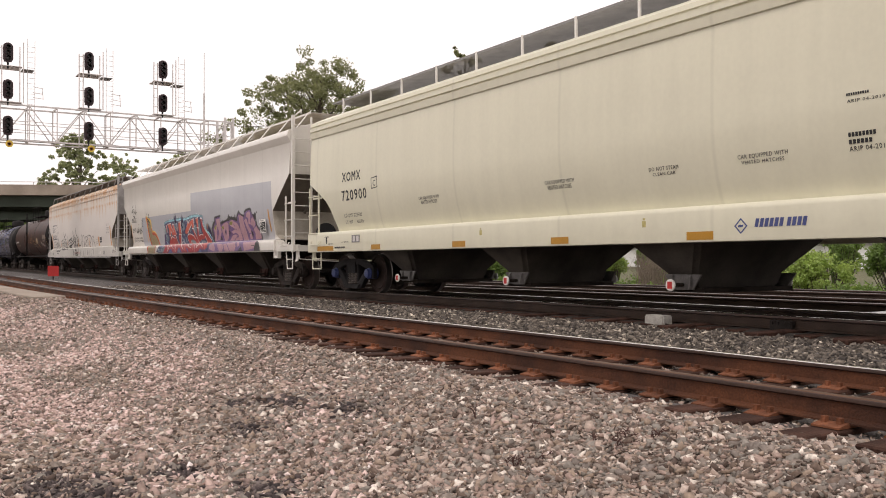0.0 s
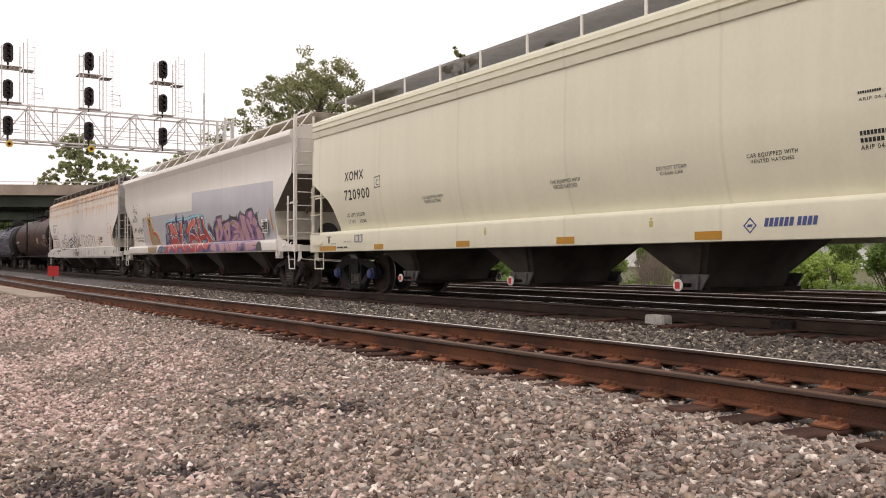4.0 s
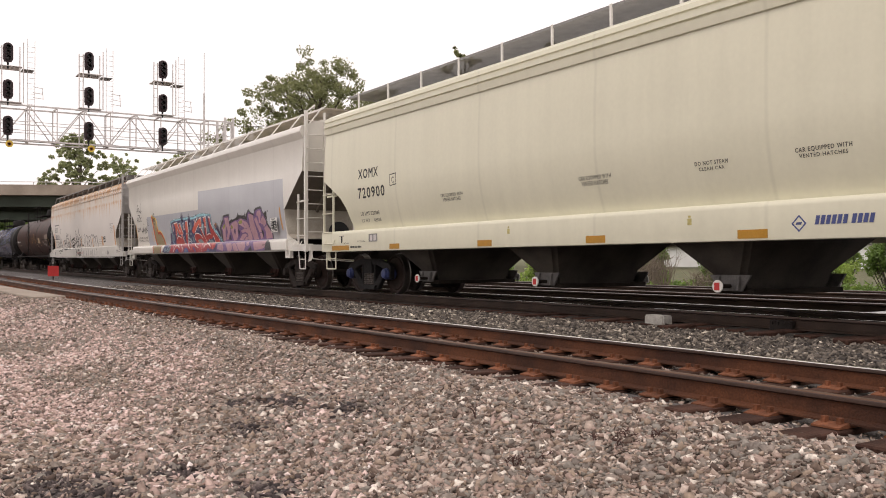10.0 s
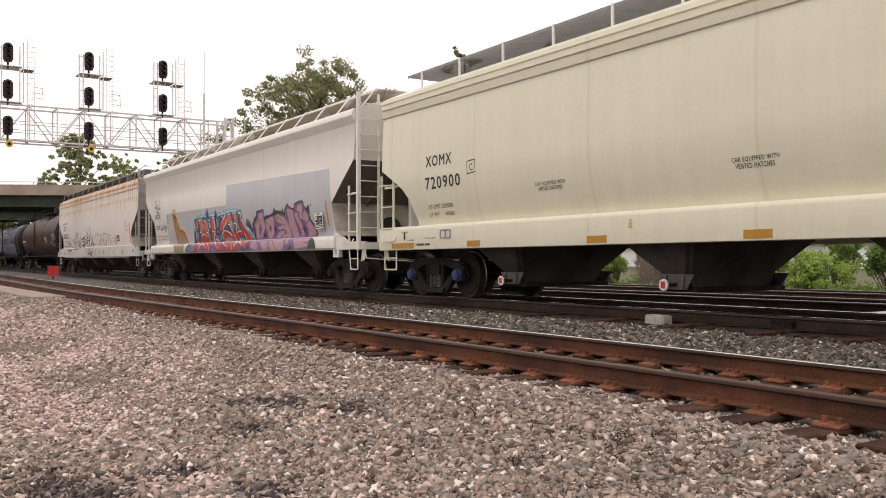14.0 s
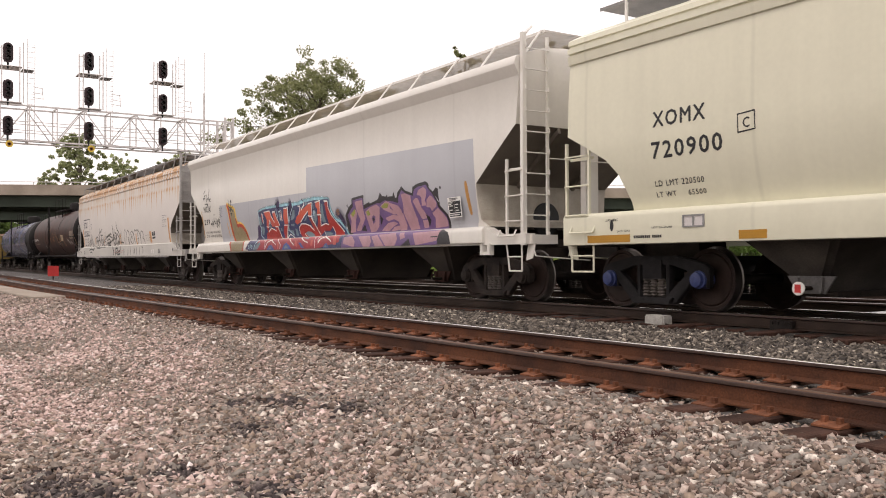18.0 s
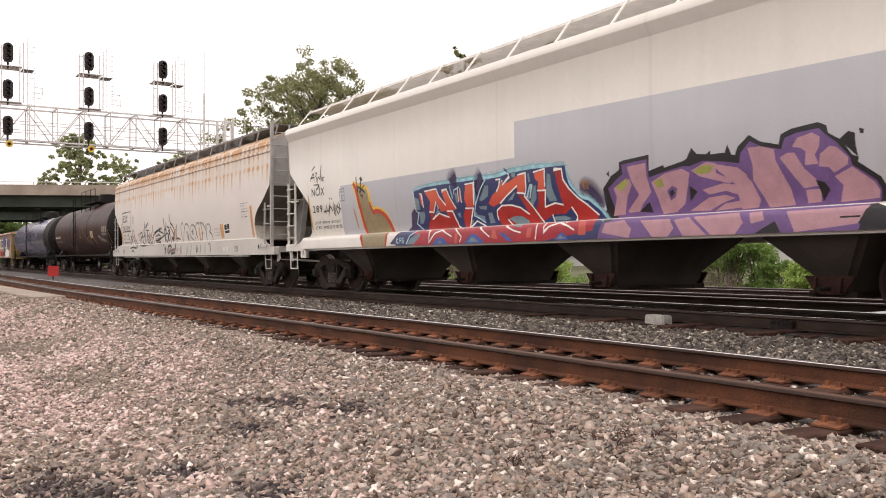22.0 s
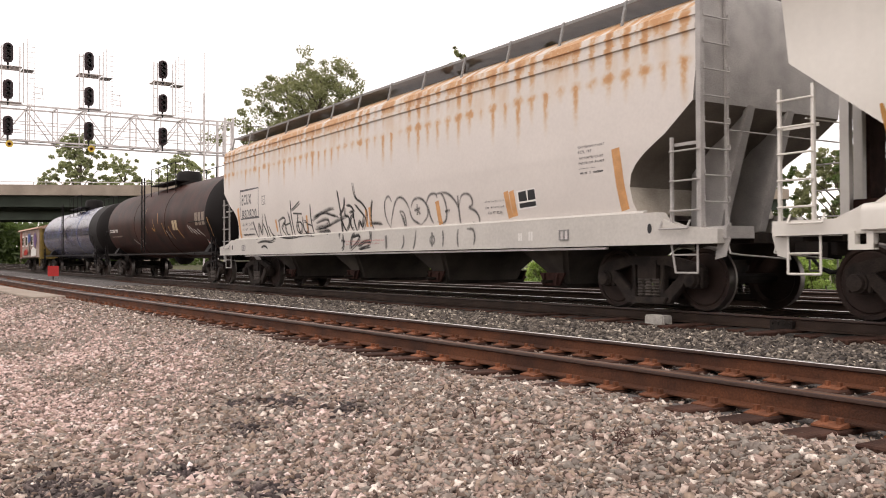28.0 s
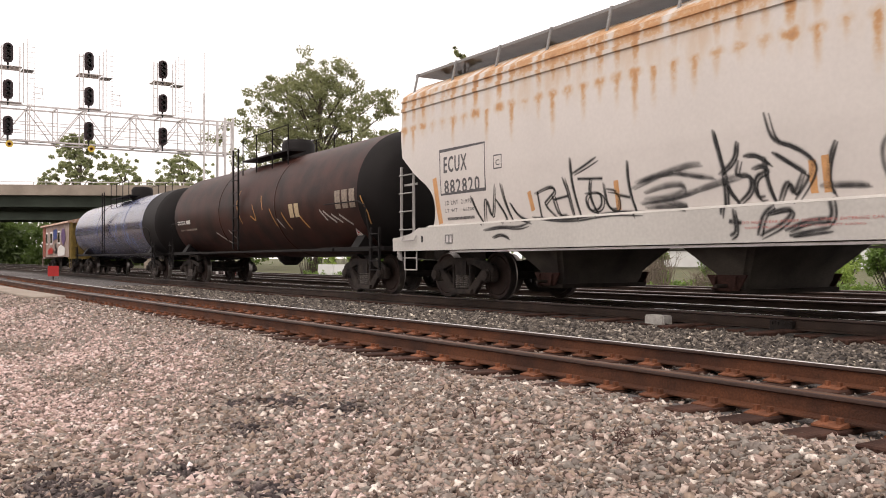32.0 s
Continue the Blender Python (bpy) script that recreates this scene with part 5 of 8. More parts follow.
stroke(n, "graffiti_stroke", G_ORANGE, 2, 0.07, [(-8.19, 2.43), (-8.09, 2.03), (-8.07, 1.52)])
stroke(n, "graffiti_stroke", G_CYAN, 3, 0.11, [(-2.95, 2.17), (-2.52, 2.23), (-1.71, 2.24), (-1.22, 2.24), (-0.76, 2.24), (-0.39, 2.22), (0.04, 2.23), (0.31, 2.27), (0.61, 2.28), (0.95, 2.29), (1.32, 2.28), (1.42, 2.28), (1.81, 2.27)])
stroke(n, "graffiti_stroke", G_CYAN, 3, 0.1, [(1.82, 2.27), (1.84, 2.07), (1.89, 1.93), (2.07, 1.76), (2.17, 1.7), (2.29, 1.69), (2.54, 1.52), (2.76, 1.31)])
paint(n, "graffiti_patch", G_NAVY, 4, [(-2.95, 2.15), (-2.52, 2.21), (-1.72, 2.22), (-1.23, 2.22), (-0.76, 2.22), (-0.4, 2.2), (0.04, 2.21), (0.31, 2.25), (0.61, 2.26), (0.95, 2.27), (1.32, 2.26), (1.42, 2.26), (1.81, 2.25), (1.84, 2.07), (1.89, 1.93), (2.07, 1.76), (2.17, 1.69), (2.29, 1.67), (2.54, 1.5), (2.66, 1.36), (2.76, 1.31), (2.6, 1.055), (1.3, 1.055), (-1.24, 1.055), (-2.72, 1.055), (-3.0, 1.055), (-3.55, 1.055), (-3.4, 1.3), (-3.02, 1.35), (-2.9, 1.4), (-2.92, 1.5), (-2.81, 1.71), (-2.89, 1.77)])
stroke(n, "graffiti_stroke", G_PURPLE, 5, 0.24, [(-1.52, 2.2), (-1.46, 2.29), (-1.32, 2.32)])
stroke(n, "graffiti_stroke", G_PURPLE, 5, 0.24, [(-0.66, 1.93), (-0.6, 2.13), (-0.54, 2.25), (-0.48, 2.28)])
stroke(n, "graffiti_stroke", G_PURPLE, 5, 0.1, [(0.23, 2.29), (0.25, 2.32)])
paint(n, "graffiti_patch", G_PURPLE, 3, [(-3.79, 1.1), (-3.43, 1.33), (-3.16, 1.45), (-3.09, 1.73), (-2.96, 1.81), (-2.8, 1.67), (-2.75, 1.3), (-3.1, 1.06)])
stroke(n, "graffiti_stroke", G_PURPLE, 2, 0.2, [(2.12, 1.88), (2.33, 1.87), (2.52, 1.68), (2.61, 1.53)])
paint(n, "graffiti_patch", G_RED, 5, [(-2.5, 2.12), (-2.06, 2.13), (-1.98, 1.99), (-1.76, 1.8), (-1.86, 2.07), (-1.7, 2.1), (-1.57, 1.91), (-1.42, 1.72), (-1.57, 1.69), (-1.78, 1.7), (-1.97, 1.7), (-2.04, 1.83), (-2.11, 1.9), (-2.22, 1.71), (-2.39, 1.72), (-2.33, 1.92)])
paint(n, "graffiti_patch", G_RED, 5, [(-1.04, 2.14), (-0.78, 2.15), (-0.82, 1.73), (-1.06, 1.74), (-1.11, 1.9)])
paint(n, "graffiti_patch", G_RED, 5, [(-0.19, 1.92), (-0.07, 1.96), (0.06, 2.15), (0.1, 2.06), (0.3, 2.1), (0.57, 2.19), (0.78, 2.21), (0.77, 1.97), (0.69, 1.89), (0.53, 1.9), (0.54, 2.01), (0.22, 1.87), (0.01, 1.75), (-0.21, 1.7), (-0.35, 1.77)])
paint(n, "graffiti_patch", G_RED, 5, [(1.02, 2.19), (1.29, 2.22), (1.28, 1.95), (1.29, 1.89), (1.08, 1.9), (1.12, 2.04), (1.04, 2.09)])
paint(n, "graffiti_patch", G_RED, 5, [(-2.71, 2.08), (-2.64, 2.06), (-2.6, 1.82), (-2.68, 1.87)])
paint(n, "graffiti_patch", G_RED, 5, [(-1.25, 2.09), (-1.24, 2.01), (-1.22, 1.85), (-1.28, 1.88)])
paint(n, "graffiti_patch", G_LETTER, 5, [(-2.4, 1.71), (-2.22, 1.69), (-2.3, 1.56), (-2.04, 1.66), (-1.7, 1.58), (-1.78, 1.69), (-1.55, 1.69), (-1.39, 1.39), (-1.49, 1.34), (-2.51, 1.36), (-2.46, 1.5), (-2.35, 1.59)])
paint(n, "graffiti_patch", G_LETTER, 5, [(-1.12, 1.7), (-0.85, 1.7), (-1.0, 1.42), (-1.07, 1.34), (-1.18, 1.35), (-1.21, 1.56)])
paint(n, "graffiti_patch", G_LETTER, 5, [(0.53, 1.88), (0.71, 1.83), (0.91, 1.65), (1.13, 1.39), (0.95, 1.34), (0.51, 1.3), (-0.03, 1.36), (-0.12, 1.55), (-0.09, 1.64), (0.05, 1.7), (0.34, 1.7), (0.59, 1.63), (0.8, 1.52), (0.67, 1.71)])
paint(n, "graffiti_patch", G_LETTER, 5, [(1.1, 1.89), (1.29, 1.88), (1.24, 1.62), (1.51, 1.66), (1.7, 1.63), (1.63, 1.85), (1.55, 2.17), (1.72, 2.19), (1.74, 2.03), (1.87, 1.87), (2.03, 1.72), (2.17, 1.64), (2.27, 1.58), (2.48, 1.42), (2.46, 1.35), (1.98, 1.37), (2.0, 1.44), (1.87, 1.57), (1.71, 1.48), (1.43, 1.49), (1.29, 1.44), (1.15, 1.39), (0.97, 1.55), (1.08, 1.72)])
paint(n, "graffiti_patch", G_DEEPRED, 6, [(-2.74, 1.345), (-1.13, 1.345), (1.27, 1.345), (2.6, 1.345), (2.54, 1.19), (1.3, 1.055), (-1.24, 1.055), (-2.85, 1.055)])
paint(n, "graffiti_patch", G_TEAL, 7, [(-2.94, 2.04), (-2.75, 1.99), (-2.73, 1.78), (-2.87, 1.77)])
paint(n, "graffiti_patch", G_TEAL, 7, [(-2.75, 1.73), (-2.58, 1.73), (-2.56, 1.64), (-2.68, 1.49), (-2.8, 1.5)])
paint(n, "graffiti_patch", G_TEAL, 7, [(-1.42, 2.03), (-1.34, 2.02), (-1.33, 1.83), (-1.39, 1.85)])
paint(n, "graffiti_patch", G_TEAL, 7, [(-0.62, 1.84), (-0.42, 2.09), (-0.3, 2.09), (-0.34, 1.9), (-0.54, 1.82)])
paint(n, "graffiti_patch", G_TEAL, 7, [(-0.66, 1.73), (-0.4, 1.73), (-0.43, 1.66), (-0.62, 1.68)])
paint(n, "graffiti_patch", G_TEAL, 7, [(-0.4, 1.6), (-0.27, 1.6), (-0.22, 1.42), (-0.37, 1.41)])
paint(n, "graffiti_patch", G_TEAL, 7, [(-0.86, 1.56), (-0.78, 1.65), (-0.72, 1.58), (-0.51, 1.55), (-0.51, 1.44), (-0.69, 1.51)])
paint(n, "graffiti_patch", G_TEAL, 7, [(0.39, 2.24), (0.51, 2.25), (0.5, 2.17), (0.4, 2.17)])
paint(n, "graffiti_patch", G_TEAL, 7, [(0.23, 1.78), (0.44, 1.91), (0.47, 1.9), (0.37, 1.79)])
paint(n, "graffiti_patch", G_TEAL, 7, [(0.84, 2.2), (0.89, 2.2), (0.91, 2.06), (0.86, 2.05)])
paint(n, "graffiti_patch", G_TEAL, 7, [(0.97, 1.97), (1.05, 2.0), (1.04, 1.78), (0.91, 1.65), (0.85, 1.68)])
paint(n, "graffiti_patch", G_TEAL, 7, [(1.36, 2.16), (1.44, 2.14), (1.46, 1.92), (1.56, 1.7), (1.37, 1.7), (1.3, 1.81)])
paint(n, "graffiti_patch", G_TEAL, 7, [(-1.0, 1.42), (-0.96, 1.5), (-0.87, 1.5), (-0.91, 1.43)])
paint(n, "graffiti_patch", G_TEAL, 7, [(-2.18, 1.65), (-2.08, 1.77), (-2.0, 1.69)])
paint(n, "graffiti_patch", G_TEAL, 7, [(-1.39, 1.64), (-1.29, 1.65), (-1.28, 1.55), (-1.35, 1.57)])
paint(n, "graffiti_patch", G_TEAL, 7, [(0.21, 1.47), (0.39, 1.51), (0.61, 1.49), (0.76, 1.42), (0.77, 1.3), (0.5, 1.33)])
paint(n, "graffiti_patch", G_TEAL, 7, [(1.42, 1.45), (1.68, 1.46), (1.85, 1.41), (1.77, 1.38), (1.45, 1.39)])
paint(n, "graffiti_patch", G_TEAL, 8, [(-3.1, 1.08), (-2.86, 1.22), (-2.58, 1.3), (-2.54, 1.24), (-2.72, 1.12), (-2.8, 1.08)])
paint(n, "graffiti_patch", G_BLUE, 7, [(-0.97, 1.055), (-0.81, 1.19), (-0.63, 1.24), (-0.43, 1.15), (-0.31, 1.055)])
paint(n, "graffiti_patch", G_BLUE, 7, [(1.64, 1.07), (1.74, 1.15), (1.84, 1.19), (1.92, 1.13), (1.98, 1.055)])
paint(n, "graffiti_patch", G_BLUE, 7, [(-2.08, 1.055), (-1.89, 1.19), (-1.69, 1.19), (-1.49, 1.055)])
paint(n, "graffiti_patch", G_BLUE, 7, [(0.14, 1.22), (0.29, 1.22), (0.52, 1.08), (0.37, 1.07)])
paint(n, "graffiti_patch", G_TEAL, 8, [(-0.83, 1.09), (-0.72, 1.17), (-0.61, 1.15), (-0.5, 1.08)])
paint(n, "graffiti_patch", G_TEAL, 8, [(1.7, 1.08), (1.79, 1.14), (1.91, 1.08)])
paint(n, "graffiti_patch", G_TEAL, 8, [(-1.89, 1.08), (-1.79, 1.14), (-1.71, 1.08)])
paint(n, "graffiti_patch", G_CORAL, 8, [(-1.3, 1.07), (-1.27, 1.24), (-1.17, 1.29), (-1.2, 1.07)])
paint(n, "graffiti_patch", G_CORAL, 8, [(-0.1, 1.14), (-0.07, 1.28), (0.02, 1.28), (0.1, 1.11)])
paint(n, "graffiti_patch", G_CORAL, 8, [(0.9, 1.12), (0.94, 1.28), (1.07, 1.28), (1.02, 1.12)])
paint(n, "graffiti_patch", G_CORAL, 8, [(2.21, 1.13), (2.23, 1.34), (2.39, 1.34), (2.38, 1.13)])
stroke(n, "outline_stroke", WHITE, 9, 0.028, [(-2.71, 2.1), (-2.63, 2.08), (-2.59, 1.81)])
stroke(n, "outline_stroke", WHITE, 9, 0.028, [(-2.51, 2.13), (-2.06, 2.15), (-1.98, 2.0), (-1.76, 1.81)])
stroke(n, "outline_stroke", WHITE, 9, 0.028, [(-1.86, 2.06), (-1.86, 2.1), (-1.7, 2.12), (-1.58, 1.93), (-1.41, 1.73)])
stroke(n, "outline_stroke", WHITE, 9, 0.028, [(-2.4, 1.72), (-2.22, 1.7), (-2.11, 1.9), (-2.04, 1.76)])
stroke(n, "outline_stroke", WHITE, 9, 0.028, [(-2.17, 1.64), (-2.3, 1.56), (-2.04, 1.67), (-1.69, 1.58)])
stroke(n, "outline_stroke", WHITE, 9, 0.028, [(-1.75, 1.7), (-1.55, 1.69), (-1.38, 1.39), (-1.22, 1.31), (-1.05, 1.19), (-1.11, 1.08)])
stroke(n, "outline_stroke", WHITE, 9, 0.028, [(-1.06, 2.16), (-0.77, 2.17), (-0.81, 1.77)])
stroke(n, "outline_stroke", WHITE, 9, 0.028, [(-1.11, 1.72), (-0.84, 1.71), (-1.0, 1.41), (-1.06, 1.34)])
stroke(n, "outline_stroke", WHITE, 9, 0.028, [(-1.31, 2.11), (-1.3, 1.85)])
stroke(n, "outline_stroke", WHITE, 9, 0.028, [(-1.23, 2.11), (-1.21, 1.83)])
stroke(n, "outline_stroke", WHITE, 9, 0.028, [(-2.32, 1.34), (-2.17, 1.35), (-2.21, 1.1), (-1.98, 1.28), (-1.73, 1.33), (-1.38, 1.2)])
stroke(n, "outline_stroke", WHITE, 9, 0.028, [(-1.06, 1.34), (-0.77, 1.47), (-0.54, 1.38), (-0.15, 1.16)])
stroke(n, "outline_stroke", WHITE, 9, 0.028, [(-0.07, 2.17), (0.06, 2.17), (0.01, 2.05), (-0.07, 1.96)])
stroke(n, "outline_stroke", WHITE, 9, 0.028, [(0.29, 2.26), (0.33, 2.19), (0.11, 2.06), (0.12, 2.15)])
stroke(n, "outline_stroke", WHITE, 9, 0.028, [(0.57, 2.2), (0.79, 2.22), (0.78, 1.96), (0.72, 1.83), (0.91, 1.65), (1.15, 1.38), (1.19, 1.3), (1.15, 1.08)])
stroke(n, "outline_stroke", WHITE, 9, 0.028, [(0.54, 2.02), (0.22, 1.87), (0.01, 1.75)])
stroke(n, "outline_stroke", WHITE, 9, 0.028, [(0.52, 1.9), (0.76, 1.87)])
stroke(n, "outline_stroke", WHITE, 9, 0.028, [(0.8, 1.52), (0.59, 1.64), (0.34, 1.7), (0.05, 1.71), (-0.11, 1.63), (-0.12, 1.55), (-0.1, 1.46)])
stroke(n, "outline_stroke", WHITE, 9, 0.028, [(0.18, 1.46), (0.31, 1.34), (0.56, 1.25), (0.76, 1.21)])
stroke(n, "outline_stroke", WHITE, 9, 0.028, [(1.0, 2.21), (1.3, 2.24), (1.28, 1.95)])
stroke(n, "outline_stroke", WHITE, 9, 0.028, [(1.07, 1.9), (1.29, 1.89), (1.24, 1.62), (1.51, 1.67), (1.7, 1.63)])
stroke(n, "outline_stroke", WHITE, 9, 0.028, [(1.54, 2.18), (1.55, 2.21), (1.73, 2.2), (1.75, 2.03), (1.87, 1.88), (2.04, 1.74), (2.17, 1.66), (2.27, 1.6), (2.5, 1.43)])
stroke(n, "outline_stroke", WHITE, 9, 0.028, [(1.4, 1.49), (1.43, 1.38), (1.37, 1.27), (1.36, 1.2), (1.52, 1.29), (1.76, 1.34), (1.97, 1.28), (2.12, 1.21)])
stroke(n, "outline_stroke", WHITE, 9, 0.028, [(1.89, 1.59), (2.0, 1.44), (1.98, 1.38), (1.9, 1.33)])
stroke(n, "outline_stroke", G_PALECYAN, 9, 0.026, [(-2.95, 2.15), (-2.89, 1.75), (-2.79, 1.73), (-2.91, 1.5), (-2.67, 1.35), (-2.95, 1.25), (-3.09, 1.09)])
stroke(n, "outline_stroke", G_PALECYAN, 9, 0.026, [(0.9, 2.02), (0.94, 2.01), (0.86, 1.78), (0.79, 1.81), (0.9, 2.02)])
stroke(n, "outline_stroke", G_PALECYAN, 9, 0.026, [(-0.39, 2.2), (-0.58, 2.02), (-0.76, 1.76), (-0.84, 1.57), (-0.69, 1.52), (-0.51, 1.43)])
stroke(n, "outline_stroke", G_PALECYAN, 9, 0.026, [(-0.75, 2.21), (-0.76, 1.76)])
stroke(n, "outline_stroke", G_PALECYAN, 9, 0.026, [(-1.58, 2.18), (-1.5, 1.92), (-1.43, 2.08), (-1.25, 2.13)])
stroke(n, "tag_stroke", G_PALECYAN, 9, 0.018, [(-3.518, 1.108), (-3.481, 1.228)])
stroke(n, "tag_stroke", G_PALECYAN, 9, 0.018, [(-3.415, 1.22), (-3.493, 1.164), (-3.43, 1.1)])
stroke(n, "tag_stroke", G_PALECYAN, 9, 0.018, [(-3.394, 1.092), (-3.346, 1.228), (-3.289, 1.212), (-3.305, 1.164), (-3.367, 1.156)])
stroke(n, "tag_stroke", G_PALECYAN, 9, 0.018, [(-3.183, 1.22), (-3.246, 1.204), (-3.268, 1.124), (-3.211, 1.108), (-3.178, 1.164), (-3.223, 1.164)])
paint(n, "graffiti_patch", G_BLACK, 2, [(2.55, 1.4), (2.68, 1.5), (2.65, 1.82), (2.76, 1.91), (2.84, 1.99), (3.03, 2.07), (3.03, 2.18), (3.14, 2.2), (3.64, 2.23), (3.62, 2.0), (3.9, 2.06), (3.92, 2.02), (4.27, 2.08), (4.45, 2.16), (4.73, 2.12), (4.95, 2.12), (5.13, 2.07), (5.18, 2.17), (5.36, 2.3), (5.52, 2.2), (5.79, 2.13), (5.82, 2.25), (5.98, 2.3), (6.33, 2.33), (6.44, 2.28), (6.46, 2.19), (6.62, 2.09), (6.74, 1.91), (6.82, 1.88), (6.8, 1.83), (7.06, 1.64), (7.12, 1.52), (7.12, 1.42), (7.09, 1.34), (7.27, 1.28), (7.36, 1.055), (6.85, 1.055), (5.23, 1.055), (2.57, 1.055), (2.61, 1.3)])
paint(n, "graffiti_patch", G_VIOLET, 3, [(2.71, 1.29), (2.93, 1.32), (2.76, 1.81), (2.97, 1.94), (3.09, 2.0), (3.08, 2.14), (3.59, 2.17), (3.61, 1.91), (3.95, 1.97), (4.24, 2.01), (4.38, 2.0), (4.61, 2.05), (4.99, 2.0), (5.19, 1.96), (5.22, 2.09), (5.37, 2.22), (5.53, 2.14), (5.82, 2.07), (5.88, 2.2), (6.03, 2.24), (6.34, 2.26), (6.41, 2.19), (6.56, 2.07), (6.71, 1.89), (6.73, 1.8), (7.0, 1.61), (7.05, 1.51), (7.04, 1.41), (6.98, 1.33), (6.87, 1.055), (5.23, 1.055), (2.64, 1.055)])
paint(n, "graffiti_patch", G_PINK, 4, [(3.19, 2.1), (3.56, 2.12), (3.57, 1.93), (3.63, 1.7), (3.44, 1.54), (3.36, 1.44), (3.15, 1.43), (3.13, 1.46), (3.39, 1.68), (3.26, 1.88)])
paint(n, "graffiti_patch", G_PINK, 4, [(2.88, 1.81), (3.22, 1.92), (3.26, 1.83), (3.15, 1.66), (3.06, 1.41), (2.81, 1.4), (2.93, 1.67)])
paint(n, "graffiti_patch", G_PINK, 4, [(3.65, 1.84), (3.91, 1.94), (4.23, 1.98), (4.36, 1.91), (4.31, 1.72), (4.23, 1.5), (4.06, 1.4), (3.81, 1.38), (3.74, 1.63)])
paint(n, "graffiti_patch", G_PINK, 4, [(4.39, 1.94), (4.66, 2.03), (4.81, 2.0), (4.81, 1.87), (5.09, 1.75), (5.01, 1.72), (4.53, 1.85)])
paint(n, "graffiti_patch", G_PINK, 4, [(4.74, 2.0), (5.16, 1.91), (5.29, 1.81), (5.31, 1.66), (5.19, 1.55), (4.94, 1.63), (4.66, 1.6), (4.56, 1.67), (4.9, 1.73), (5.11, 1.7), (4.84, 1.9)])
paint(n, "graffiti_patch", G_PINK, 4, [(4.3, 1.4), (4.65, 1.56), (4.93, 1.58), (5.08, 1.53), (4.85, 1.47), (4.64, 1.39)])
paint(n, "graffiti_patch", G_PINK, 4, [(4.73, 1.38), (4.91, 1.47), (5.23, 1.5), (5.27, 1.41)])
paint(n, "graffiti_patch", G_PINK, 4, [(5.33, 2.14), (5.51, 2.14), (5.72, 2.08), (5.73, 1.94), (5.91, 1.59), (5.95, 1.39), (5.58, 1.38), (5.51, 1.52), (5.38, 1.73), (5.39, 1.92)])
paint(n, "graffiti_patch", G_PINK, 4, [(5.13, 1.88), (5.23, 1.84), (5.36, 1.71), (5.46, 1.48), (5.41, 1.39), (5.16, 1.38), (5.11, 1.67)])
paint(n, "graffiti_patch", G_PINK, 4, [(5.79, 1.97), (5.9, 2.02), (6.0, 2.01), (6.11, 1.82), (6.27, 1.67), (6.31, 1.6), (6.09, 1.58), (5.97, 1.73)])
paint(n, "graffiti_patch", G_PINK, 4, [(5.97, 2.08), (6.05, 2.18), (6.25, 2.22), (6.35, 2.16), (6.33, 2.04), (6.27, 1.96), (6.31, 1.85), (6.13, 1.85), (6.15, 2.01), (6.08, 2.06)])
paint(n, "graffiti_patch", G_PINK, 4, [(6.34, 1.96), (6.47, 2.04), (6.55, 2.02), (6.69, 1.89), (6.68, 1.81), (6.5, 1.73), (6.44, 1.8), (6.31, 1.82)])
paint(n, "graffiti_patch", G_PINK, 4, [(6.11, 1.56), (6.31, 1.56), (6.3, 1.41), (6.12, 1.4)])
paint(n, "graffiti_patch", G_PINK, 4, [(6.5, 1.69), (6.73, 1.78), (6.98, 1.59), (7.03, 1.49), (7.01, 1.41), (6.54, 1.39), (6.6, 1.58)])
paint(n, "graffiti_patch", G_PINK, 4, [(2.74, 1.15), (2.82, 1.29), (3.21, 1.32), (3.36, 1.19), (3.31, 1.055)])
paint(n, "graffiti_patch", G_PINK, 4, [(3.54, 1.3), (4.09, 1.3), (4.17, 1.17), (4.06, 1.055), (3.77, 1.055)])
paint(n, "graffiti_patch", G_PINK, 4, [(4.17, 1.28), (4.44, 1.31), (4.74, 1.055), (4.33, 1.055)])
paint(n, "graffiti_patch", G_PINK, 4, [(4.51, 1.31), (5.25, 1.33), (5.32, 1.2), (5.19, 1.055), (4.81, 1.055)])
paint(n, "graffiti_patch", G_PINK, 4, [(5.41, 1.32), (5.6, 1.33), (5.64, 1.22), (5.44, 1.18)])
paint(n, "graffiti_patch", G_PINK, 4, [(5.95, 1.31), (7.01, 1.33), (6.86, 1.13), (6.06, 1.055)])
paint(n, "graffiti_patch", G_OLIVE, 5, [(2.93, 1.83), (3.17, 1.94), (3.18, 1.85), (3.03, 1.75)])
paint(n, "graffiti_patch", G_OLIVE, 5, [(3.7, 1.85), (3.85, 1.88), (3.89, 1.77), (3.76, 1.75)])
paint(n, "graffiti_patch", G_OLIVE, 5, [(4.44, 1.93), (4.6, 1.99), (4.78, 1.97), (4.7, 1.88), (4.48, 1.88)])
paint(n, "graffiti_patch", G_VIOLET, 5, [(3.93, 1.7), (4.03, 1.76), (4.12, 1.72), (4.08, 1.61), (3.98, 1.56)])
paint(n, "graffiti_patch", G_BLACK, 6, [(3.97, 1.68), (4.04, 1.71), (4.07, 1.66), (4.0, 1.61)])
paint(n, "graffiti_patch", G_BLACK, 6, [(6.25, 1.67), (6.37, 1.63), (6.43, 1.54), (6.33, 1.42), (6.3, 1.55)])
paint(n, "graffiti_patch", G_BLACK, 6, [(3.36, 1.44), (3.58, 1.57), (3.62, 1.41)])
paint(n, "graffiti_patch", G_BLACK, 6, [(4.34, 1.74), (4.47, 1.65), (4.33, 1.53)])
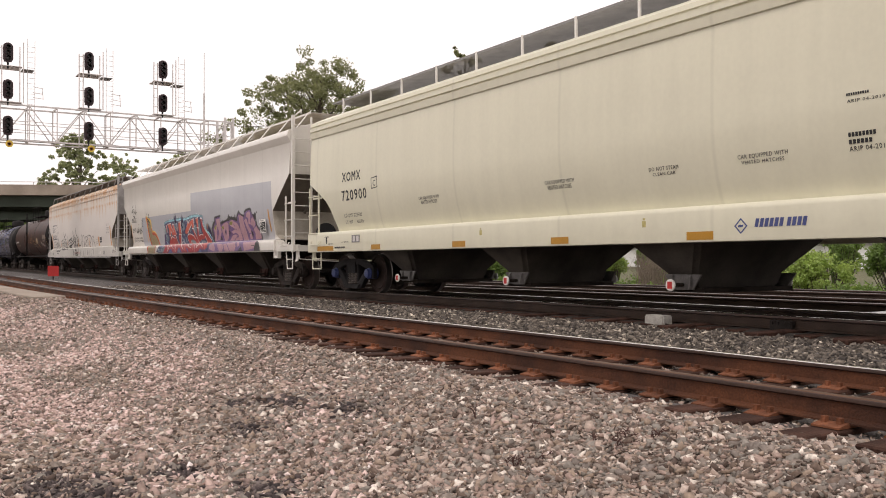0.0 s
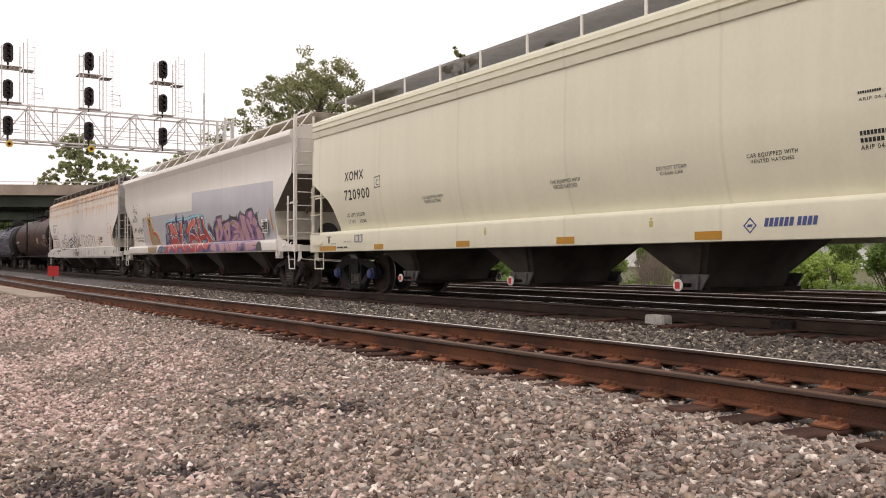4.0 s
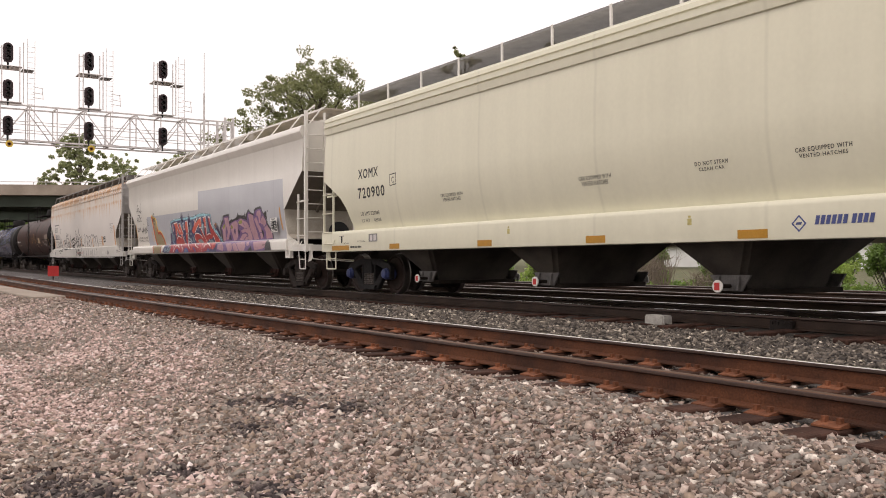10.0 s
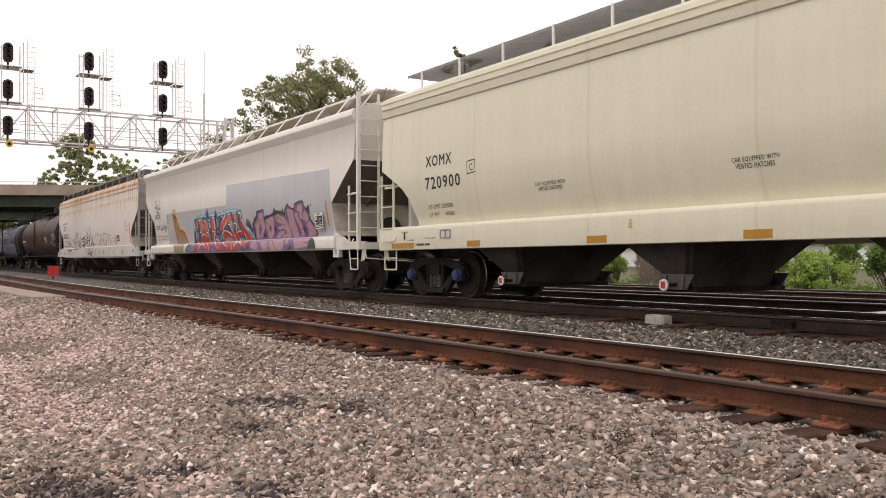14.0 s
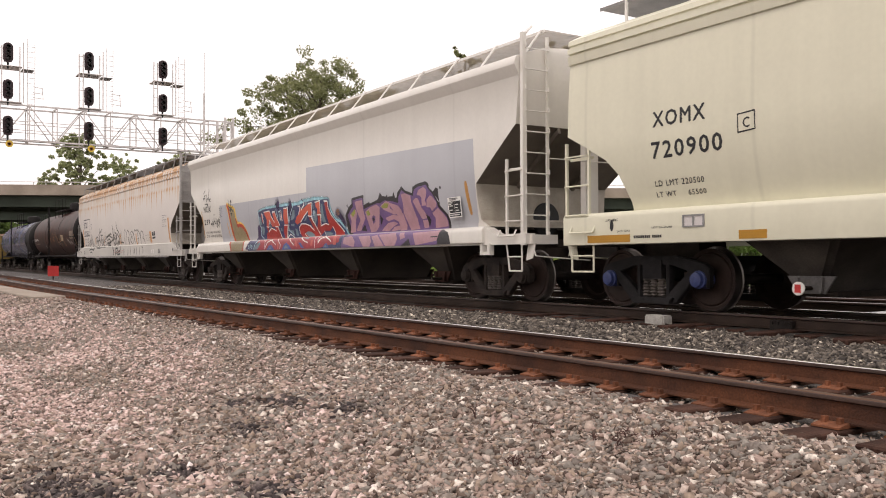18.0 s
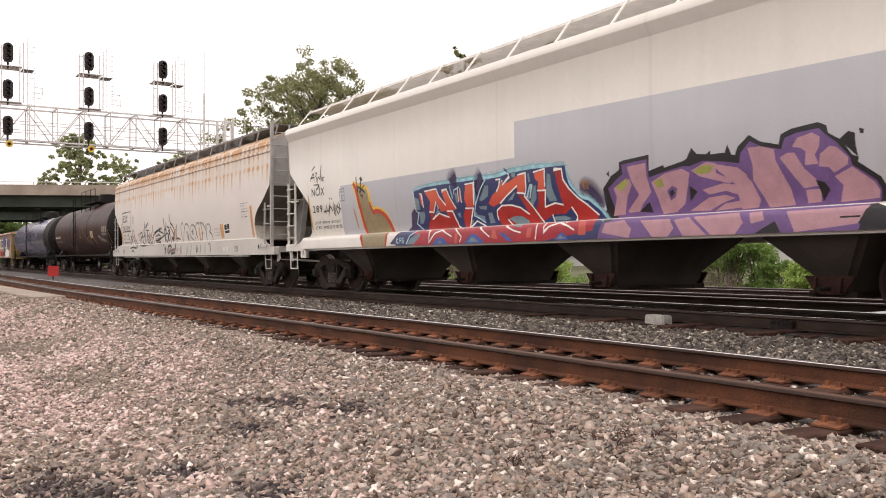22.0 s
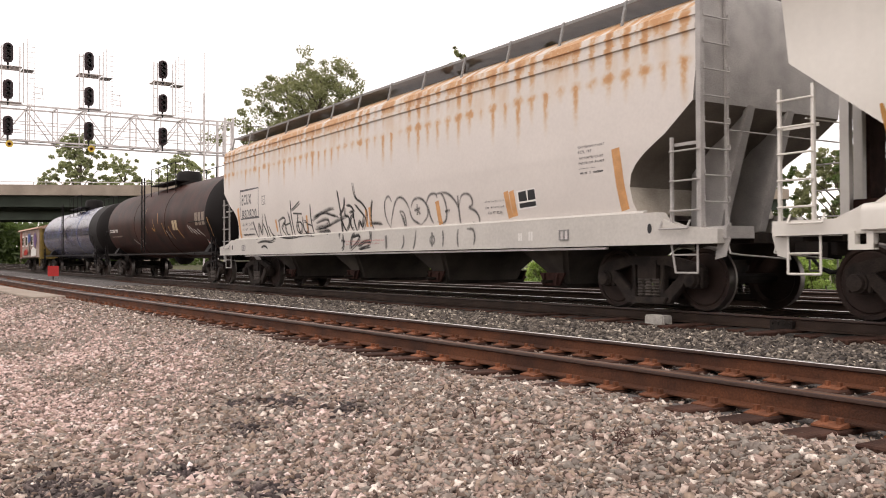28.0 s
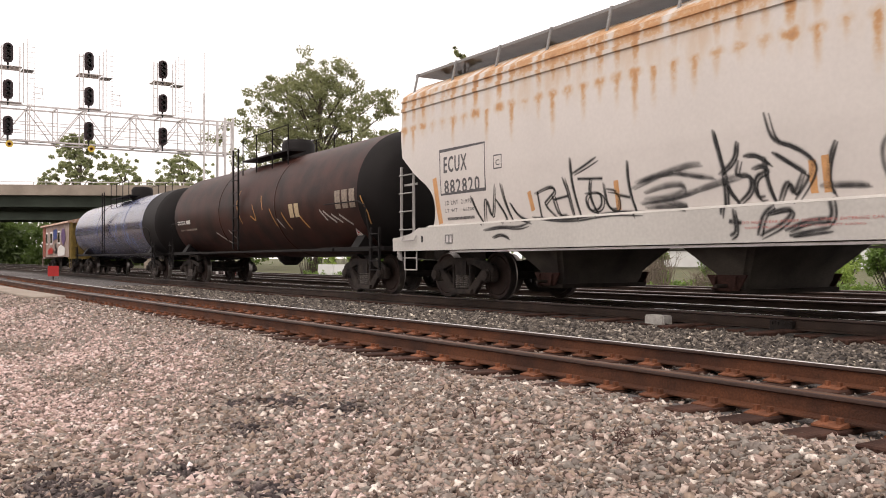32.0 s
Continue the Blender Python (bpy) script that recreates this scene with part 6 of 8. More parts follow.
paint(n, "graffiti_patch", G_BLACK, 6, [(5.48, 1.055), (5.79, 1.2), (5.87, 1.055)])
stroke(n, "graffiti_stroke", G_BLACK, 6, 0.02, [(6.65, 1.21), (6.9, 1.21)])
paint(n, "graffiti_patch", G_BLACK, 2, [(4.31, 2.08), (4.42, 2.24), (4.52, 2.14)])
paint(n, "graffiti_patch", G_BLACK, 2, [(4.63, 2.11), (4.74, 2.17), (4.74, 2.1)])
paint(n, "graffiti_patch", G_BLACK, 2, [(4.96, 2.09), (5.02, 2.22), (5.08, 2.08)])
paint(n, "graffiti_patch", G_BLACK, 2, [(6.59, 2.1), (6.71, 2.18), (6.79, 2.15), (6.79, 2.02), (6.81, 1.88)])
paint(n, "graffiti_patch", G_BLACK, 2, [(6.84, 2.2), (6.9, 2.18), (6.89, 2.13), (6.85, 2.14)])
paint(n, "graffiti_patch", G_BLACK, 2, [(2.75, 2.03), (2.81, 2.07), (2.81, 1.98)])
paint(n, "graffiti_patch", G_BLACK, 7, [(6.87, 1.13), (6.97, 1.29), (7.06, 1.33), (7.21, 1.29), (7.31, 1.22), (7.36, 1.055)])
stroke(n, "graffiti_stroke", G_ORANGE, 2, 0.1, [(7.76, 2.22), (7.8, 1.92), (7.87, 1.59)])
paint(n, "graffiti_patch", G_ORANGE, 2, [(2.18, 1.97), (2.33, 1.98), (2.34, 1.84), (2.2, 1.83)])
stroke(n, "graffiti_stroke", INK, 2, 0.032, [(-8.02, 2.75), (-7.91, 2.88), (-7.81, 2.97), (-7.77, 2.72)])
stroke(n, "graffiti_stroke", INK, 2, 0.032, [(-8.0, 2.83), (-7.77, 2.84)])
stroke(n, "graffiti_stroke", INK, 2, 0.032, [(-7.93, 3.01), (-7.74, 3.11)])
stroke(n, "graffiti_stroke", INK, 2, 0.032, [(-7.74, 2.94), (-7.6, 2.95), (-7.7, 2.85), (-7.58, 2.78), (-7.68, 2.7)])
stroke(n, "graffiti_stroke", INK, 2, 0.032, [(-7.58, 2.67), (-7.55, 2.87), (-7.43, 2.73), (-7.38, 3.01), (-7.34, 3.12)])
stroke(n, "graffiti_stroke", INK, 2, 0.032, [(-7.36, 2.85), (-7.37, 2.71)])
stroke(n, "graffiti_stroke", INK, 2, 0.032, [(-7.17, 2.8), (-7.37, 2.77), (-7.2, 2.7)])
stroke(n, "graffiti_stroke", INK, 2, 0.032, [(-7.83, 2.65), (-7.42, 2.64), (-7.62, 2.57), (-7.45, 2.59)])
stroke(n, "graffiti_stroke", INK, 2, 0.032, [(-7.14, 2.13), (-7.06, 1.89), (-6.9, 2.17)])
stroke(n, "graffiti_stroke", INK, 2, 0.032, [(-7.04, 1.83), (-6.9, 2.12), (-6.78, 1.9), (-6.71, 2.19)])
stroke(n, "graffiti_stroke", INK, 2, 0.032, [(-6.65, 2.12), (-6.71, 1.87)])
stroke(n, "graffiti_stroke", INK, 2, 0.032, [(-6.58, 2.09), (-6.66, 1.83)])
stroke(n, "graffiti_stroke", INK, 2, 0.032, [(-6.42, 2.15), (-6.6, 1.98), (-6.46, 1.84)])
stroke(n, "graffiti_stroke", INK, 2, 0.032, [(-6.52, 2.04), (-6.33, 1.97)])
stroke(n, "graffiti_stroke", INK, 2, 0.032, [(-6.38, 2.1), (-6.44, 1.9)])
stroke(n, "graffiti_stroke", INK, 2, 0.032, [(-6.93, 2.28), (-6.92, 2.24)])
stroke(n, "graffiti_stroke", INK, 2, 0.032, [(-6.82, 2.27), (-6.8, 2.23)])
stroke(n, "graffiti_stroke", INK, 2, 0.032, [(-7.29, 1.96), (-7.12, 1.97)])
stroke(n, "graffiti_stroke", INK, 2, 0.032, [(-7.22, 2.02), (-7.18, 1.9)])
stroke(n, "graffiti_stroke", INK, 5, 0.035, [(-5.48, 2.67), (-5.41, 2.32)])
stroke(n, "graffiti_stroke", INK, 5, 0.035, [(-5.24, 2.65), (-5.29, 2.27)])
stroke(n, "graffiti_stroke", INK, 5, 0.035, [(-5.42, 2.45), (-5.26, 2.38), (-5.05, 2.27)])
stroke(n, "graffiti_stroke", INK, 5, 0.035, [(-5.07, 2.46), (-5.23, 2.36), (-5.35, 2.3)])
stroke(n, "graffiti_stroke", INK, 5, 0.035, [(-5.31, 2.63), (-5.18, 2.54), (-5.22, 2.65)])
stroke(n, "graffiti_stroke", INK, 5, 0.035, [(-5.3, 2.23), (-5.17, 2.23), (-5.24, 2.15)])
def tag(material, width, pts):
    """A spray line on the old white car, gone over a second time a little beside the first."""
    stroke(e, "graffiti_stroke", material, 2, width, pts)
    if material is not G_GREYB and len(pts) > 2:
        a, b = pts[0][0] * 7.3 % 0.05, pts[0][1] * 9.1 % 0.06
        stroke(e, "graffiti_stroke", material, 4, width * 0.62, [(p + 0.03 + a * (1 - i / len(pts)), max(0.98, q - 0.02 - b * i / len(pts))) for i, (p, q) in enumerate(pts)])


letters(e, "ECUX", G_GREY, -7.94, 2.43, 0.78, 0.3)
letters(e, "882820", G_GREY, -7.94, 2.02, 1.18, 0.26)
letters(e, "LD LMT  219700", G_GREY, -7.95, 1.81, 0.97, 0.09)
letters(e, "LT WT    66300", G_GREY, -7.95, 1.67, 0.97, 0.07)
bar(e, G_GREY, -7.89, 1.52, -6.98, 1.57)
stroke(e, "lettering_box", G_GREY, 2, 0.035, [(-8.09, 2.86), (-6.58, 2.87), (-6.58, 2.03), (-8.07, 2.02), (-8.09, 2.86)])
stroke(e, "lettering_box", G_GREY, 2, 0.02, [(-6.3, 2.6), (-6.07, 2.6), (-6.07, 2.37), (-6.3, 2.37), (-6.3, 2.6)])
letters(e, "C", G_GREY, -6.24, 2.42, 0.11, 0.1)
tag(INK, 0.038, [(-7.08, 1.94), (-6.91, 1.65), (-6.68, 1.39)])
tag(INK, 0.038, [(-6.68, 1.39), (-6.62, 1.99), (-6.42, 1.4), (-6.3, 2.1)])
tag(INK, 0.038, [(-6.3, 1.84), (-5.99, 1.5), (-6.06, 1.39)])
tag(INK, 0.038, [(-6.14, 2.1), (-6.04, 1.79), (-5.83, 1.42)])
tag(INK, 0.038, [(-5.89, 1.75), (-5.65, 1.48), (-5.23, 1.38)])
tag(INK, 0.038, [(-6.62, 1.29), (-6.08, 1.34), (-5.6, 1.3), (-5.31, 1.36)])
tag(INK, 0.038, [(-6.34, 1.15), (-6.08, 1.21), (-5.84, 1.13)])
tag(INK, 0.038, [(-5.1, 1.88), (-5.03, 1.42)])
tag(INK, 0.038, [(-5.19, 1.85), (-4.75, 1.96), (-4.63, 1.86), (-4.86, 1.73), (-4.95, 1.66), (-4.6, 1.41)])
tag(INK, 0.038, [(-4.74, 1.82), (-4.6, 1.44), (-4.39, 1.47)])
tag(INK, 0.038, [(-4.7, 1.72), (-4.34, 1.76)])
tag(INK, 0.038, [(-4.46, 2.07), (-4.34, 1.83), (-4.24, 1.43)])
tag(INK, 0.038, [(-4.26, 2.37), (-4.24, 1.96), (-4.05, 1.36)])
tag(INK, 0.038, [(-4.24, 2.09), (-3.94, 2.19), (-3.64, 2.31)])
tag(INK, 0.038, [(-4.09, 2.01), (-3.52, 1.97)])
tag(INK, 0.038, [(-3.8, 1.99), (-3.85, 1.74), (-3.66, 1.41)])
tag(INK, 0.038, [(-3.94, 1.77), (-3.57, 1.78), (-3.57, 1.53), (-3.85, 1.48), (-3.94, 1.68), (-3.85, 1.77)])
tag(INK, 0.038, [(-3.52, 1.91), (-3.46, 1.52), (-3.21, 1.48), (-3.2, 1.76), (-3.46, 1.81)])
tag(INK, 0.038, [(-3.2, 1.7), (-2.96, 1.65)])
tag(INK, 0.038, [(-3.0, 2.2), (-2.99, 1.81), (-2.84, 1.37)])
tag(INK, 0.038, [(-5.3, 1.47), (-4.3, 1.36), (-3.38, 1.46), (-2.69, 1.43)])
tag(G_SMOKE, 0.058, [(-2.94, 1.77), (-2.45, 1.92), (-1.91, 2.02), (-1.62, 2.02)])
tag(G_SMOKE, 0.058, [(-2.86, 1.86), (-2.21, 1.96), (-1.77, 1.87), (-1.41, 1.81)])
tag(G_SMOKE, 0.058, [(-2.69, 1.7), (-2.21, 1.79), (-1.91, 1.77), (-1.99, 1.63), (-2.69, 1.61)])
tag(G_SMOKE, 0.058, [(-2.78, 1.55), (-2.06, 1.6), (-1.69, 1.67)])
tag(G_SMOKE, 0.058, [(-2.69, 1.49), (-2.22, 1.5), (-1.77, 1.42), (-2.37, 1.62)])
tag(G_SMOKE, 0.058, [(-1.77, 1.66), (-1.34, 1.75), (-1.01, 1.81)])
tag(G_SMOKE, 0.058, [(0.12, 1.59), (0.44, 1.59), (0.74, 1.56)])
tag(INK, 0.046, [(-1.41, 2.44), (-1.31, 2.08), (-1.24, 1.83)])
tag(INK, 0.046, [(-1.34, 1.84), (-1.07, 2.0), (-1.03, 2.25)])
tag(INK, 0.046, [(-1.27, 1.8), (-1.18, 1.61), (-1.04, 1.47)])
tag(INK, 0.046, [(-1.27, 1.91), (-1.24, 1.58), (-1.27, 1.31)])
tag(INK, 0.046, [(-1.01, 2.0), (-1.08, 1.79), (-0.85, 1.82), (-0.82, 1.61), (-1.08, 1.44)])
tag(INK, 0.046, [(-0.82, 1.87), (-0.66, 1.91), (-0.57, 1.83), (-0.79, 1.77), (-0.76, 1.5), (-0.63, 1.52)])
tag(INK, 0.046, [(-0.63, 2.01), (-0.6, 1.7), (-0.48, 1.41)])
tag(INK, 0.046, [(-0.94, 2.04), (-0.75, 2.05), (-0.54, 1.9)])
tag(INK, 0.046, [(-0.61, 2.55), (-0.5, 2.18), (-0.21, 2.1), (0.07, 1.9), (0.01, 1.71), (-0.22, 1.45)])
tag(INK, 0.046, [(-0.51, 2.05), (-0.27, 1.9), (-0.04, 1.76)])
tag(INK, 0.046, [(-0.45, 1.44), (-0.3, 1.73), (-0.24, 1.48), (-0.1, 1.77)])
tag(INK, 0.046, [(0.35, 2.1), (0.26, 1.88), (0.23, 1.64), (0.31, 1.48)])
tag(INK, 0.046, [(-1.08, 1.39), (-1.01, 1.09), (-1.13, 1.04)])
tag(INK, 0.046, [(-1.14, 1.23), (-0.94, 1.2)])
tag(INK, 0.046, [(-0.7, 1.03), (-0.63, 1.29), (-0.48, 1.39)])
tag(INK, 0.046, [(-0.6, 1.29), (-0.3, 1.35), (-0.19, 1.32), (-0.31, 1.18), (-0.67, 1.03)])
tag(INK, 0.046, [(-0.25, 1.02), (0.03, 1.06), (0.3, 1.1)])
tag(INK, 0.046, [(-0.31, 1.08), (-0.02, 1.19), (0.31, 1.21)])
tag(INK, 0.046, [(0.28, 1.45), (0.33, 1.25), (0.25, 1.16)])
tag(G_GREYB, 0.046, [(1.14, 1.41), (0.92, 1.68), (0.9, 2.02), (1.1, 2.16), (1.24, 2.0)])
tag(G_GREYB, 0.046, [(1.1, 1.45), (1.27, 1.81), (1.44, 2.06), (1.66, 2.08), (1.87, 1.95), (1.97, 1.8)])
tag(G_GREYB, 0.046, [(1.55, 1.79), (1.76, 1.75), (1.79, 1.39), (1.55, 1.79)])
tag(G_GREYB, 0.046, [(1.59, 1.72), (1.72, 1.63), (1.7, 1.46)])
tag(G_GREYB, 0.046, [(1.97, 1.8), (2.03, 1.59), (2.38, 1.47)])
tag(G_GREYB, 0.046, [(2.03, 1.84), (2.13, 2.0), (2.43, 2.02), (2.67, 1.86), (2.69, 1.63), (2.38, 1.47)])
tag(G_GREYB, 0.046, [(2.16, 1.77), (2.38, 1.81)])
tag(G_GREYB, 0.046, [(2.28, 1.89), (2.26, 1.67)])
tag(G_GREYB, 0.046, [(2.28, 1.79), (2.38, 1.68)])
tag(G_GREYB, 0.046, [(2.62, 1.87), (2.77, 2.06), (3.0, 2.07), (3.06, 1.97)])
tag(G_GREYB, 0.046, [(2.69, 1.86), (2.76, 1.59), (2.86, 1.48)])
tag(G_GREYB, 0.046, [(3.0, 2.04), (3.22, 2.07), (3.35, 1.88), (3.38, 1.62), (3.26, 1.46), (3.0, 1.51)])
tag(G_GREYB, 0.046, [(3.22, 2.07), (3.48, 2.03), (3.73, 1.85), (3.82, 1.66)])
tag(G_GREYB, 0.046, [(3.31, 1.69), (3.48, 1.71)])
tag(G_GREYB, 0.046, [(3.78, 1.97), (3.81, 1.44)])
tag(G_GREYB, 0.046, [(3.82, 1.78), (3.9, 1.98), (4.14, 1.99), (4.27, 1.87), (4.25, 1.75), (4.1, 1.73), (4.36, 1.65), (4.45, 1.53), (4.43, 1.41), (4.21, 1.45)])
tag(G_GREYB, 0.046, [(1.79, 1.28), (1.81, 1.1), (1.7, 0.99)])
tag(G_GREYB, 0.046, [(2.3, 1.37), (2.24, 1.06), (2.17, 0.99)])
tag(G_GREYB, 0.046, [(2.9, 1.25), (2.82, 1.15), (2.9, 1.06), (3.01, 1.11), (2.99, 1.21), (2.9, 1.25)])
tag(G_GREYB, 0.046, [(2.91, 1.3), (2.91, 1.02)])
tag(G_GREYB, 0.046, [(3.3, 1.33), (3.33, 1.17), (3.3, 1.01)])
tag(G_GREYB, 0.046, [(3.85, 1.34), (3.81, 1.16), (3.85, 1.0)])
tag(G_GREYB, 0.046, [(4.13, 1.33), (4.36, 1.32), (4.41, 1.17), (4.36, 1.03)])
tag(G_GREYB, 0.083, [(1.03, 1.3), (1.04, 1.16), (1.05, 0.99)])
stroke(e, "reflector_stripe", G_PEACH, 2, 0.14, [(3.04, 1.91), (3.12, 1.45)])
stroke(e, "reflector_stripe", G_PEACH, 2, 0.14, [(5.3, 1.94), (5.4, 1.48)])
stroke(e, "reflector_stripe", G_PEACH, 2, 0.14, [(5.46, 1.94), (5.54, 1.5)])
stroke(e, "reflector_stripe", G_PEACH, 2, 0.17, [(8.06, 2.39), (8.13, 1.85), (8.2, 1.47)])
stroke(e, "reflector_stripe", G_PEACH, 2, 0.15, [(-8.29, 2.36), (-8.15, 1.46)])
stroke(e, "reflector_stripe", G_PEACH, 2, 0.1, [(-5.33, 1.9), (-5.24, 1.57)])
stroke(e, "reflector_stripe", G_PEACH, 2, 0.1, [(-3.24, 1.92), (-3.21, 1.48)])
stroke(e, "reflector_stripe", G_PEACH, 2, 0.1, [(0.04, 1.9), (0.05, 1.51)])
stroke(e, "reflector_stripe", G_PEACH, 2, 0.1, [(0.21, 1.94), (0.23, 1.51)])
paint(e, "data_plate", WHITE, 2, [(5.6, 1.93), (6.12, 1.95), (6.14, 1.63), (5.64, 1.6)])
paint(e, "data_field", BLACK, 3, [(5.65, 1.9), (5.87, 1.92), (5.89, 1.75), (5.67, 1.74)])
paint(e, "data_field", BLACK, 3, [(5.91, 1.92), (6.1, 1.93), (6.12, 1.76), (5.92, 1.75)])
paint(e, "data_field", BLACK, 3, [(5.67, 1.71), (6.12, 1.73), (6.13, 1.65), (5.68, 1.63)])
letters(e, "EXW 10-8 H 3-13", G_GREY, 4.66, 1.78, 0.58, 0.03)
letters(e, "EW  9-10 H 13-9", G_GREY, 4.67, 1.67, 0.56, 0.04)
letters(e, "CU FT 5250", G_GREY, 4.74, 1.57, 0.42, 0.05)
letters(e, "EXTERIOR PAINT", G_GREY, 7.23, 2.47, 0.6, 0.04)
letters(e, "RCR 187", G_GREY, 7.23, 2.39, 0.31, 0.05)
letters(e, "ACF-HTB 03-00", G_GREY, 7.25, 2.3, 0.54, 0.04)
letters(e, "INTERIOR PAINT", G_GREY, 7.24, 2.22, 0.58, 0.04)
bar(e, G_GREY, 7.24, 2.15, 7.62, 2.16)
bar(e, G_GREY, 7.26, 2.07, 7.81, 2.1)
letters(e, "DO NOT WEAR RUBBER SHOES WHEN ENTERING CAR", G_FADERED, -0.93, 1.18, 1.88, 0.04)
letters(e, "SHARP OBJECTS MUST NOT CONTACT LINING", G_FADERED, -0.89, 1.11, 1.62, 0.04)
bar(e, WHITE, 5.7, 1.07, 5.82, 1.2)
bar(e, WHITE, 5.98, 1.07, 6.11, 1.22)
stroke(t, "orange_streak", G_ORANGE, 2, 0.05, [(7.61, 2.24), (7.84, 1.85), (7.78, 1.59)])
bar(t, G_TANKTXT, 6.23, 2.0, 7.38, 2.44)
bar(t, G_LABEL, 3.36, 1.91, 4.09, 2.27)
stroke(t, "graffiti_stroke", G_ORANGE, 2, 0.05, [(-0.54, 2.91), (-0.74, 2.49), (-0.33, 1.87)])
stroke(t, "graffiti_stroke", G_ORANGE, 2, 0.05, [(1.34, 2.63), (1.47, 2.21)])
stroke(t, "graffiti_stroke", G_ORANGE, 2, 0.05, [(2.0, 2.22), (2.34, 1.7)])
stroke(t, "graffiti_stroke", G_ORANGE, 2, 0.05, [(2.84, 2.07), (3.24, 1.6)])
stroke(t, "graffiti_stroke", G_ORANGE, 2, 0.05, [(3.83, 2.1), (4.39, 1.61)])
stroke(t, "graffiti_stroke", G_ORANGE, 2, 0.05, [(0.64, 2.42), (0.93, 1.88), (0.45, 2.09)])
stroke(t, "graffiti_stroke", G_SILVER, 2, 0.05, [(5.31, 2.03), (5.64, 1.76)])
stroke(t, "graffiti_stroke", G_SILVER, 2, 0.05, [(5.51, 1.99), (6.1, 1.69)])
stroke(t, "graffiti_stroke", G_SILVER, 2, 0.05, [(5.94, 1.89), (6.42, 1.68)])
stroke(t, "graffiti_stroke", G_SILVER, 2, 0.05, [(6.35, 1.87), (6.91, 1.61)])
stroke(t, "graffiti_stroke", G_SILVER, 2, 0.05, [(2.43, 1.93), (2.76, 1.66)])
stroke(t, "graffiti_stroke", G_SILVER, 2, 0.05, [(-3.06, 1.69), (-2.19, 1.34)])
stroke(t, "graffiti_stroke", G_SILVER, 2, 0.05, [(-1.8, 1.74), (-1.48, 1.47)])
paint(t, "placard", WHITE, 6, [(6.91, 1.52), (7.06, 1.37), (6.91, 1.19), (6.76, 1.37)])
paint(t, "placard_mark", RED, 7, [(6.91, 1.48), (7.0, 1.37), (6.91, 1.24), (6.82, 1.37)])
paint(t, "placard_mark", WHITE, 8, [(6.85, 1.41), (6.97, 1.41), (6.97, 1.33), (6.85, 1.33)])
bar(t, WHITE, -7.1, 2.06, -5.54, 2.19)
bar(t, G_TANKTXT, -6.88, 1.83, -4.94, 1.89)
stroke(x, "lettering_box", INK, 3, 0.018, [(-6.43, 2.35), (-6.17, 2.37), (-6.17, 2.60), (-6.43, 2.58), (-6.43, 2.35)])
letters(x, "C", INK, -6.35, 2.40, 0.10, 0.13)
# ---- signal gantry over the tracks ----
GXX = -50.5
HEADDARK = mat("dark_maroon_signal", (0.030, 0.010, 0.014), 0.5, var=0.3, scale=8)


def bar_box(g, name, p, q, half, material=GALV):
    bm = BM()
    tube(bm, p, q, half * 1.25, 4)
    return part(name, bm, material, g)


def signal_head(g, y, z):
    bm = BM()
    prof = []
    for k in range(24):
        a = k * math.tau / 24
        prof.append((y + 0.24 * math.cos(a), z + 0.26 * (1 if math.sin(a) > 0 else -1) + 0.24 * math.sin(a)))
    prism(bm, prof, 0.78, 0.84, "x")
    h = part("signal_head", bm, HEADDARK, g, "black three-light signal head")
    for dz in (-0.27, 0, 0.27):
        bm = BM()
        lathe(bm, [(0.84, 0.115), (1.02, 0.115), (1.02, 0.10), (0.86, 0.10)], "x", 14, (0, y, z + dz))
        part("hood", bm, BLACK, h)
        bm = BM()
        lathe(bm, [(0.845, 0.10), (0.87, 0.07), (0.88, 0.01)], "x", 14, (0, y, z + dz))
        part("lens", bm, LENS, h)
    bm = BM()
    box(bm, 0.60, 0.79, y - 0.18, y + 0.18, z - 0.45, z + 0.45)
    tube(bm, (0.70, y, z - 0.8), (0.70, y, z - 0.45), 0.05, 8)
    part("case", bm, BLACK, h)


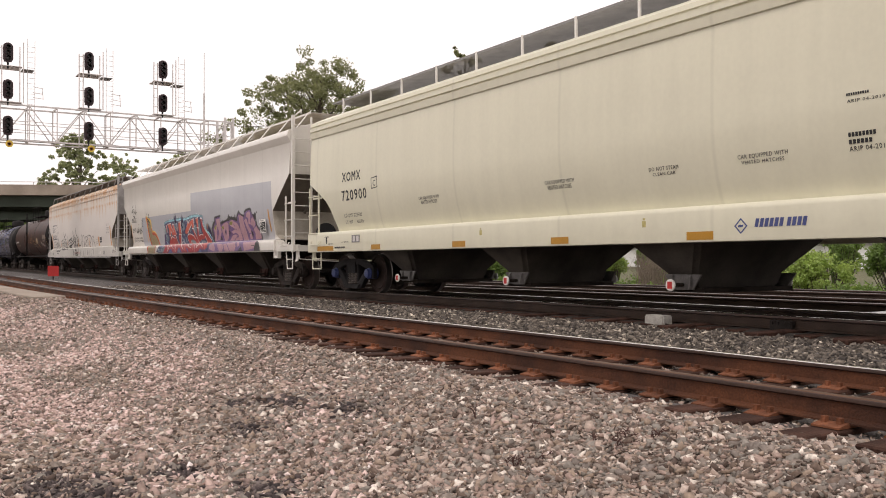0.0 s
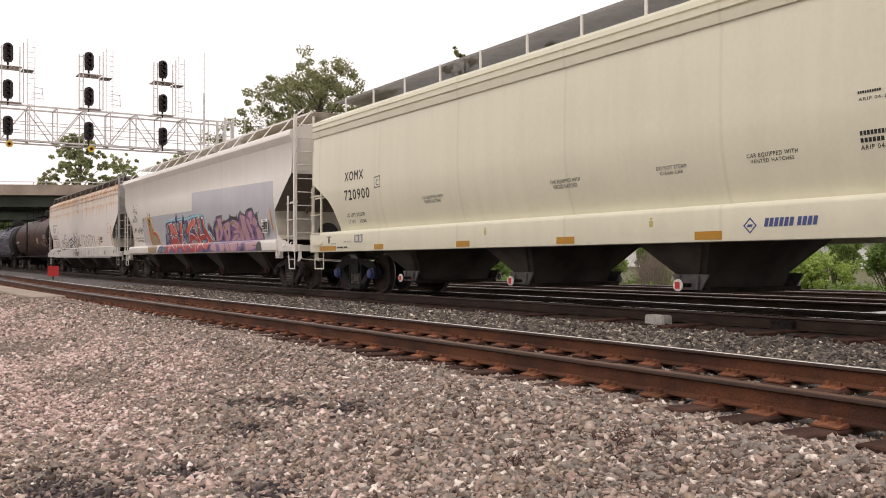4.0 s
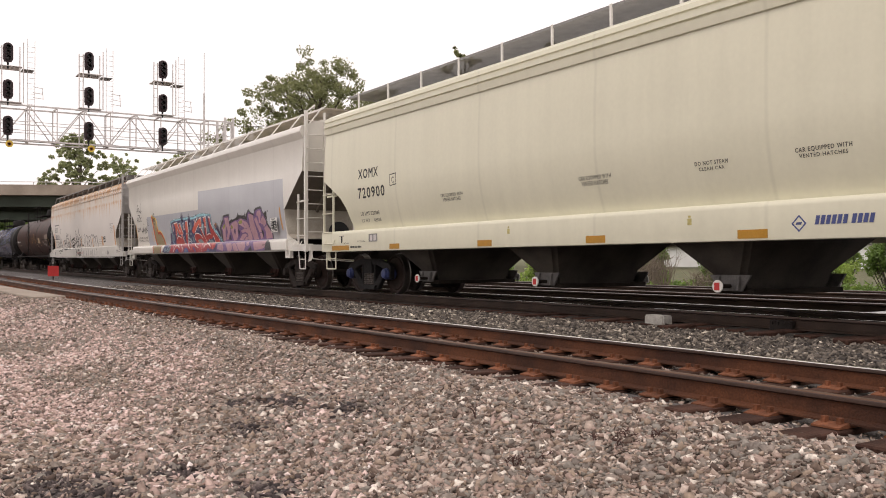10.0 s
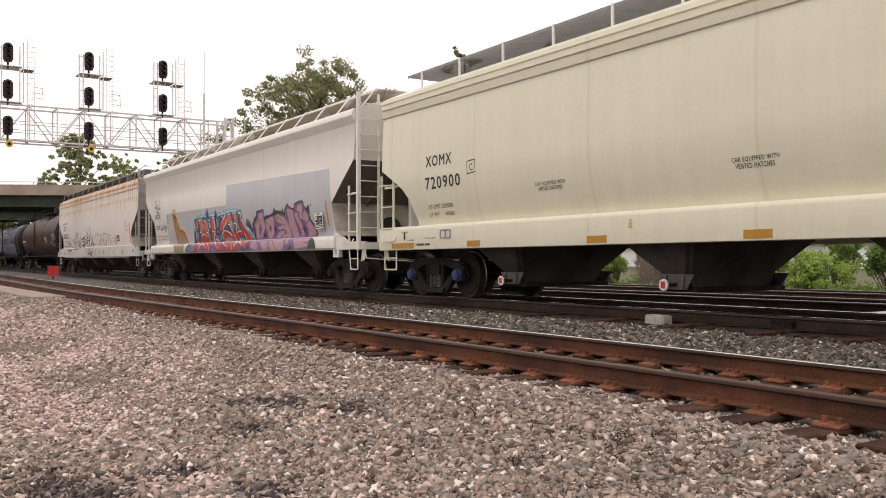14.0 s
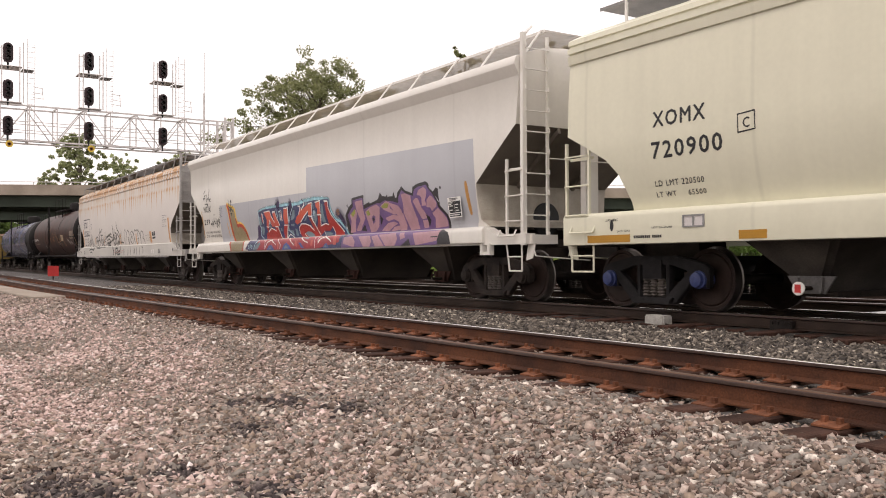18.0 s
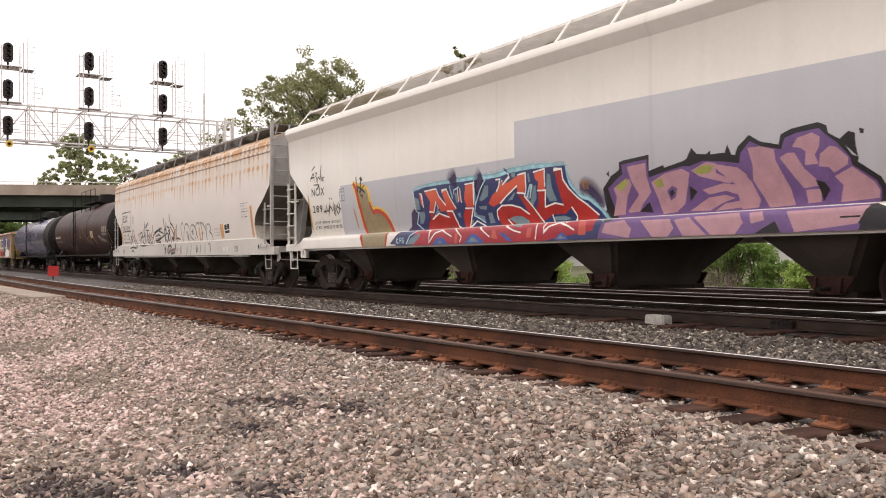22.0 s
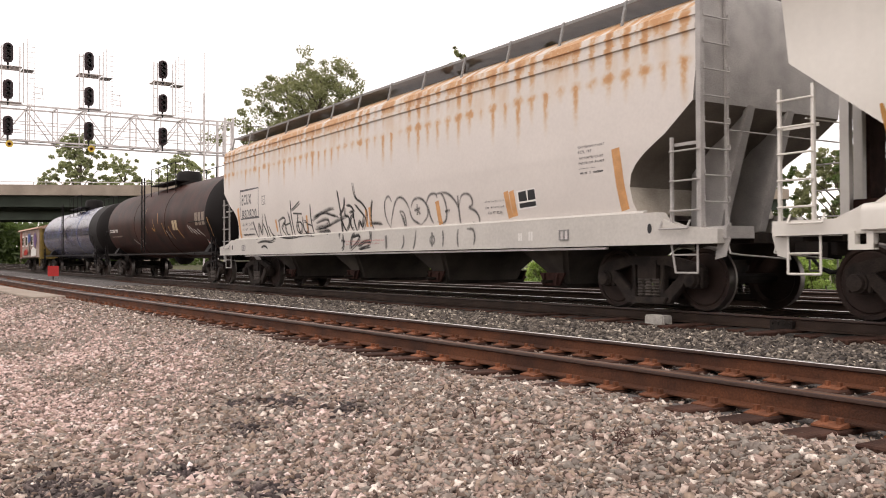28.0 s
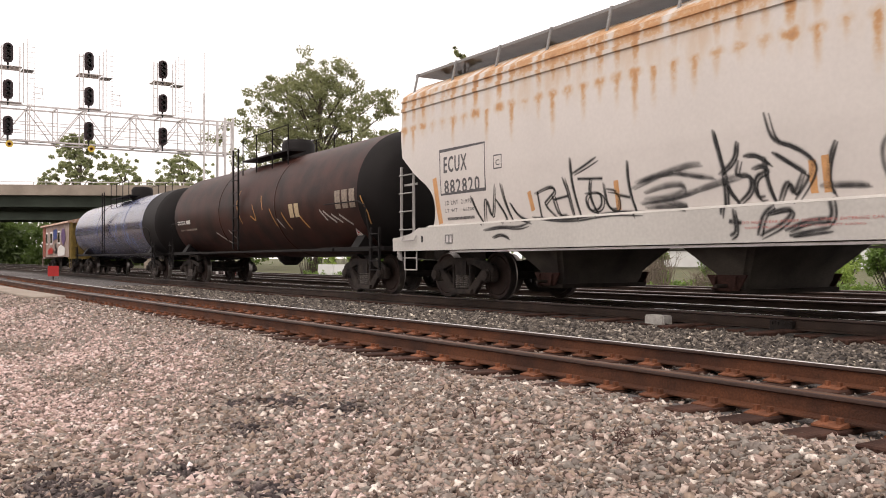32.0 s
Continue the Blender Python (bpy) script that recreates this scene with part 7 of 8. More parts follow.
def build_gantry():
    g = thing("signal_gantry", "silver steel lattice signal gantry with three signal masts", "signal gantry", at=(GXX, 0, -0.17))
    y0, y1 = -9.6, 6.34
    for dx in (-0.7, 0.7):
        for z in (7.0, 8.8):
            bar_box(g, "chord", (dx, y0, z), (dx, y1, z), 0.042)
        n = 12
        for i in range(n + 1):
            y = y0 + (y1 - y0) * i / n
            bar_box(g, "strut", (dx, y, 7.0), (dx, y, 8.8), 0.03)
            if i < n:
                yn = y0 + (y1 - y0) * (i + 1) / n
                bar_box(g, "diagonal", (dx, y, 7.0 if i % 2 else 8.8), (dx, yn, 8.8 if i % 2 else 7.0), 0.026)
        for z in (7.55, 8.0):
            bar_box(g, "handrail", (dx * 0.8, y0, z), (dx * 0.8, y1, z), 0.018)
    for i in range(13):
        y = y0 + (y1 - y0) * i / 12
        for z in (7.0, 8.8):
            bar_box(g, "cross_strut", (-0.7, y, z), (0.7, y, z), 0.03)
    bm = BM()
    box(bm, -0.35, 0.35, y0, y1, 7.06, 7.10)
    part("walkway", bm, GRATE, g)
    for y in (y0 + 0.2, y1 - 0.35, y1 + 0.12):
        for dx in (-0.7, 0.7):
            bar_box(g, "leg", (dx, y, -0.4), (dx, y, 9.05), 0.07)
    for yc in (-5.29, -1.42, 2.44):
        for z in (11.4, 9.54, 7.70):
            signal_head(g, yc, z)
        for z in (10.72, 8.90):
            bm = BM()
            box(bm, -0.3, 0.8, yc - 0.48, yc + 0.66, z, z + 0.035)
            part("platform", bm, GALV, g)
        bm = BM()
        box(bm, -0.3, 0.5, yc + 0.7, yc + 1.25, 10.66, 10.70)
        part("platform", bm, GRATE, g)
        for y in (yc - 0.48, yc - 0.28, yc + 0.55, yc + 0.72):
            bar_box(g, "mast_post", (0.75, y, 8.9), (0.75, y, 11.75 if y < yc + 0.6 else 12.0), 0.028)
        for z in (11.1, 11.6, 9.3, 9.8, 10.3):
            bar_box(g, "mast_rail", (0.75, yc - 0.48, z), (0.75, yc - 0.28, z + 0.04), 0.016)
        lad = bar_box(g, "ladder_stile", (0.4, yc + 0.95, 7.1), (0.4, yc + 0.95, 12.3), 0.014)
        bar_box(g, "ladder_stile", (0.4, yc + 1.3, 7.1), (0.4, yc + 1.3, 12.2), 0.014)
        for i in range(18):
            bar_box(g, "rung", (0.4, yc + 0.95, 7.3 + 0.27 * i), (0.4, yc + 1.3, 7.3 + 0.27 * i), 0.010)
        for z in (9.3, 9.55, 9.85):
            bar_box(g, "basket_rail", (0.4, yc + 1.2, z), (0.4, yc + 1.7, z - 0.05), 0.016)
        bar_box(g, "basket_post", (0.4, yc + 1.7, 9.2), (0.4, yc + 1.65, 9.85), 0.016)
    bar_box(g, "aerial_pole", (0.8, 4.74, -0.4), (0.8, 4.74, 10.3), 0.05)
    bar_box(g, "aerial", (0.8, 4.74, 10.3), (0.8, 4.74, 12.6), 0.018)
    for y in (-5.22, -1.30):
        bm = BM()
        lathe(bm, [(0.80, 0.02), (0.80, 0.18), (0.83, 0.18), (0.83, 0.02)], "x", 20, (0, y, 6.78))
        d = part("track_disc", bm, YELLOW, g, "round yellow plate")
        bm = BM()
        lathe(bm, [(0.832, 0.07), (0.836, 0.07), (0.836, 0.11), (0.832, 0.11)], "x", 16, (0, y, 6.78))
        part("disc_mark", bm, G_ORANGE, d)
    return g


build_gantry()


# ---- overpass ----
def build_bridge(x, z, label):
    b = thing("overpass", label, "bridge", at=(x, 0, 0))
    b.rotation_euler = (0, 0, radians(-27))
    y0, y1 = -60, 90
    bm = BM()
    box(bm, -11, 0.25, y0, y1, z + 1.25, z + 1.55)
    part("deck", bm, CONCRETE, b)
    for dx in (0.0, -10.75):
        bm = BM()
        prism(bm, [(dx, z + 1.55), (dx + 0.25, z + 1.55), (dx + 0.25, z + 2.4), (dx + 0.05, z + 2.4)], y0, y1)
        part("parapet", bm, CONCRETE, b, "stained concrete parapet")
        bm = BM()
        box(bm, dx + 0.05, dx + 0.15, y0, y1, z + 2.66, z + 2.74)
        rail = part("bridge_rail", bm, GALV, b)
        for y in range(y0, y1, 4):
            bm = BM()
            box(bm, dx + 0.06, dx + 0.14, y - 0.05, y + 0.05, z + 2.38, z + 2.68)
            part("rail_post", bm, GALV, rail)
    for dx in (-0.5, -3.6, -6.7, -9.8):
        bm = BM()
        box(bm, dx - 0.012, dx + 0.012, y0, y1, z + 0.03, z + 1.25)
        box(bm, dx - 0.2, dx + 0.2, y0, y1, z, z + 0.04)
        part("girder", bm, GIRDER, b, "green steel girder")
    for yp in (-24, 16):
        for dx in (-1.2, -5, -9):
            bm = BM()
            lathe(bm, [(-1.0, 0.55), (z - 1.2, 0.55)], "z", 16, (dx, yp, 0))
            part("pier_column", bm, CONCRETE, b)
        bm = BM()
        box(bm, -10.2, -0.2, yp - 0.7, yp + 0.7, z - 1.2, z)
        part("pier_cap", bm, CONCRETE, b)
    return b


build_bridge(-108, 6.5, "stained concrete highway overpass on green steel girders")
build_bridge(-146, 6.5, "second concrete overpass standing behind the first one")


# ---- plants ----
rng = np.random.default_rng(7)


def leaf_mesh(name, centres, radii, per, size, material, flat=0.75, shell=0.45, lie=0.0):
    """Many small leaves in uneven clumps, as one mesh; lie turns them along the clump's outside."""
    centres, radii = np.array(centres, float), np.array(radii, float)
    k = np.repeat(np.arange(len(centres)), per)
    d = rng.normal(size=(len(k), 3))
    d /= np.linalg.norm(d, axis=1)[:, None]
    p = centres[k] + d * (radii[k] * rng.random(len(k)) ** shell)[:, None] * np.array([1, 1, flat])
    a = rng.normal(size=(len(k), 3))
    a /= np.linalg.norm(a, axis=1)[:, None]
    up = rng.normal(size=(len(k), 3)) * (1 - lie) + (d + np.array([0, 0, 0.5])) * lie * 1.6
    a -= up * (np.sum(a * up, axis=1) / np.sum(up * up, axis=1))[:, None] * min(1.0, lie * 1.4)
    a /= np.linalg.norm(a, axis=1)[:, None]
    b = np.cross(a, up)
    b /= np.linalg.norm(b, axis=1)[:, None]
    s = size * (0.6 + 0.8 * rng.random(len(k)))[:, None]
    quad = np.stack([p - a * s, p - b * s * 0.5 - a * s * 0.2, p + a * s, p + b * s * 0.5 - a * s * 0.2], 1).reshape(-1, 3)
    me = bpy.data.meshes.new(name)
    n = len(k)
    me.vertices.add(4 * n), me.loops.add(4 * n), me.polygons.add(n)
    me.vertices.foreach_set("co", quad.ravel())
    me.loops.foreach_set("vertex_index", np.arange(4 * n))
    me.polygons.foreach_set("loop_start", np.arange(n) * 4)
    me.update(calc_edges=True)
    me.materials.append(material)
    return me


def tree(at, height, spread, clumps, per, size, leaf, label, trunk=0.35, seed=1, low=0.35):
    r = random.Random(seed)
    t = thing("tree", label, "tree", "trees", at=at)
    bm = BM()
    tube(bm, (0, 0, -0.5), (0.2, 0.1, height * 0.35), trunk, 8, trunk * 0.7)
    tube(bm, (0.2, 0.1, height * 0.34), (0.0, 0.3, height * 0.8), trunk * 0.7, 8, trunk * 0.2)
    cs, rs = [], []
    lobes = max(14, clumps // 8)
    for i in range(lobes):
        f = (i + r.random()) / lobes
        z = height * (low + (0.92 - low) * f)
        wide = spread * (0.35 + 0.85 * math.sin(math.pi * min(1, 0.15 + 0.80 * f)) ** 1.1) * (1.0 - 0.30 * f)
        a = i * 2.4 + r.uniform(-0.5, 0.5)
        q = wide * (0.30 + 0.75 * r.random() ** 0.6)
        hub = Vector((q * math.cos(a), q * math.sin(a), z))
        start = Vector((0.12, 0.15, max(height * 0.16, z - q * r.uniform(0.6, 1.1) - height * 0.06)))
        mid = start.lerp(hub, 0.55) + Vector((r.uniform(-0.3, 0.3), r.uniform(-0.3, 0.3), 0.3))
        tube(bm, start, mid, trunk * 0.30, 6, trunk * 0.18)
        tube(bm, mid, hub, trunk * 0.18, 5, trunk * 0.07)
        size_here = spread * r.uniform(0.16, 0.32)
        for _ in range(clumps // lobes):
            c = hub + Vector((r.gauss(0, 0.75), r.gauss(0, 0.75), r.gauss(0, 0.55))) * size_here
            cs.append(tuple(c)), rs.append(spread * r.uniform(0.05, 0.125))
            if r.random() < 0.5:
                tube(bm, hub, c, trunk * 0.06, 4, trunk * 0.02, False)
    part("trunk", bm, BARK, t)
    part("crown", leaf_mesh("crown", cs, rs, per, size, leaf, lie=0.15), None, t)
    return t


tree((-66.5, 19.3, -0.4), 17.6, 6.5, 520, 95, 0.115, LEAF, "tall leafy green tree with gaps in its crown", 0.4, 3, 0.30)
tree((-50.5, 19.5, -0.4), 10.8, 4.2, 150, 50, 0.17, LEAF, "smaller leafy tree beside the tall one", 0.25, 5, 0.3)
tree((-52.3, 24, -0.4), 17.3, 2.0, 150, 50, 0.10, LEAF, "slender green tree behind the train", 0.25, 9, 0.4)
tree((-41.8, 24, -0.4), 15.4, 2.2, 110, 50, 0.12, LEAF, "slender green tree behind the train", 0.22, 10, 0.4)
tree((-150, 16.0, 2.0), 19.4, 4.9, 360, 80, 0.19, LEAFF, "green tree behind the overpass", 0.4, 11, 0.12)
tree((-160, 25.0, 2.0), 17.6, 4.4, 150, 34, 0.24, LEAFF, "thin-leaved tree behind the overpass", 0.4, 12)
tree((-150, 32.5, 2.0), 16.8, 5.2, 280, 70, 0.19, LEAFF, "broad green tree behind the overpass", 0.4, 13, 0.25)
for i, (x, y, h, sp, lab) in enumerate(((-66.0, 100, 21.5, 6.5, "tall tree with bent limbs behind the white building"), (-76.0, 104, 17.5, 6.0, "leafy green tree behind the white building"), (-87.5, 100, 16.0, 6.5, "leafy green tree behind the white building"),
                                     (-98.0, 102, 23.0, 6.5, "dense tall green tree behind the white building"), (-57.0, 100, 18.0, 6.0, "leafy green tree behind the white building"))):
    tree((x, y, -0.5), h, sp, 240, 44, 0.32, LEAF if i % 2 else LEAFD, lab, 0.5, 40 + i, 0.25)


def bush(at, w, h, n, per, size, leaf, label, seed, name="bush"):
    """A shrub of leafy clumps on thin stems, uneven at the top."""
    r = random.Random(seed)
    b = thing(name, label, "bush", "bushes behind the tracks", at=at)
    bm = BM()
    cs, rs = [], []
    lobes = [(r.uniform(-0.75, 0.75) * w, r.uniform(-0.4, 0.4) * w, h * r.uniform(0.45, 0.82), r.uniform(0.28, 0.50) * min(1.2, w)) for _ in range(9)]
    for i in range(n):
        lx, ly, lz, lr = lobes[i % 9]
        d = Vector((r.gauss(0, 1), r.gauss(0, 1), r.gauss(0.2, 1))).normalized() * lr * r.uniform(0.35, 1.0)
        c = (lx + d.x, ly + d.y * 0.8, max(0.12, lz + d.z - (0 if i % 3 else r.uniform(0, lz - 0.1))))
        cs.append(c), rs.append(r.uniform(0.07, 0.24) * min(1.2, w))
        if i % 2:
            tube(bm, (c[0] * 0.35, c[1] * 0.35, -0.1), c, 0.016, 5, 0.006)
    part("stem", bm, BARK, b)
    part("foliage", leaf_mesh("foliage", cs, rs, per, size, leaf, 0.9, 0.5, 0.25), None, b)
    return b


for i, (x, y, w, h, kind) in enumerate(((-15.4, 11.5, 1.05, 1.30, LEAFB), (-17.5, 12.0, 0.95, 1.85, LEAFM), (-13.3, 11.9, 1.1, 1.75, LEAFM), (-11.2, 11.8, 1.5, 2.2, LEAFB), (-9.0, 12.4, 1.6, 2.4, LEAFM), (-24.4, 12.0, 0.75, 2.1, LEAFB), (-23.2, 12.9, 0.7, 1.9, LEAFM),
                                      (-19.3, 12.1, 1.3, 2.15, LEAFM), (-28.6, 12.6, 1.2, 1.5, LEAFB), (-33.0, 13.0, 1.6, 1.7, LEAFM), (-38.0, 13.5, 1.8, 1.9, LEAFB), (-44, 14.5, 2.0, 2.4, LEAFM), (-51, 14.5, 2.4, 2.8, LEAFB), (-60, 15.5, 3, 3.6, LEAFM), (-6.2, 13.2, 1.8, 3.0, LEAFB), (-17.6, 15.4, 1.0, 2.3, LEAFM), (-12.6, 14.5, 1.2, 2.7, LEAFM))):
    bush((x, y, -0.45), w, h, 190, 72 if -25 < x < -10 else 22, 0.043 if -25 < x < -10 else 0.075, kind, "bright green leafy bush behind the tracks" if kind is LEAFB else "dark green bush behind the tracks", 20 + i)


def dry_bush(at, w, h, n, seed):
    r = random.Random(seed)
    bm = BM()
    for i in range(n):
        a, q = r.random() * math.tau, r.random() ** 0.5
        base = Vector((0.5 * w * q * math.cos(a), 0.5 * w * q * math.sin(a), -0.1))
        tip = base + Vector((r.gauss(0, 0.25) * w, r.gauss(0, 0.25) * w, h * r.uniform(0.5, 1.0)))
        mid = (base + tip) / 2 + Vector((r.gauss(0, 0.08), r.gauss(0, 0.08), 0.1))
        tube(bm, base, mid, 0.012, 4, 0.009, False)
        tube(bm, mid, tip, 0.009, 4, 0.003, False)
        for _ in range(3):
            p = mid.lerp(tip, r.random())
            tube(bm, p, p + Vector((r.gauss(0, 0.18), r.gauss(0, 0.18), r.uniform(0.05, 0.3))), 0.006, 3, 0.002, False)
    ob = solid("dry_bush", bm, TWIG, "leafless grey-brown brush behind the tracks", "bush", "bushes behind the tracks")
    ob.location = at
    return ob


dry_bush((-21.6, 11.4, -0.4), 1.0, 1.7, 90, 1)
dry_bush((-22.3, 11.7, -0.4), 0.9, 1.5, 70, 2)
dry_bush((-19.6, 11.4, -0.4), 0.8, 0.9, 60, 3)
dry_bush((-18.4, 11.2, -0.4), 0.6, 0.8, 40, 4)
dry_bush((-33.5, 11.6, -0.4), 1.0, 1.6, 80, 5)


def far_woods():
    cs, rs = [], []
    r = random.Random(4)
    for i in range(420):
        cs.append((r.uniform(-140, 70), r.uniform(-78, -66), r.uniform(0, 8.5))), rs.append(r.uniform(1.5, 3))
    for i in range(300):
        cs.append((r.uniform(-215, -172), r.uniform(-60, 60), r.uniform(0, 8))), rs.append(r.uniform(1.5, 3))
    for i in range(260):
        cs.append((r.uniform(-178, -170), r.uniform(-60, 45), r.uniform(0, 7.5))), rs.append(r.uniform(1.5, 3))
    for i in range(200):
        cs.append((r.uniform(-160, 20), r.uniform(110, 125), r.uniform(0, 6))), rs.append(r.uniform(1.5, 3))
    return tagged(new("woods", leaf_mesh("woods", cs, rs, 64, 0.60, LEAFD)), "dark green woods round the lot and the tracks", "woods", kind="stuff")


far_woods()


def low_weeds():
    """Rank weeds along the far edge of the tracks."""
    r = random.Random(31)
    cs, rs = [], []
    for i in range(620):
        cs.append((-6 - 44 * r.random() ** 1.2, r.uniform(10.6, 14.0), r.uniform(-0.42, -0.05))), rs.append(r.uniform(0.12, 0.34))
    return tagged(new("weeds", leaf_mesh("weeds", cs, rs, 60, 0.06, LEAFM, 0.9, 0.5, 0.1)), "rank green weeds along the far edge of the tracks", "weeds", kind="stuff")


low_weeds()


# ---- white building and barriers behind the bushes ----
def build_shed():
    s = thing("building", "long low white industrial building far behind the bushes", "building", at=(-75, 85, -0.5))
    bm = BM()
    box(bm, -45, 45, 0, 20, 0, 2.9)
    part("wall", bm, WALLPAINT, s)
    bm = BM()
    prism(bm, [(-0.4, 2.9), (20.3, 2.9), (20.3, 3.1), (10, 4.0), (-0.4, 3.1)], -45.3, 45.3, "x")
    part("roof", bm, WHITE, s)
    bm = BM()
    box(bm, -45.3, 45.3, -0.45, -0.38, 2.75, 2.95)
    part("gutter", bm, GRATE, s)
    return s


build_shed()
for i, x in enumerate((-47.5, -45.3, -43.1, -40.9)):
    bm = BM()
    prism(bm, [(-0.3, 0), (0.3, 0), (0.25, 0.1), (0.12, 0.35), (0.09, 0.95), (-0.09, 0.95), (-0.12, 0.35), (-0.25, 0.1)], -1.0, 1.0, "x")
    ob = solid("concrete_barrier", bm, WALLPAINT, "white concrete barrier beyond the tracks", "barrier", "barriers beyond the tracks")
    ob.location = (x, 11.3, -0.50)


# ---- small things by the tracks ----
def build_marker(at, label):
    m = thing("track_marker", label, "marker", "red track markers", at=at)
    bm = BM()
    box(bm, -0.02, 0.02, -0.025, 0.025, -0.1, 0.3)
    part("stake", bm, STEEL, m)
    bm = BM()
    box(bm, 0.02, 0.04, -0.25, 0.25, 0.22, 0.72)
    part("plate", bm, RED, m, "bright red plate")
    return m


build_marker((-46.7, -3.61, -0.27), "red square marker plate on a short stake beside the siding")
build_marker((-49.0, 6.1, -0.42), "red square marker plate standing between the tracks behind the train")


BLOCKGREY = mat("pale_block", (0.42, 0.40, 0.37), 0.9, var=0.25, scale=12, bump=0.2)


def build_block():
    b = thing("tie_block", "pale concrete block lying beside the rail", "block", at=(-9.31, -1.17, -0.215 + grade(-9.3)))
    bm = BM()
    box(bm, -0.19, 0.19, -0.10, 0.10, 0, 0.15)
    bmesh.ops.bevel(bm, geom=bm.edges[:], offset=0.02, segments=2, affect="EDGES")
    part("body", bm, BLOCKGREY, b)
    bm = BM()
    tube(bm, (0.19, -0.05, 0.03), (0.34, -0.08, 0.02), 0.012, 6)
    part("clip", bm, STEEL, b)
    return b


build_block()
bm = BM()
box(bm, -0.45, 0.45, -0.5, 0.5, 0, 0.10)
bmesh.ops.bevel(bm, geom=bm.edges[:], offset=0.02, segments=2, affect="EDGES")
solid("concrete_slab", bm, WALLPAINT, "pale concrete slab between the tracks", "slab").location = (-7.25, 1.9, -0.14 + grade(-7.25))
bm = BM()
box(bm, -10, 10, -0.45, 0.45, 0, 0.09)
bmesh.ops.bevel(bm, geom=bm.edges[:], offset=0.015, segments=1, affect="EDGES")
ob = solid("concrete_strip", bm, CONCRETE, "long pale concrete strip lying in the gravel", "slab")
ob.location, ob.rotation_euler = (-36.5, -7.15, -0.33), (0, 0, radians(2.0))
# ---- ties, plates, and loose stone ----
def piece_mesh(name, material, build):
    bm = BM()
    build(bm)
    return mesh_of(bm, name, material)


def tie_shape(bm):
    box(bm, -0.115, 0.115, -1.29, 1.29, -0.18, 0)
    for v in bm.verts:
        v.co += Vector((random.uniform(-0.01, 0.01), random.uniform(-0.03, 0.03), 0))
    bmesh.ops.bevel(bm, geom=bm.edges[:], offset=0.012, segments=1, affect="EDGES")


def plate_shape(bm):
    prism(bm, [(-0.19, 0), (0.19, 0), (0.19, 0.012), (0.085, 0.03), (-0.085, 0.03), (-0.19, 0.012)], -0.10, 0.10, "x")
    for v in bm.verts:
        pass
    for y in (-0.105, 0.105):
        for x in (-0.055, 0.055):
            box(bm, x - 0.016, x + 0.016, y - 0.022, y + 0.016, 0.02, 0.062)


TIES = [piece_mesh("tie", TIE, tie_shape) for _ in range(4)]
PLATES = piece_mesh("tie_plate", PLATE, plate_shape)
rr = random.Random(8)
for i in range(112):
    x = 3.0 - 0.5 * i + rr.uniform(-0.04, 0.04)
    y = near_y(x)
    turn = -math.atan2(near_y(x + 0.5) - near_y(x - 0.5), -1.0) - math.pi
    ob = part("tie", rr.choice(TIES), None, siding)
    ob.location, ob.rotation_euler = (x, y + rr.uniform(-0.06, 0.06), -0.292 + rr.uniform(-0.012, 0.006)), (0, 0, rr.gauss(0, 0.02))
    for s in (-0.755, 0.755):
        ob = part("tie_plate", PLATES, None, siding)
        ob.location = (x, y + s, -0.294)
for i in range(90):
    x = 2.0 - 0.52 * i + rr.uniform(-0.03, 0.03)
    ob = part("tie", rr.choice(TIES), None, main_track)
    ob.location = (x, 0, -0.19 + grade(x))
for tr, yc in zip(back_tracks, (4.1, 8.2)):
    for i in range(70):
        ob = part("tie", TIES[i % 4], None, tr)
        ob.location = (2.0 - 0.55 * i, yc, -0.185 + grade(2.0 - 0.55 * i))


for x in (-11.9, -10.35, -8.75, -7.3, -5.9):
    ob = part("tie", TIES[1], None, main_track)
    ob.location, ob.rotation_euler = (x, -0.42, -0.165 + grade(x)), (0, 0, rr.uniform(-0.15, 0.15))
for x, w in ((-7.45, 0.17),):
    bm = BM()
    box(bm, x - w, x + w, -0.86, -0.795, -0.20 + grade(x), -0.06 + grade(x))
    for i in range(4):
        tube(bm, (x - w * 0.75 + i * w * 0.5, -0.86, -0.09 + grade(x)), (x - w * 0.75 + i * w * 0.5, -0.885, -0.09 + grade(x)), 0.018, 6)
    part("joint_bar", bm, STEEL, main_track, "bolted dark joint bar")


def stone_material(name, stops, steps=False):
    m = mat(name, (0.3, 0.27, 0.24), 0.9, var=0.35, scale=9, bump=0.3, fine=45)
    nt = m.node_tree
    geo = nt.nodes.new("ShaderNodeNewGeometry")
    ramp = nt.nodes.new("ShaderNodeValToRGB")
    els = ramp.color_ramp.elements
    ramp.color_ramp.interpolation = "CONSTANT" if steps else "LINEAR"
    for i, (p, c) in enumerate(stops):
        e = els[i] if i < 2 else els.new(p)
        e.position, e.color = p, (*c, 1)
    nt.links.new(geo.outputs["Random Per Island"], ramp.inputs[0])
    mul = nt.nodes.new("ShaderNodeMix")
    mul.data_type, mul.blend_type = "RGBA", "MULTIPLY"
    mul.inputs[0].default_value = 1.0
    val = nt.nodes["Hue/Saturation/Value"]
    mixn = nt.nodes["Mix"]
    mixn.inputs[6].default_value, mixn.inputs[7].default_value = (1, 0.97, 0.95, 1), (0.82, 0.785, 0.76, 1)
    nt.links.new(val.outputs[0], mul.inputs[6]), nt.links.new(ramp.outputs[0], mul.inputs[7])
    nt.links.new(mul.outputs[2], nt.nodes["Principled BSDF"].inputs["Base Color"])
    return m


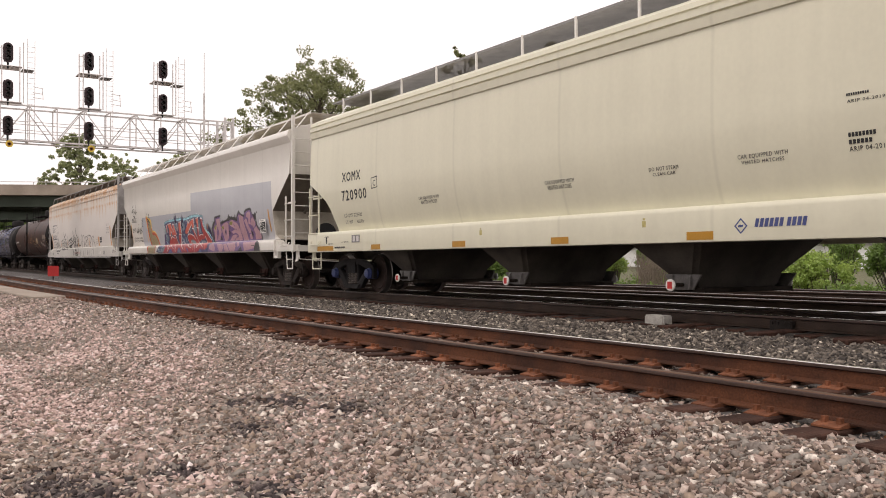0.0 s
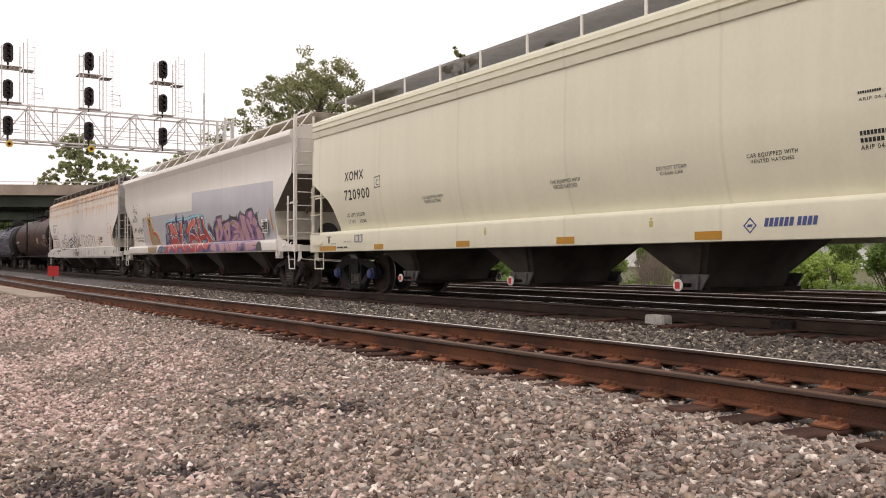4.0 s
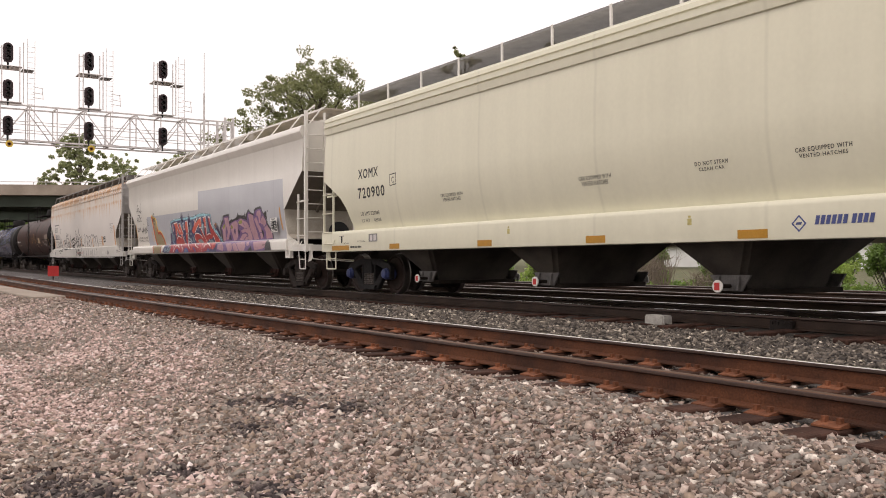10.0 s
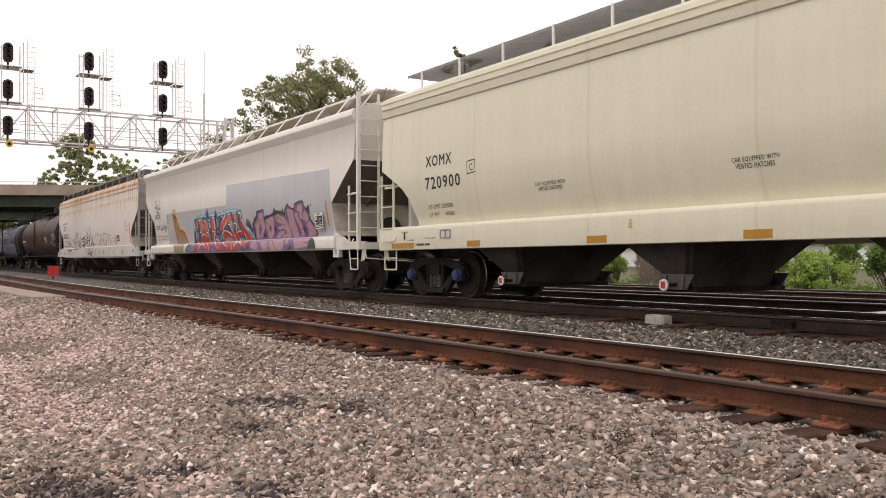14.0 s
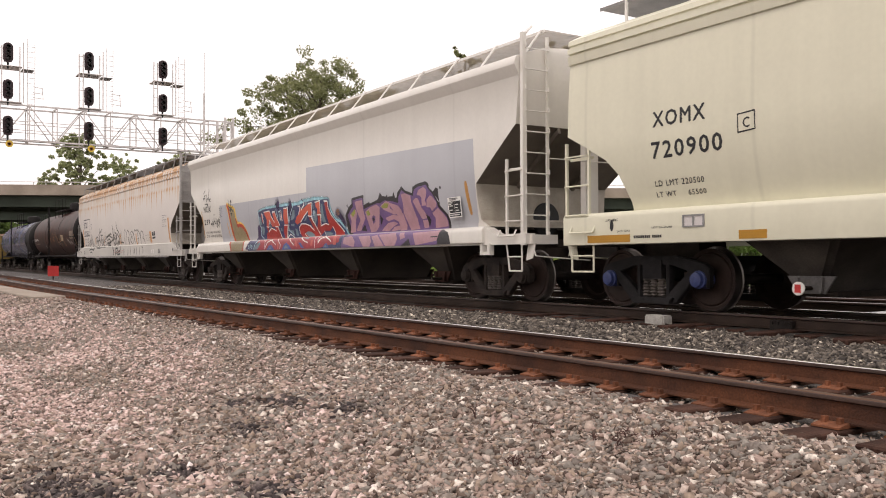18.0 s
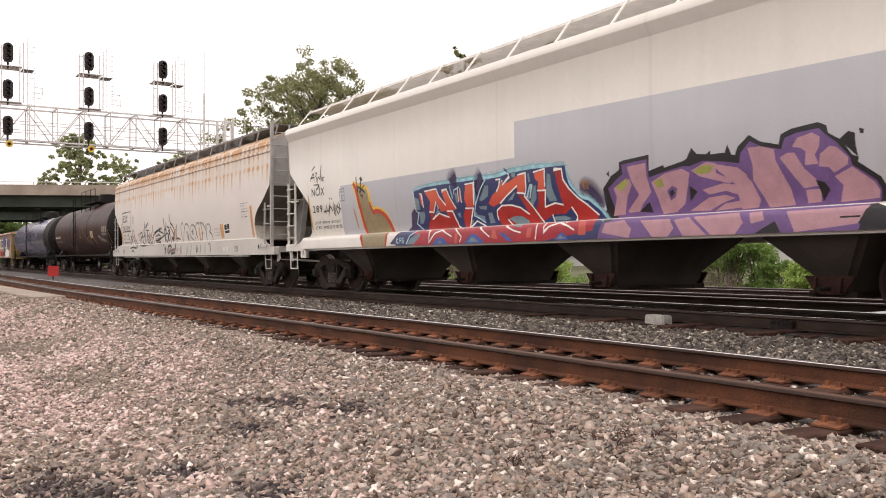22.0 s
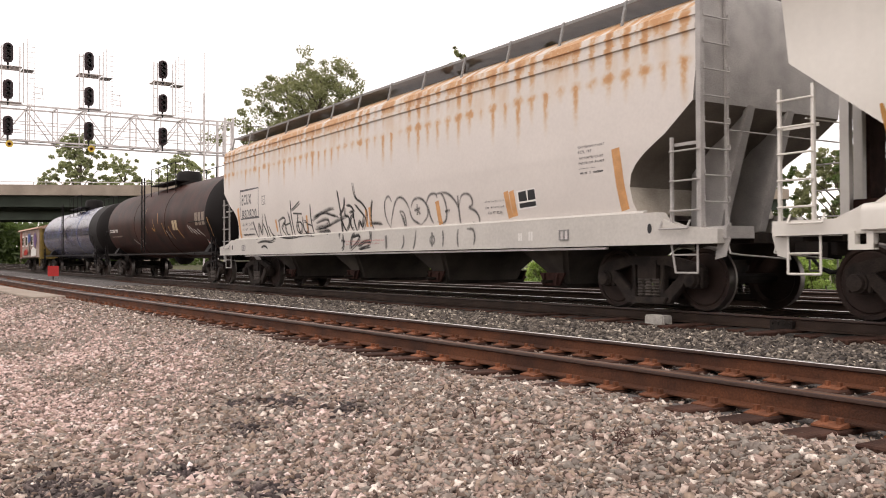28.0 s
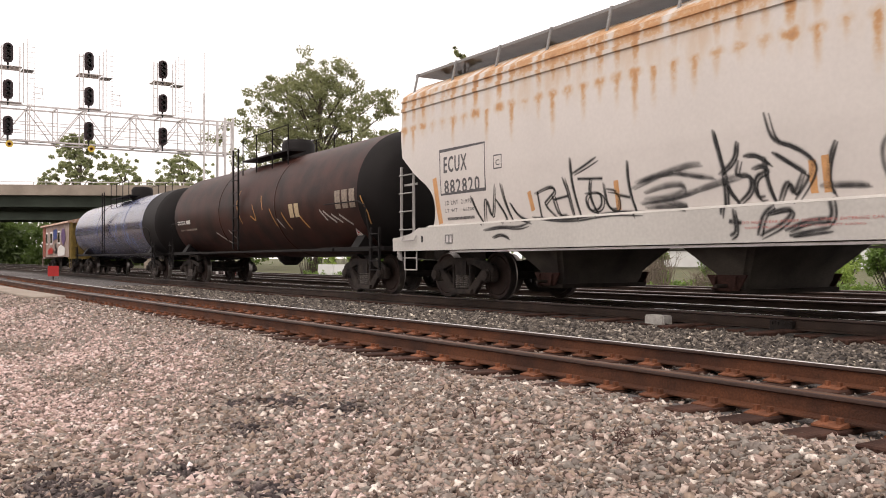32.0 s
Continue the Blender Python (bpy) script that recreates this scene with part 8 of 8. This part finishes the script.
STONE = stone_material("crushed_stone", [(0.0, (0.088, 0.061, 0.049)), (0.94, (0.754, 0.691, 0.630)), (0.08, (0.262, 0.241, 0.216)), (0.24, (0.386, 0.293, 0.255)), (0.37, (0.166, 0.123, 0.100)), (0.48, (0.342, 0.267, 0.211)),
                                         (0.58, (0.262, 0.223, 0.195)), (0.70, (0.429, 0.346, 0.299)), (0.80, (0.206, 0.179, 0.161)), (0.88, (0.553, 0.464, 0.415))], True)
BALLAST = stone_material("grey_ballast", [(0.0, (0.028, 0.023, 0.022)), (1.0, (0.754, 0.695, 0.593)), (0.3, (0.081, 0.070, 0.061)), (0.6, (0.144, 0.126, 0.110)), (0.93, (0.276, 0.244, 0.209))])
DUSTY = stone_material("dusty_pink_stone", [(0.0, (0.111, 0.086, 0.079)), (1.0, (0.900, 0.856, 0.855)), (0.2, (0.357, 0.262, 0.234)), (0.5, (0.602, 0.455, 0.415)), (0.9, (0.827, 0.653, 0.627))])
CUBE = np.array([(x, y, z) for x in (-1, 1) for y in (-1, 1) for z in (-1, 1)]) * 0.56
CUBEF = np.array("0 1 3 0 3 2 4 6 7 4 7 5 0 4 5 0 5 1 2 3 7 2 7 6 0 2 6 0 6 4 1 5 7 1 7 3".split(), int).reshape(-1, 3)
SHARD = np.array([(1, 0, 0), (-1, 0, 0), (0, 1, 0), (0, -1, 0), (0, 0, 1), (0, 0, -1)]) * 0.95
SHARDF = np.array("0 2 4 2 1 4 1 3 4 3 0 4 2 0 5 1 2 5 3 1 5 0 3 5".split(), int).reshape(-1, 3)


def stones(name, pts, size, material, label, blocky=False):
    """Angular crushed stones at the points, joined into one mesh."""
    n = len(pts)
    form, sides = (CUBE, CUBEF) if blocky else (SHARD, SHARDF)
    c8, f12 = len(form), len(sides)
    base = form[None] + rng.normal(0, 0.21 if blocky else 0.23, (n, c8, 3))
    base = base * (np.stack([rng.uniform(0.8, 1.6, n), rng.uniform(0.6, 1.15, n), rng.uniform(0.32, 0.7, n)], 1) * size[:, None])[:, None, :]
    a, b, c = rng.uniform(0, math.tau, n), rng.normal(0, 0.45, n), rng.normal(0, 0.45, n)

    def turn(v, ang, i, j):
        co, si = np.cos(ang)[:, None], np.sin(ang)[:, None]
        p, q = v[..., i].copy(), v[..., j].copy()
        v[..., i], v[..., j] = co * p - si * q, si * p + co * q
    turn(base, b, 1, 2), turn(base, c, 0, 2), turn(base, a, 0, 1)
    co = (base + pts[:, None, :]).reshape(-1, 3)
    idx = (sides[None] + (np.arange(n) * c8)[:, None, None]).reshape(-1)
    me = bpy.data.meshes.new(name)
    m = n * f12
    me.vertices.add(n * c8), me.loops.add(m * 3), me.polygons.add(m)
    me.vertices.foreach_set("co", co.ravel())
    me.loops.foreach_set("vertex_index", idx)
    me.polygons.foreach_set("loop_start", np.arange(m) * 3)
    me.update(calc_edges=True)
    me.materials.append(material)
    return tagged(new(name, me), label, "gravel", kind="stuff")


DARK_SPOTS = [(-5.91, -9.88, 0.30), (-5.64, -9.65, 0.20), (-5.14, -8.81, 0.24), (-5.97, -9.1, 0.16), (-7.97, -7.99, 0.18), (-7.43, -7.7, 0.20), (-6.66, -7.48, 0.18), (-6.9, -8.3, 0.16)]
OILSTONE = stone_material("oily_stone", [(0.0, (0.025, 0.019, 0.02)), (1.0, (0.26, 0.22, 0.21)), (0.5, (0.062, 0.047, 0.047)), (0.85, (0.12, 0.095, 0.092))])


def in_spots(p):
    out = np.zeros(len(p), bool)
    for cx, cy, r in DARK_SPOTS:
        d = np.hypot((p[:, 0] - cx) * 0.8, (p[:, 1] - cy) * 1.3)
        out |= rng.random(len(p)) < 0.9 * np.exp(-(d / (r * 1.12)) ** 2)
    return out


HX, HY = np.arange(-36, 9, 0.25), np.arange(-18.2, 0.3, 0.2)
HZ = np.array([[ground_z(a, b) for b in HY] for a in HX])


def heights(x, y):
    """Height of the ground under many points at once."""
    i, j = (x - HX[0]) / 0.25, (y - HY[0]) / 0.2
    a, b = np.floor(i).astype(int), np.floor(j).astype(int)
    u, v = i - a, j - b
    return HZ[a, b] * (1 - u) * (1 - v) + HZ[a + 1, b] * u * (1 - v) + HZ[a, b + 1] * (1 - u) * v + HZ[a + 1, b + 1] * u * v


def scatter(x0, x1, y0, y1, n, size, keep=None):
    x, y = rng.uniform(x0, x1, n), rng.uniform(y0, y1, n)
    ok = np.ones(n, bool) if keep is None else keep(x, y)
    x, y = x[ok], y[ok]
    z = heights(x, y)
    s = size * np.minimum(rng.lognormal(-0.04, 0.42, len(x)), 2.3)
    return np.stack([x, y, z + s * 0.15], 1), s


def fade(n):
    return rng.random(n) ** 3


def lot_keep(near, far):
    def keep(x, y):
        d = np.hypot(x, y + 10.8)
        ang = np.degrees(np.arctan2(y + 10.8, -x))
        ok = (d > near) & (d <= far) & (ang > 2 - 40 * fade(len(x))) & (ang < 66 + 40 * fade(len(x)))
        ok &= y < np.array([near_y(a) for a in x]) - 0.98
        return ok
    return keep


def round_about(x, y):
    """Thinner stones round the camera's stand, outside the stretch that it films."""
    d, ang = np.hypot(x, y + 10.8), np.degrees(np.arctan2(y + 10.8, -x))
    seen = (d > 2.6) & (ang > 2) & (ang < 66)
    return ~seen & (d < 9 * (1 - 0.6 * fade(len(x)))) & (y < np.array([near_y(a) for a in x]) - 1.05)


for x0, x1, y0, y1, n, size, near, far in ((-9, -0.5, -12.5, -5.5, 140000, 0.0190, 2.6, 8.5), (-15, -4, -12.5, -5.5, 105000, 0.0180, 8.5, 14), (-34, -10, -12.5, -5.5, 56000, 0.0225, 14, 34), (-9, 7, -17.5, -5.5, 24000, 0.0190, 0.0, 9.0)):
    p, s = scatter(x0, x1, y0, y1, n, size, lot_keep(near, far) if near else round_about)
    dark = in_spots(p)
    patchy = 0.55 + 0.6 * np.sin(p[:, 0] * 0.9 + 1.3 * np.sin(p[:, 1] * 1.7)) * np.sin(p[:, 1] * 2.3 + 0.6 * p[:, 0])
    dusty = rng.random(len(p)) < np.clip((-p[:, 0] - 3.5) / 7, 0, 1) * np.clip((-p[:, 1] - 6.6) / 1.6, 0, 1) * patchy
    for who, kind in ((~dark & ~dusty, STONE), (~dark & dusty, DUSTY)):
        stones("lot_stones", p[who], s[who], kind, "loose brown and grey crushed stone of the lot", near == 2.6)
    if near < 5:
        stones("oily_stones", p[dark], s[dark], OILSTONE, "oil-blackened patches of crushed stone")


def between(x, y):
    return (y > np.array([near_y(a) for a in x]) + 1.0) & (y < -1.0)


for x0, x1, n, size in ((-14, -2, 26000, 0.0212), (-34, -14, 18000, 0.024)):
    p, s = scatter(x0, x1, -4.0, -0.95, n, size, between)
    stones("track_ballast", p, s, BALLAST, "grey crushed ballast between the tracks")
p, s = scatter(-18, 0, -6.1, -3.4, 13000, 0.018, lambda x, y: (np.abs(y - np.array([near_y(a) for a in x])) < 1.3))
stones("siding_ballast", p, s, STONE, "brown crushed stone between the siding's ties")


# ---- small dry weeds in the gravel ----
def weed(x, y, h, n, seed):
    r = random.Random(seed)
    bm = BM()
    for i in range(n):
        base = Vector((r.gauss(0, 0.02), r.gauss(0, 0.02), -0.02))
        mid = base + Vector((r.gauss(0, 0.02), r.gauss(0, 0.02), h * r.uniform(0.4, 0.7)))
        tip = mid + Vector((r.gauss(0, 0.05), r.gauss(0, 0.04), h * r.uniform(0.0, 0.4)))
        pipe(bm, [base, mid, tip], 0.0028, 4)
        for k in range(3):
            p = mid.lerp(tip, r.random())
            tube(bm, p, p + Vector((r.gauss(0, 0.02), r.gauss(0, 0.02), r.uniform(0, 0.03))), 0.0035, 4, 0.001)
    ob = solid("dry_weed", bm, DRYWEED, "small dry reddish-brown weed in the gravel", "weed", "weeds in the gravel")
    ob.location = (x, y, ground_z(x, y))


DRYWEED = mat("dry_weed", (0.085, 0.040, 0.033), 0.9, var=0.4, scale=30)
for i, (x, y, h, n) in enumerate(((-5.40, -7.09, 0.16, 3), (-4.83, -7.02, 0.10, 2), (-4.36, -7.53, 0.10, 7), (-4.20, -7.0, 0.10, 4), (-4.10, -6.86, 0.10, 5), (-4.03, -6.98, 0.10, 6), (-4.28, -7.36, 0.08, 5), (-3.92, -6.77, 0.12, 5))):
    weed(x, y, h, n, 70 + i)


def motions():
    """The train eases back, stands, and then rolls away faster and faster; its wheels turn with it."""
    times = sorted({a for a, _ in SHIFT} | {0.5 * i for i in range(65) if i > 13 or i == 0})
    for car, x in MOVERS:
        rows = []
        for t in times:
            u = x + shift(t)
            a, b = grade(u - 8), grade(u + 8)
            rows.append((t, pose(u, 0, (a + b) / 2, 0, -math.degrees(math.atan2(b - a, 16)), 0)))
        walk(car, rows)
    turns, last = [0.0], 0.0
    for i in range(1, 640):
        t = i * 0.05
        if shift(t) - last > 0.45:
            turns.append(t)
            last = shift(t)
    turns.append(32.0)
    for ax, x, r in ROLLERS:
        walk(ax, [(t, pose(x, 0, r, 0, math.degrees(shift(t) / r), 0)) for t in turns])


motions()
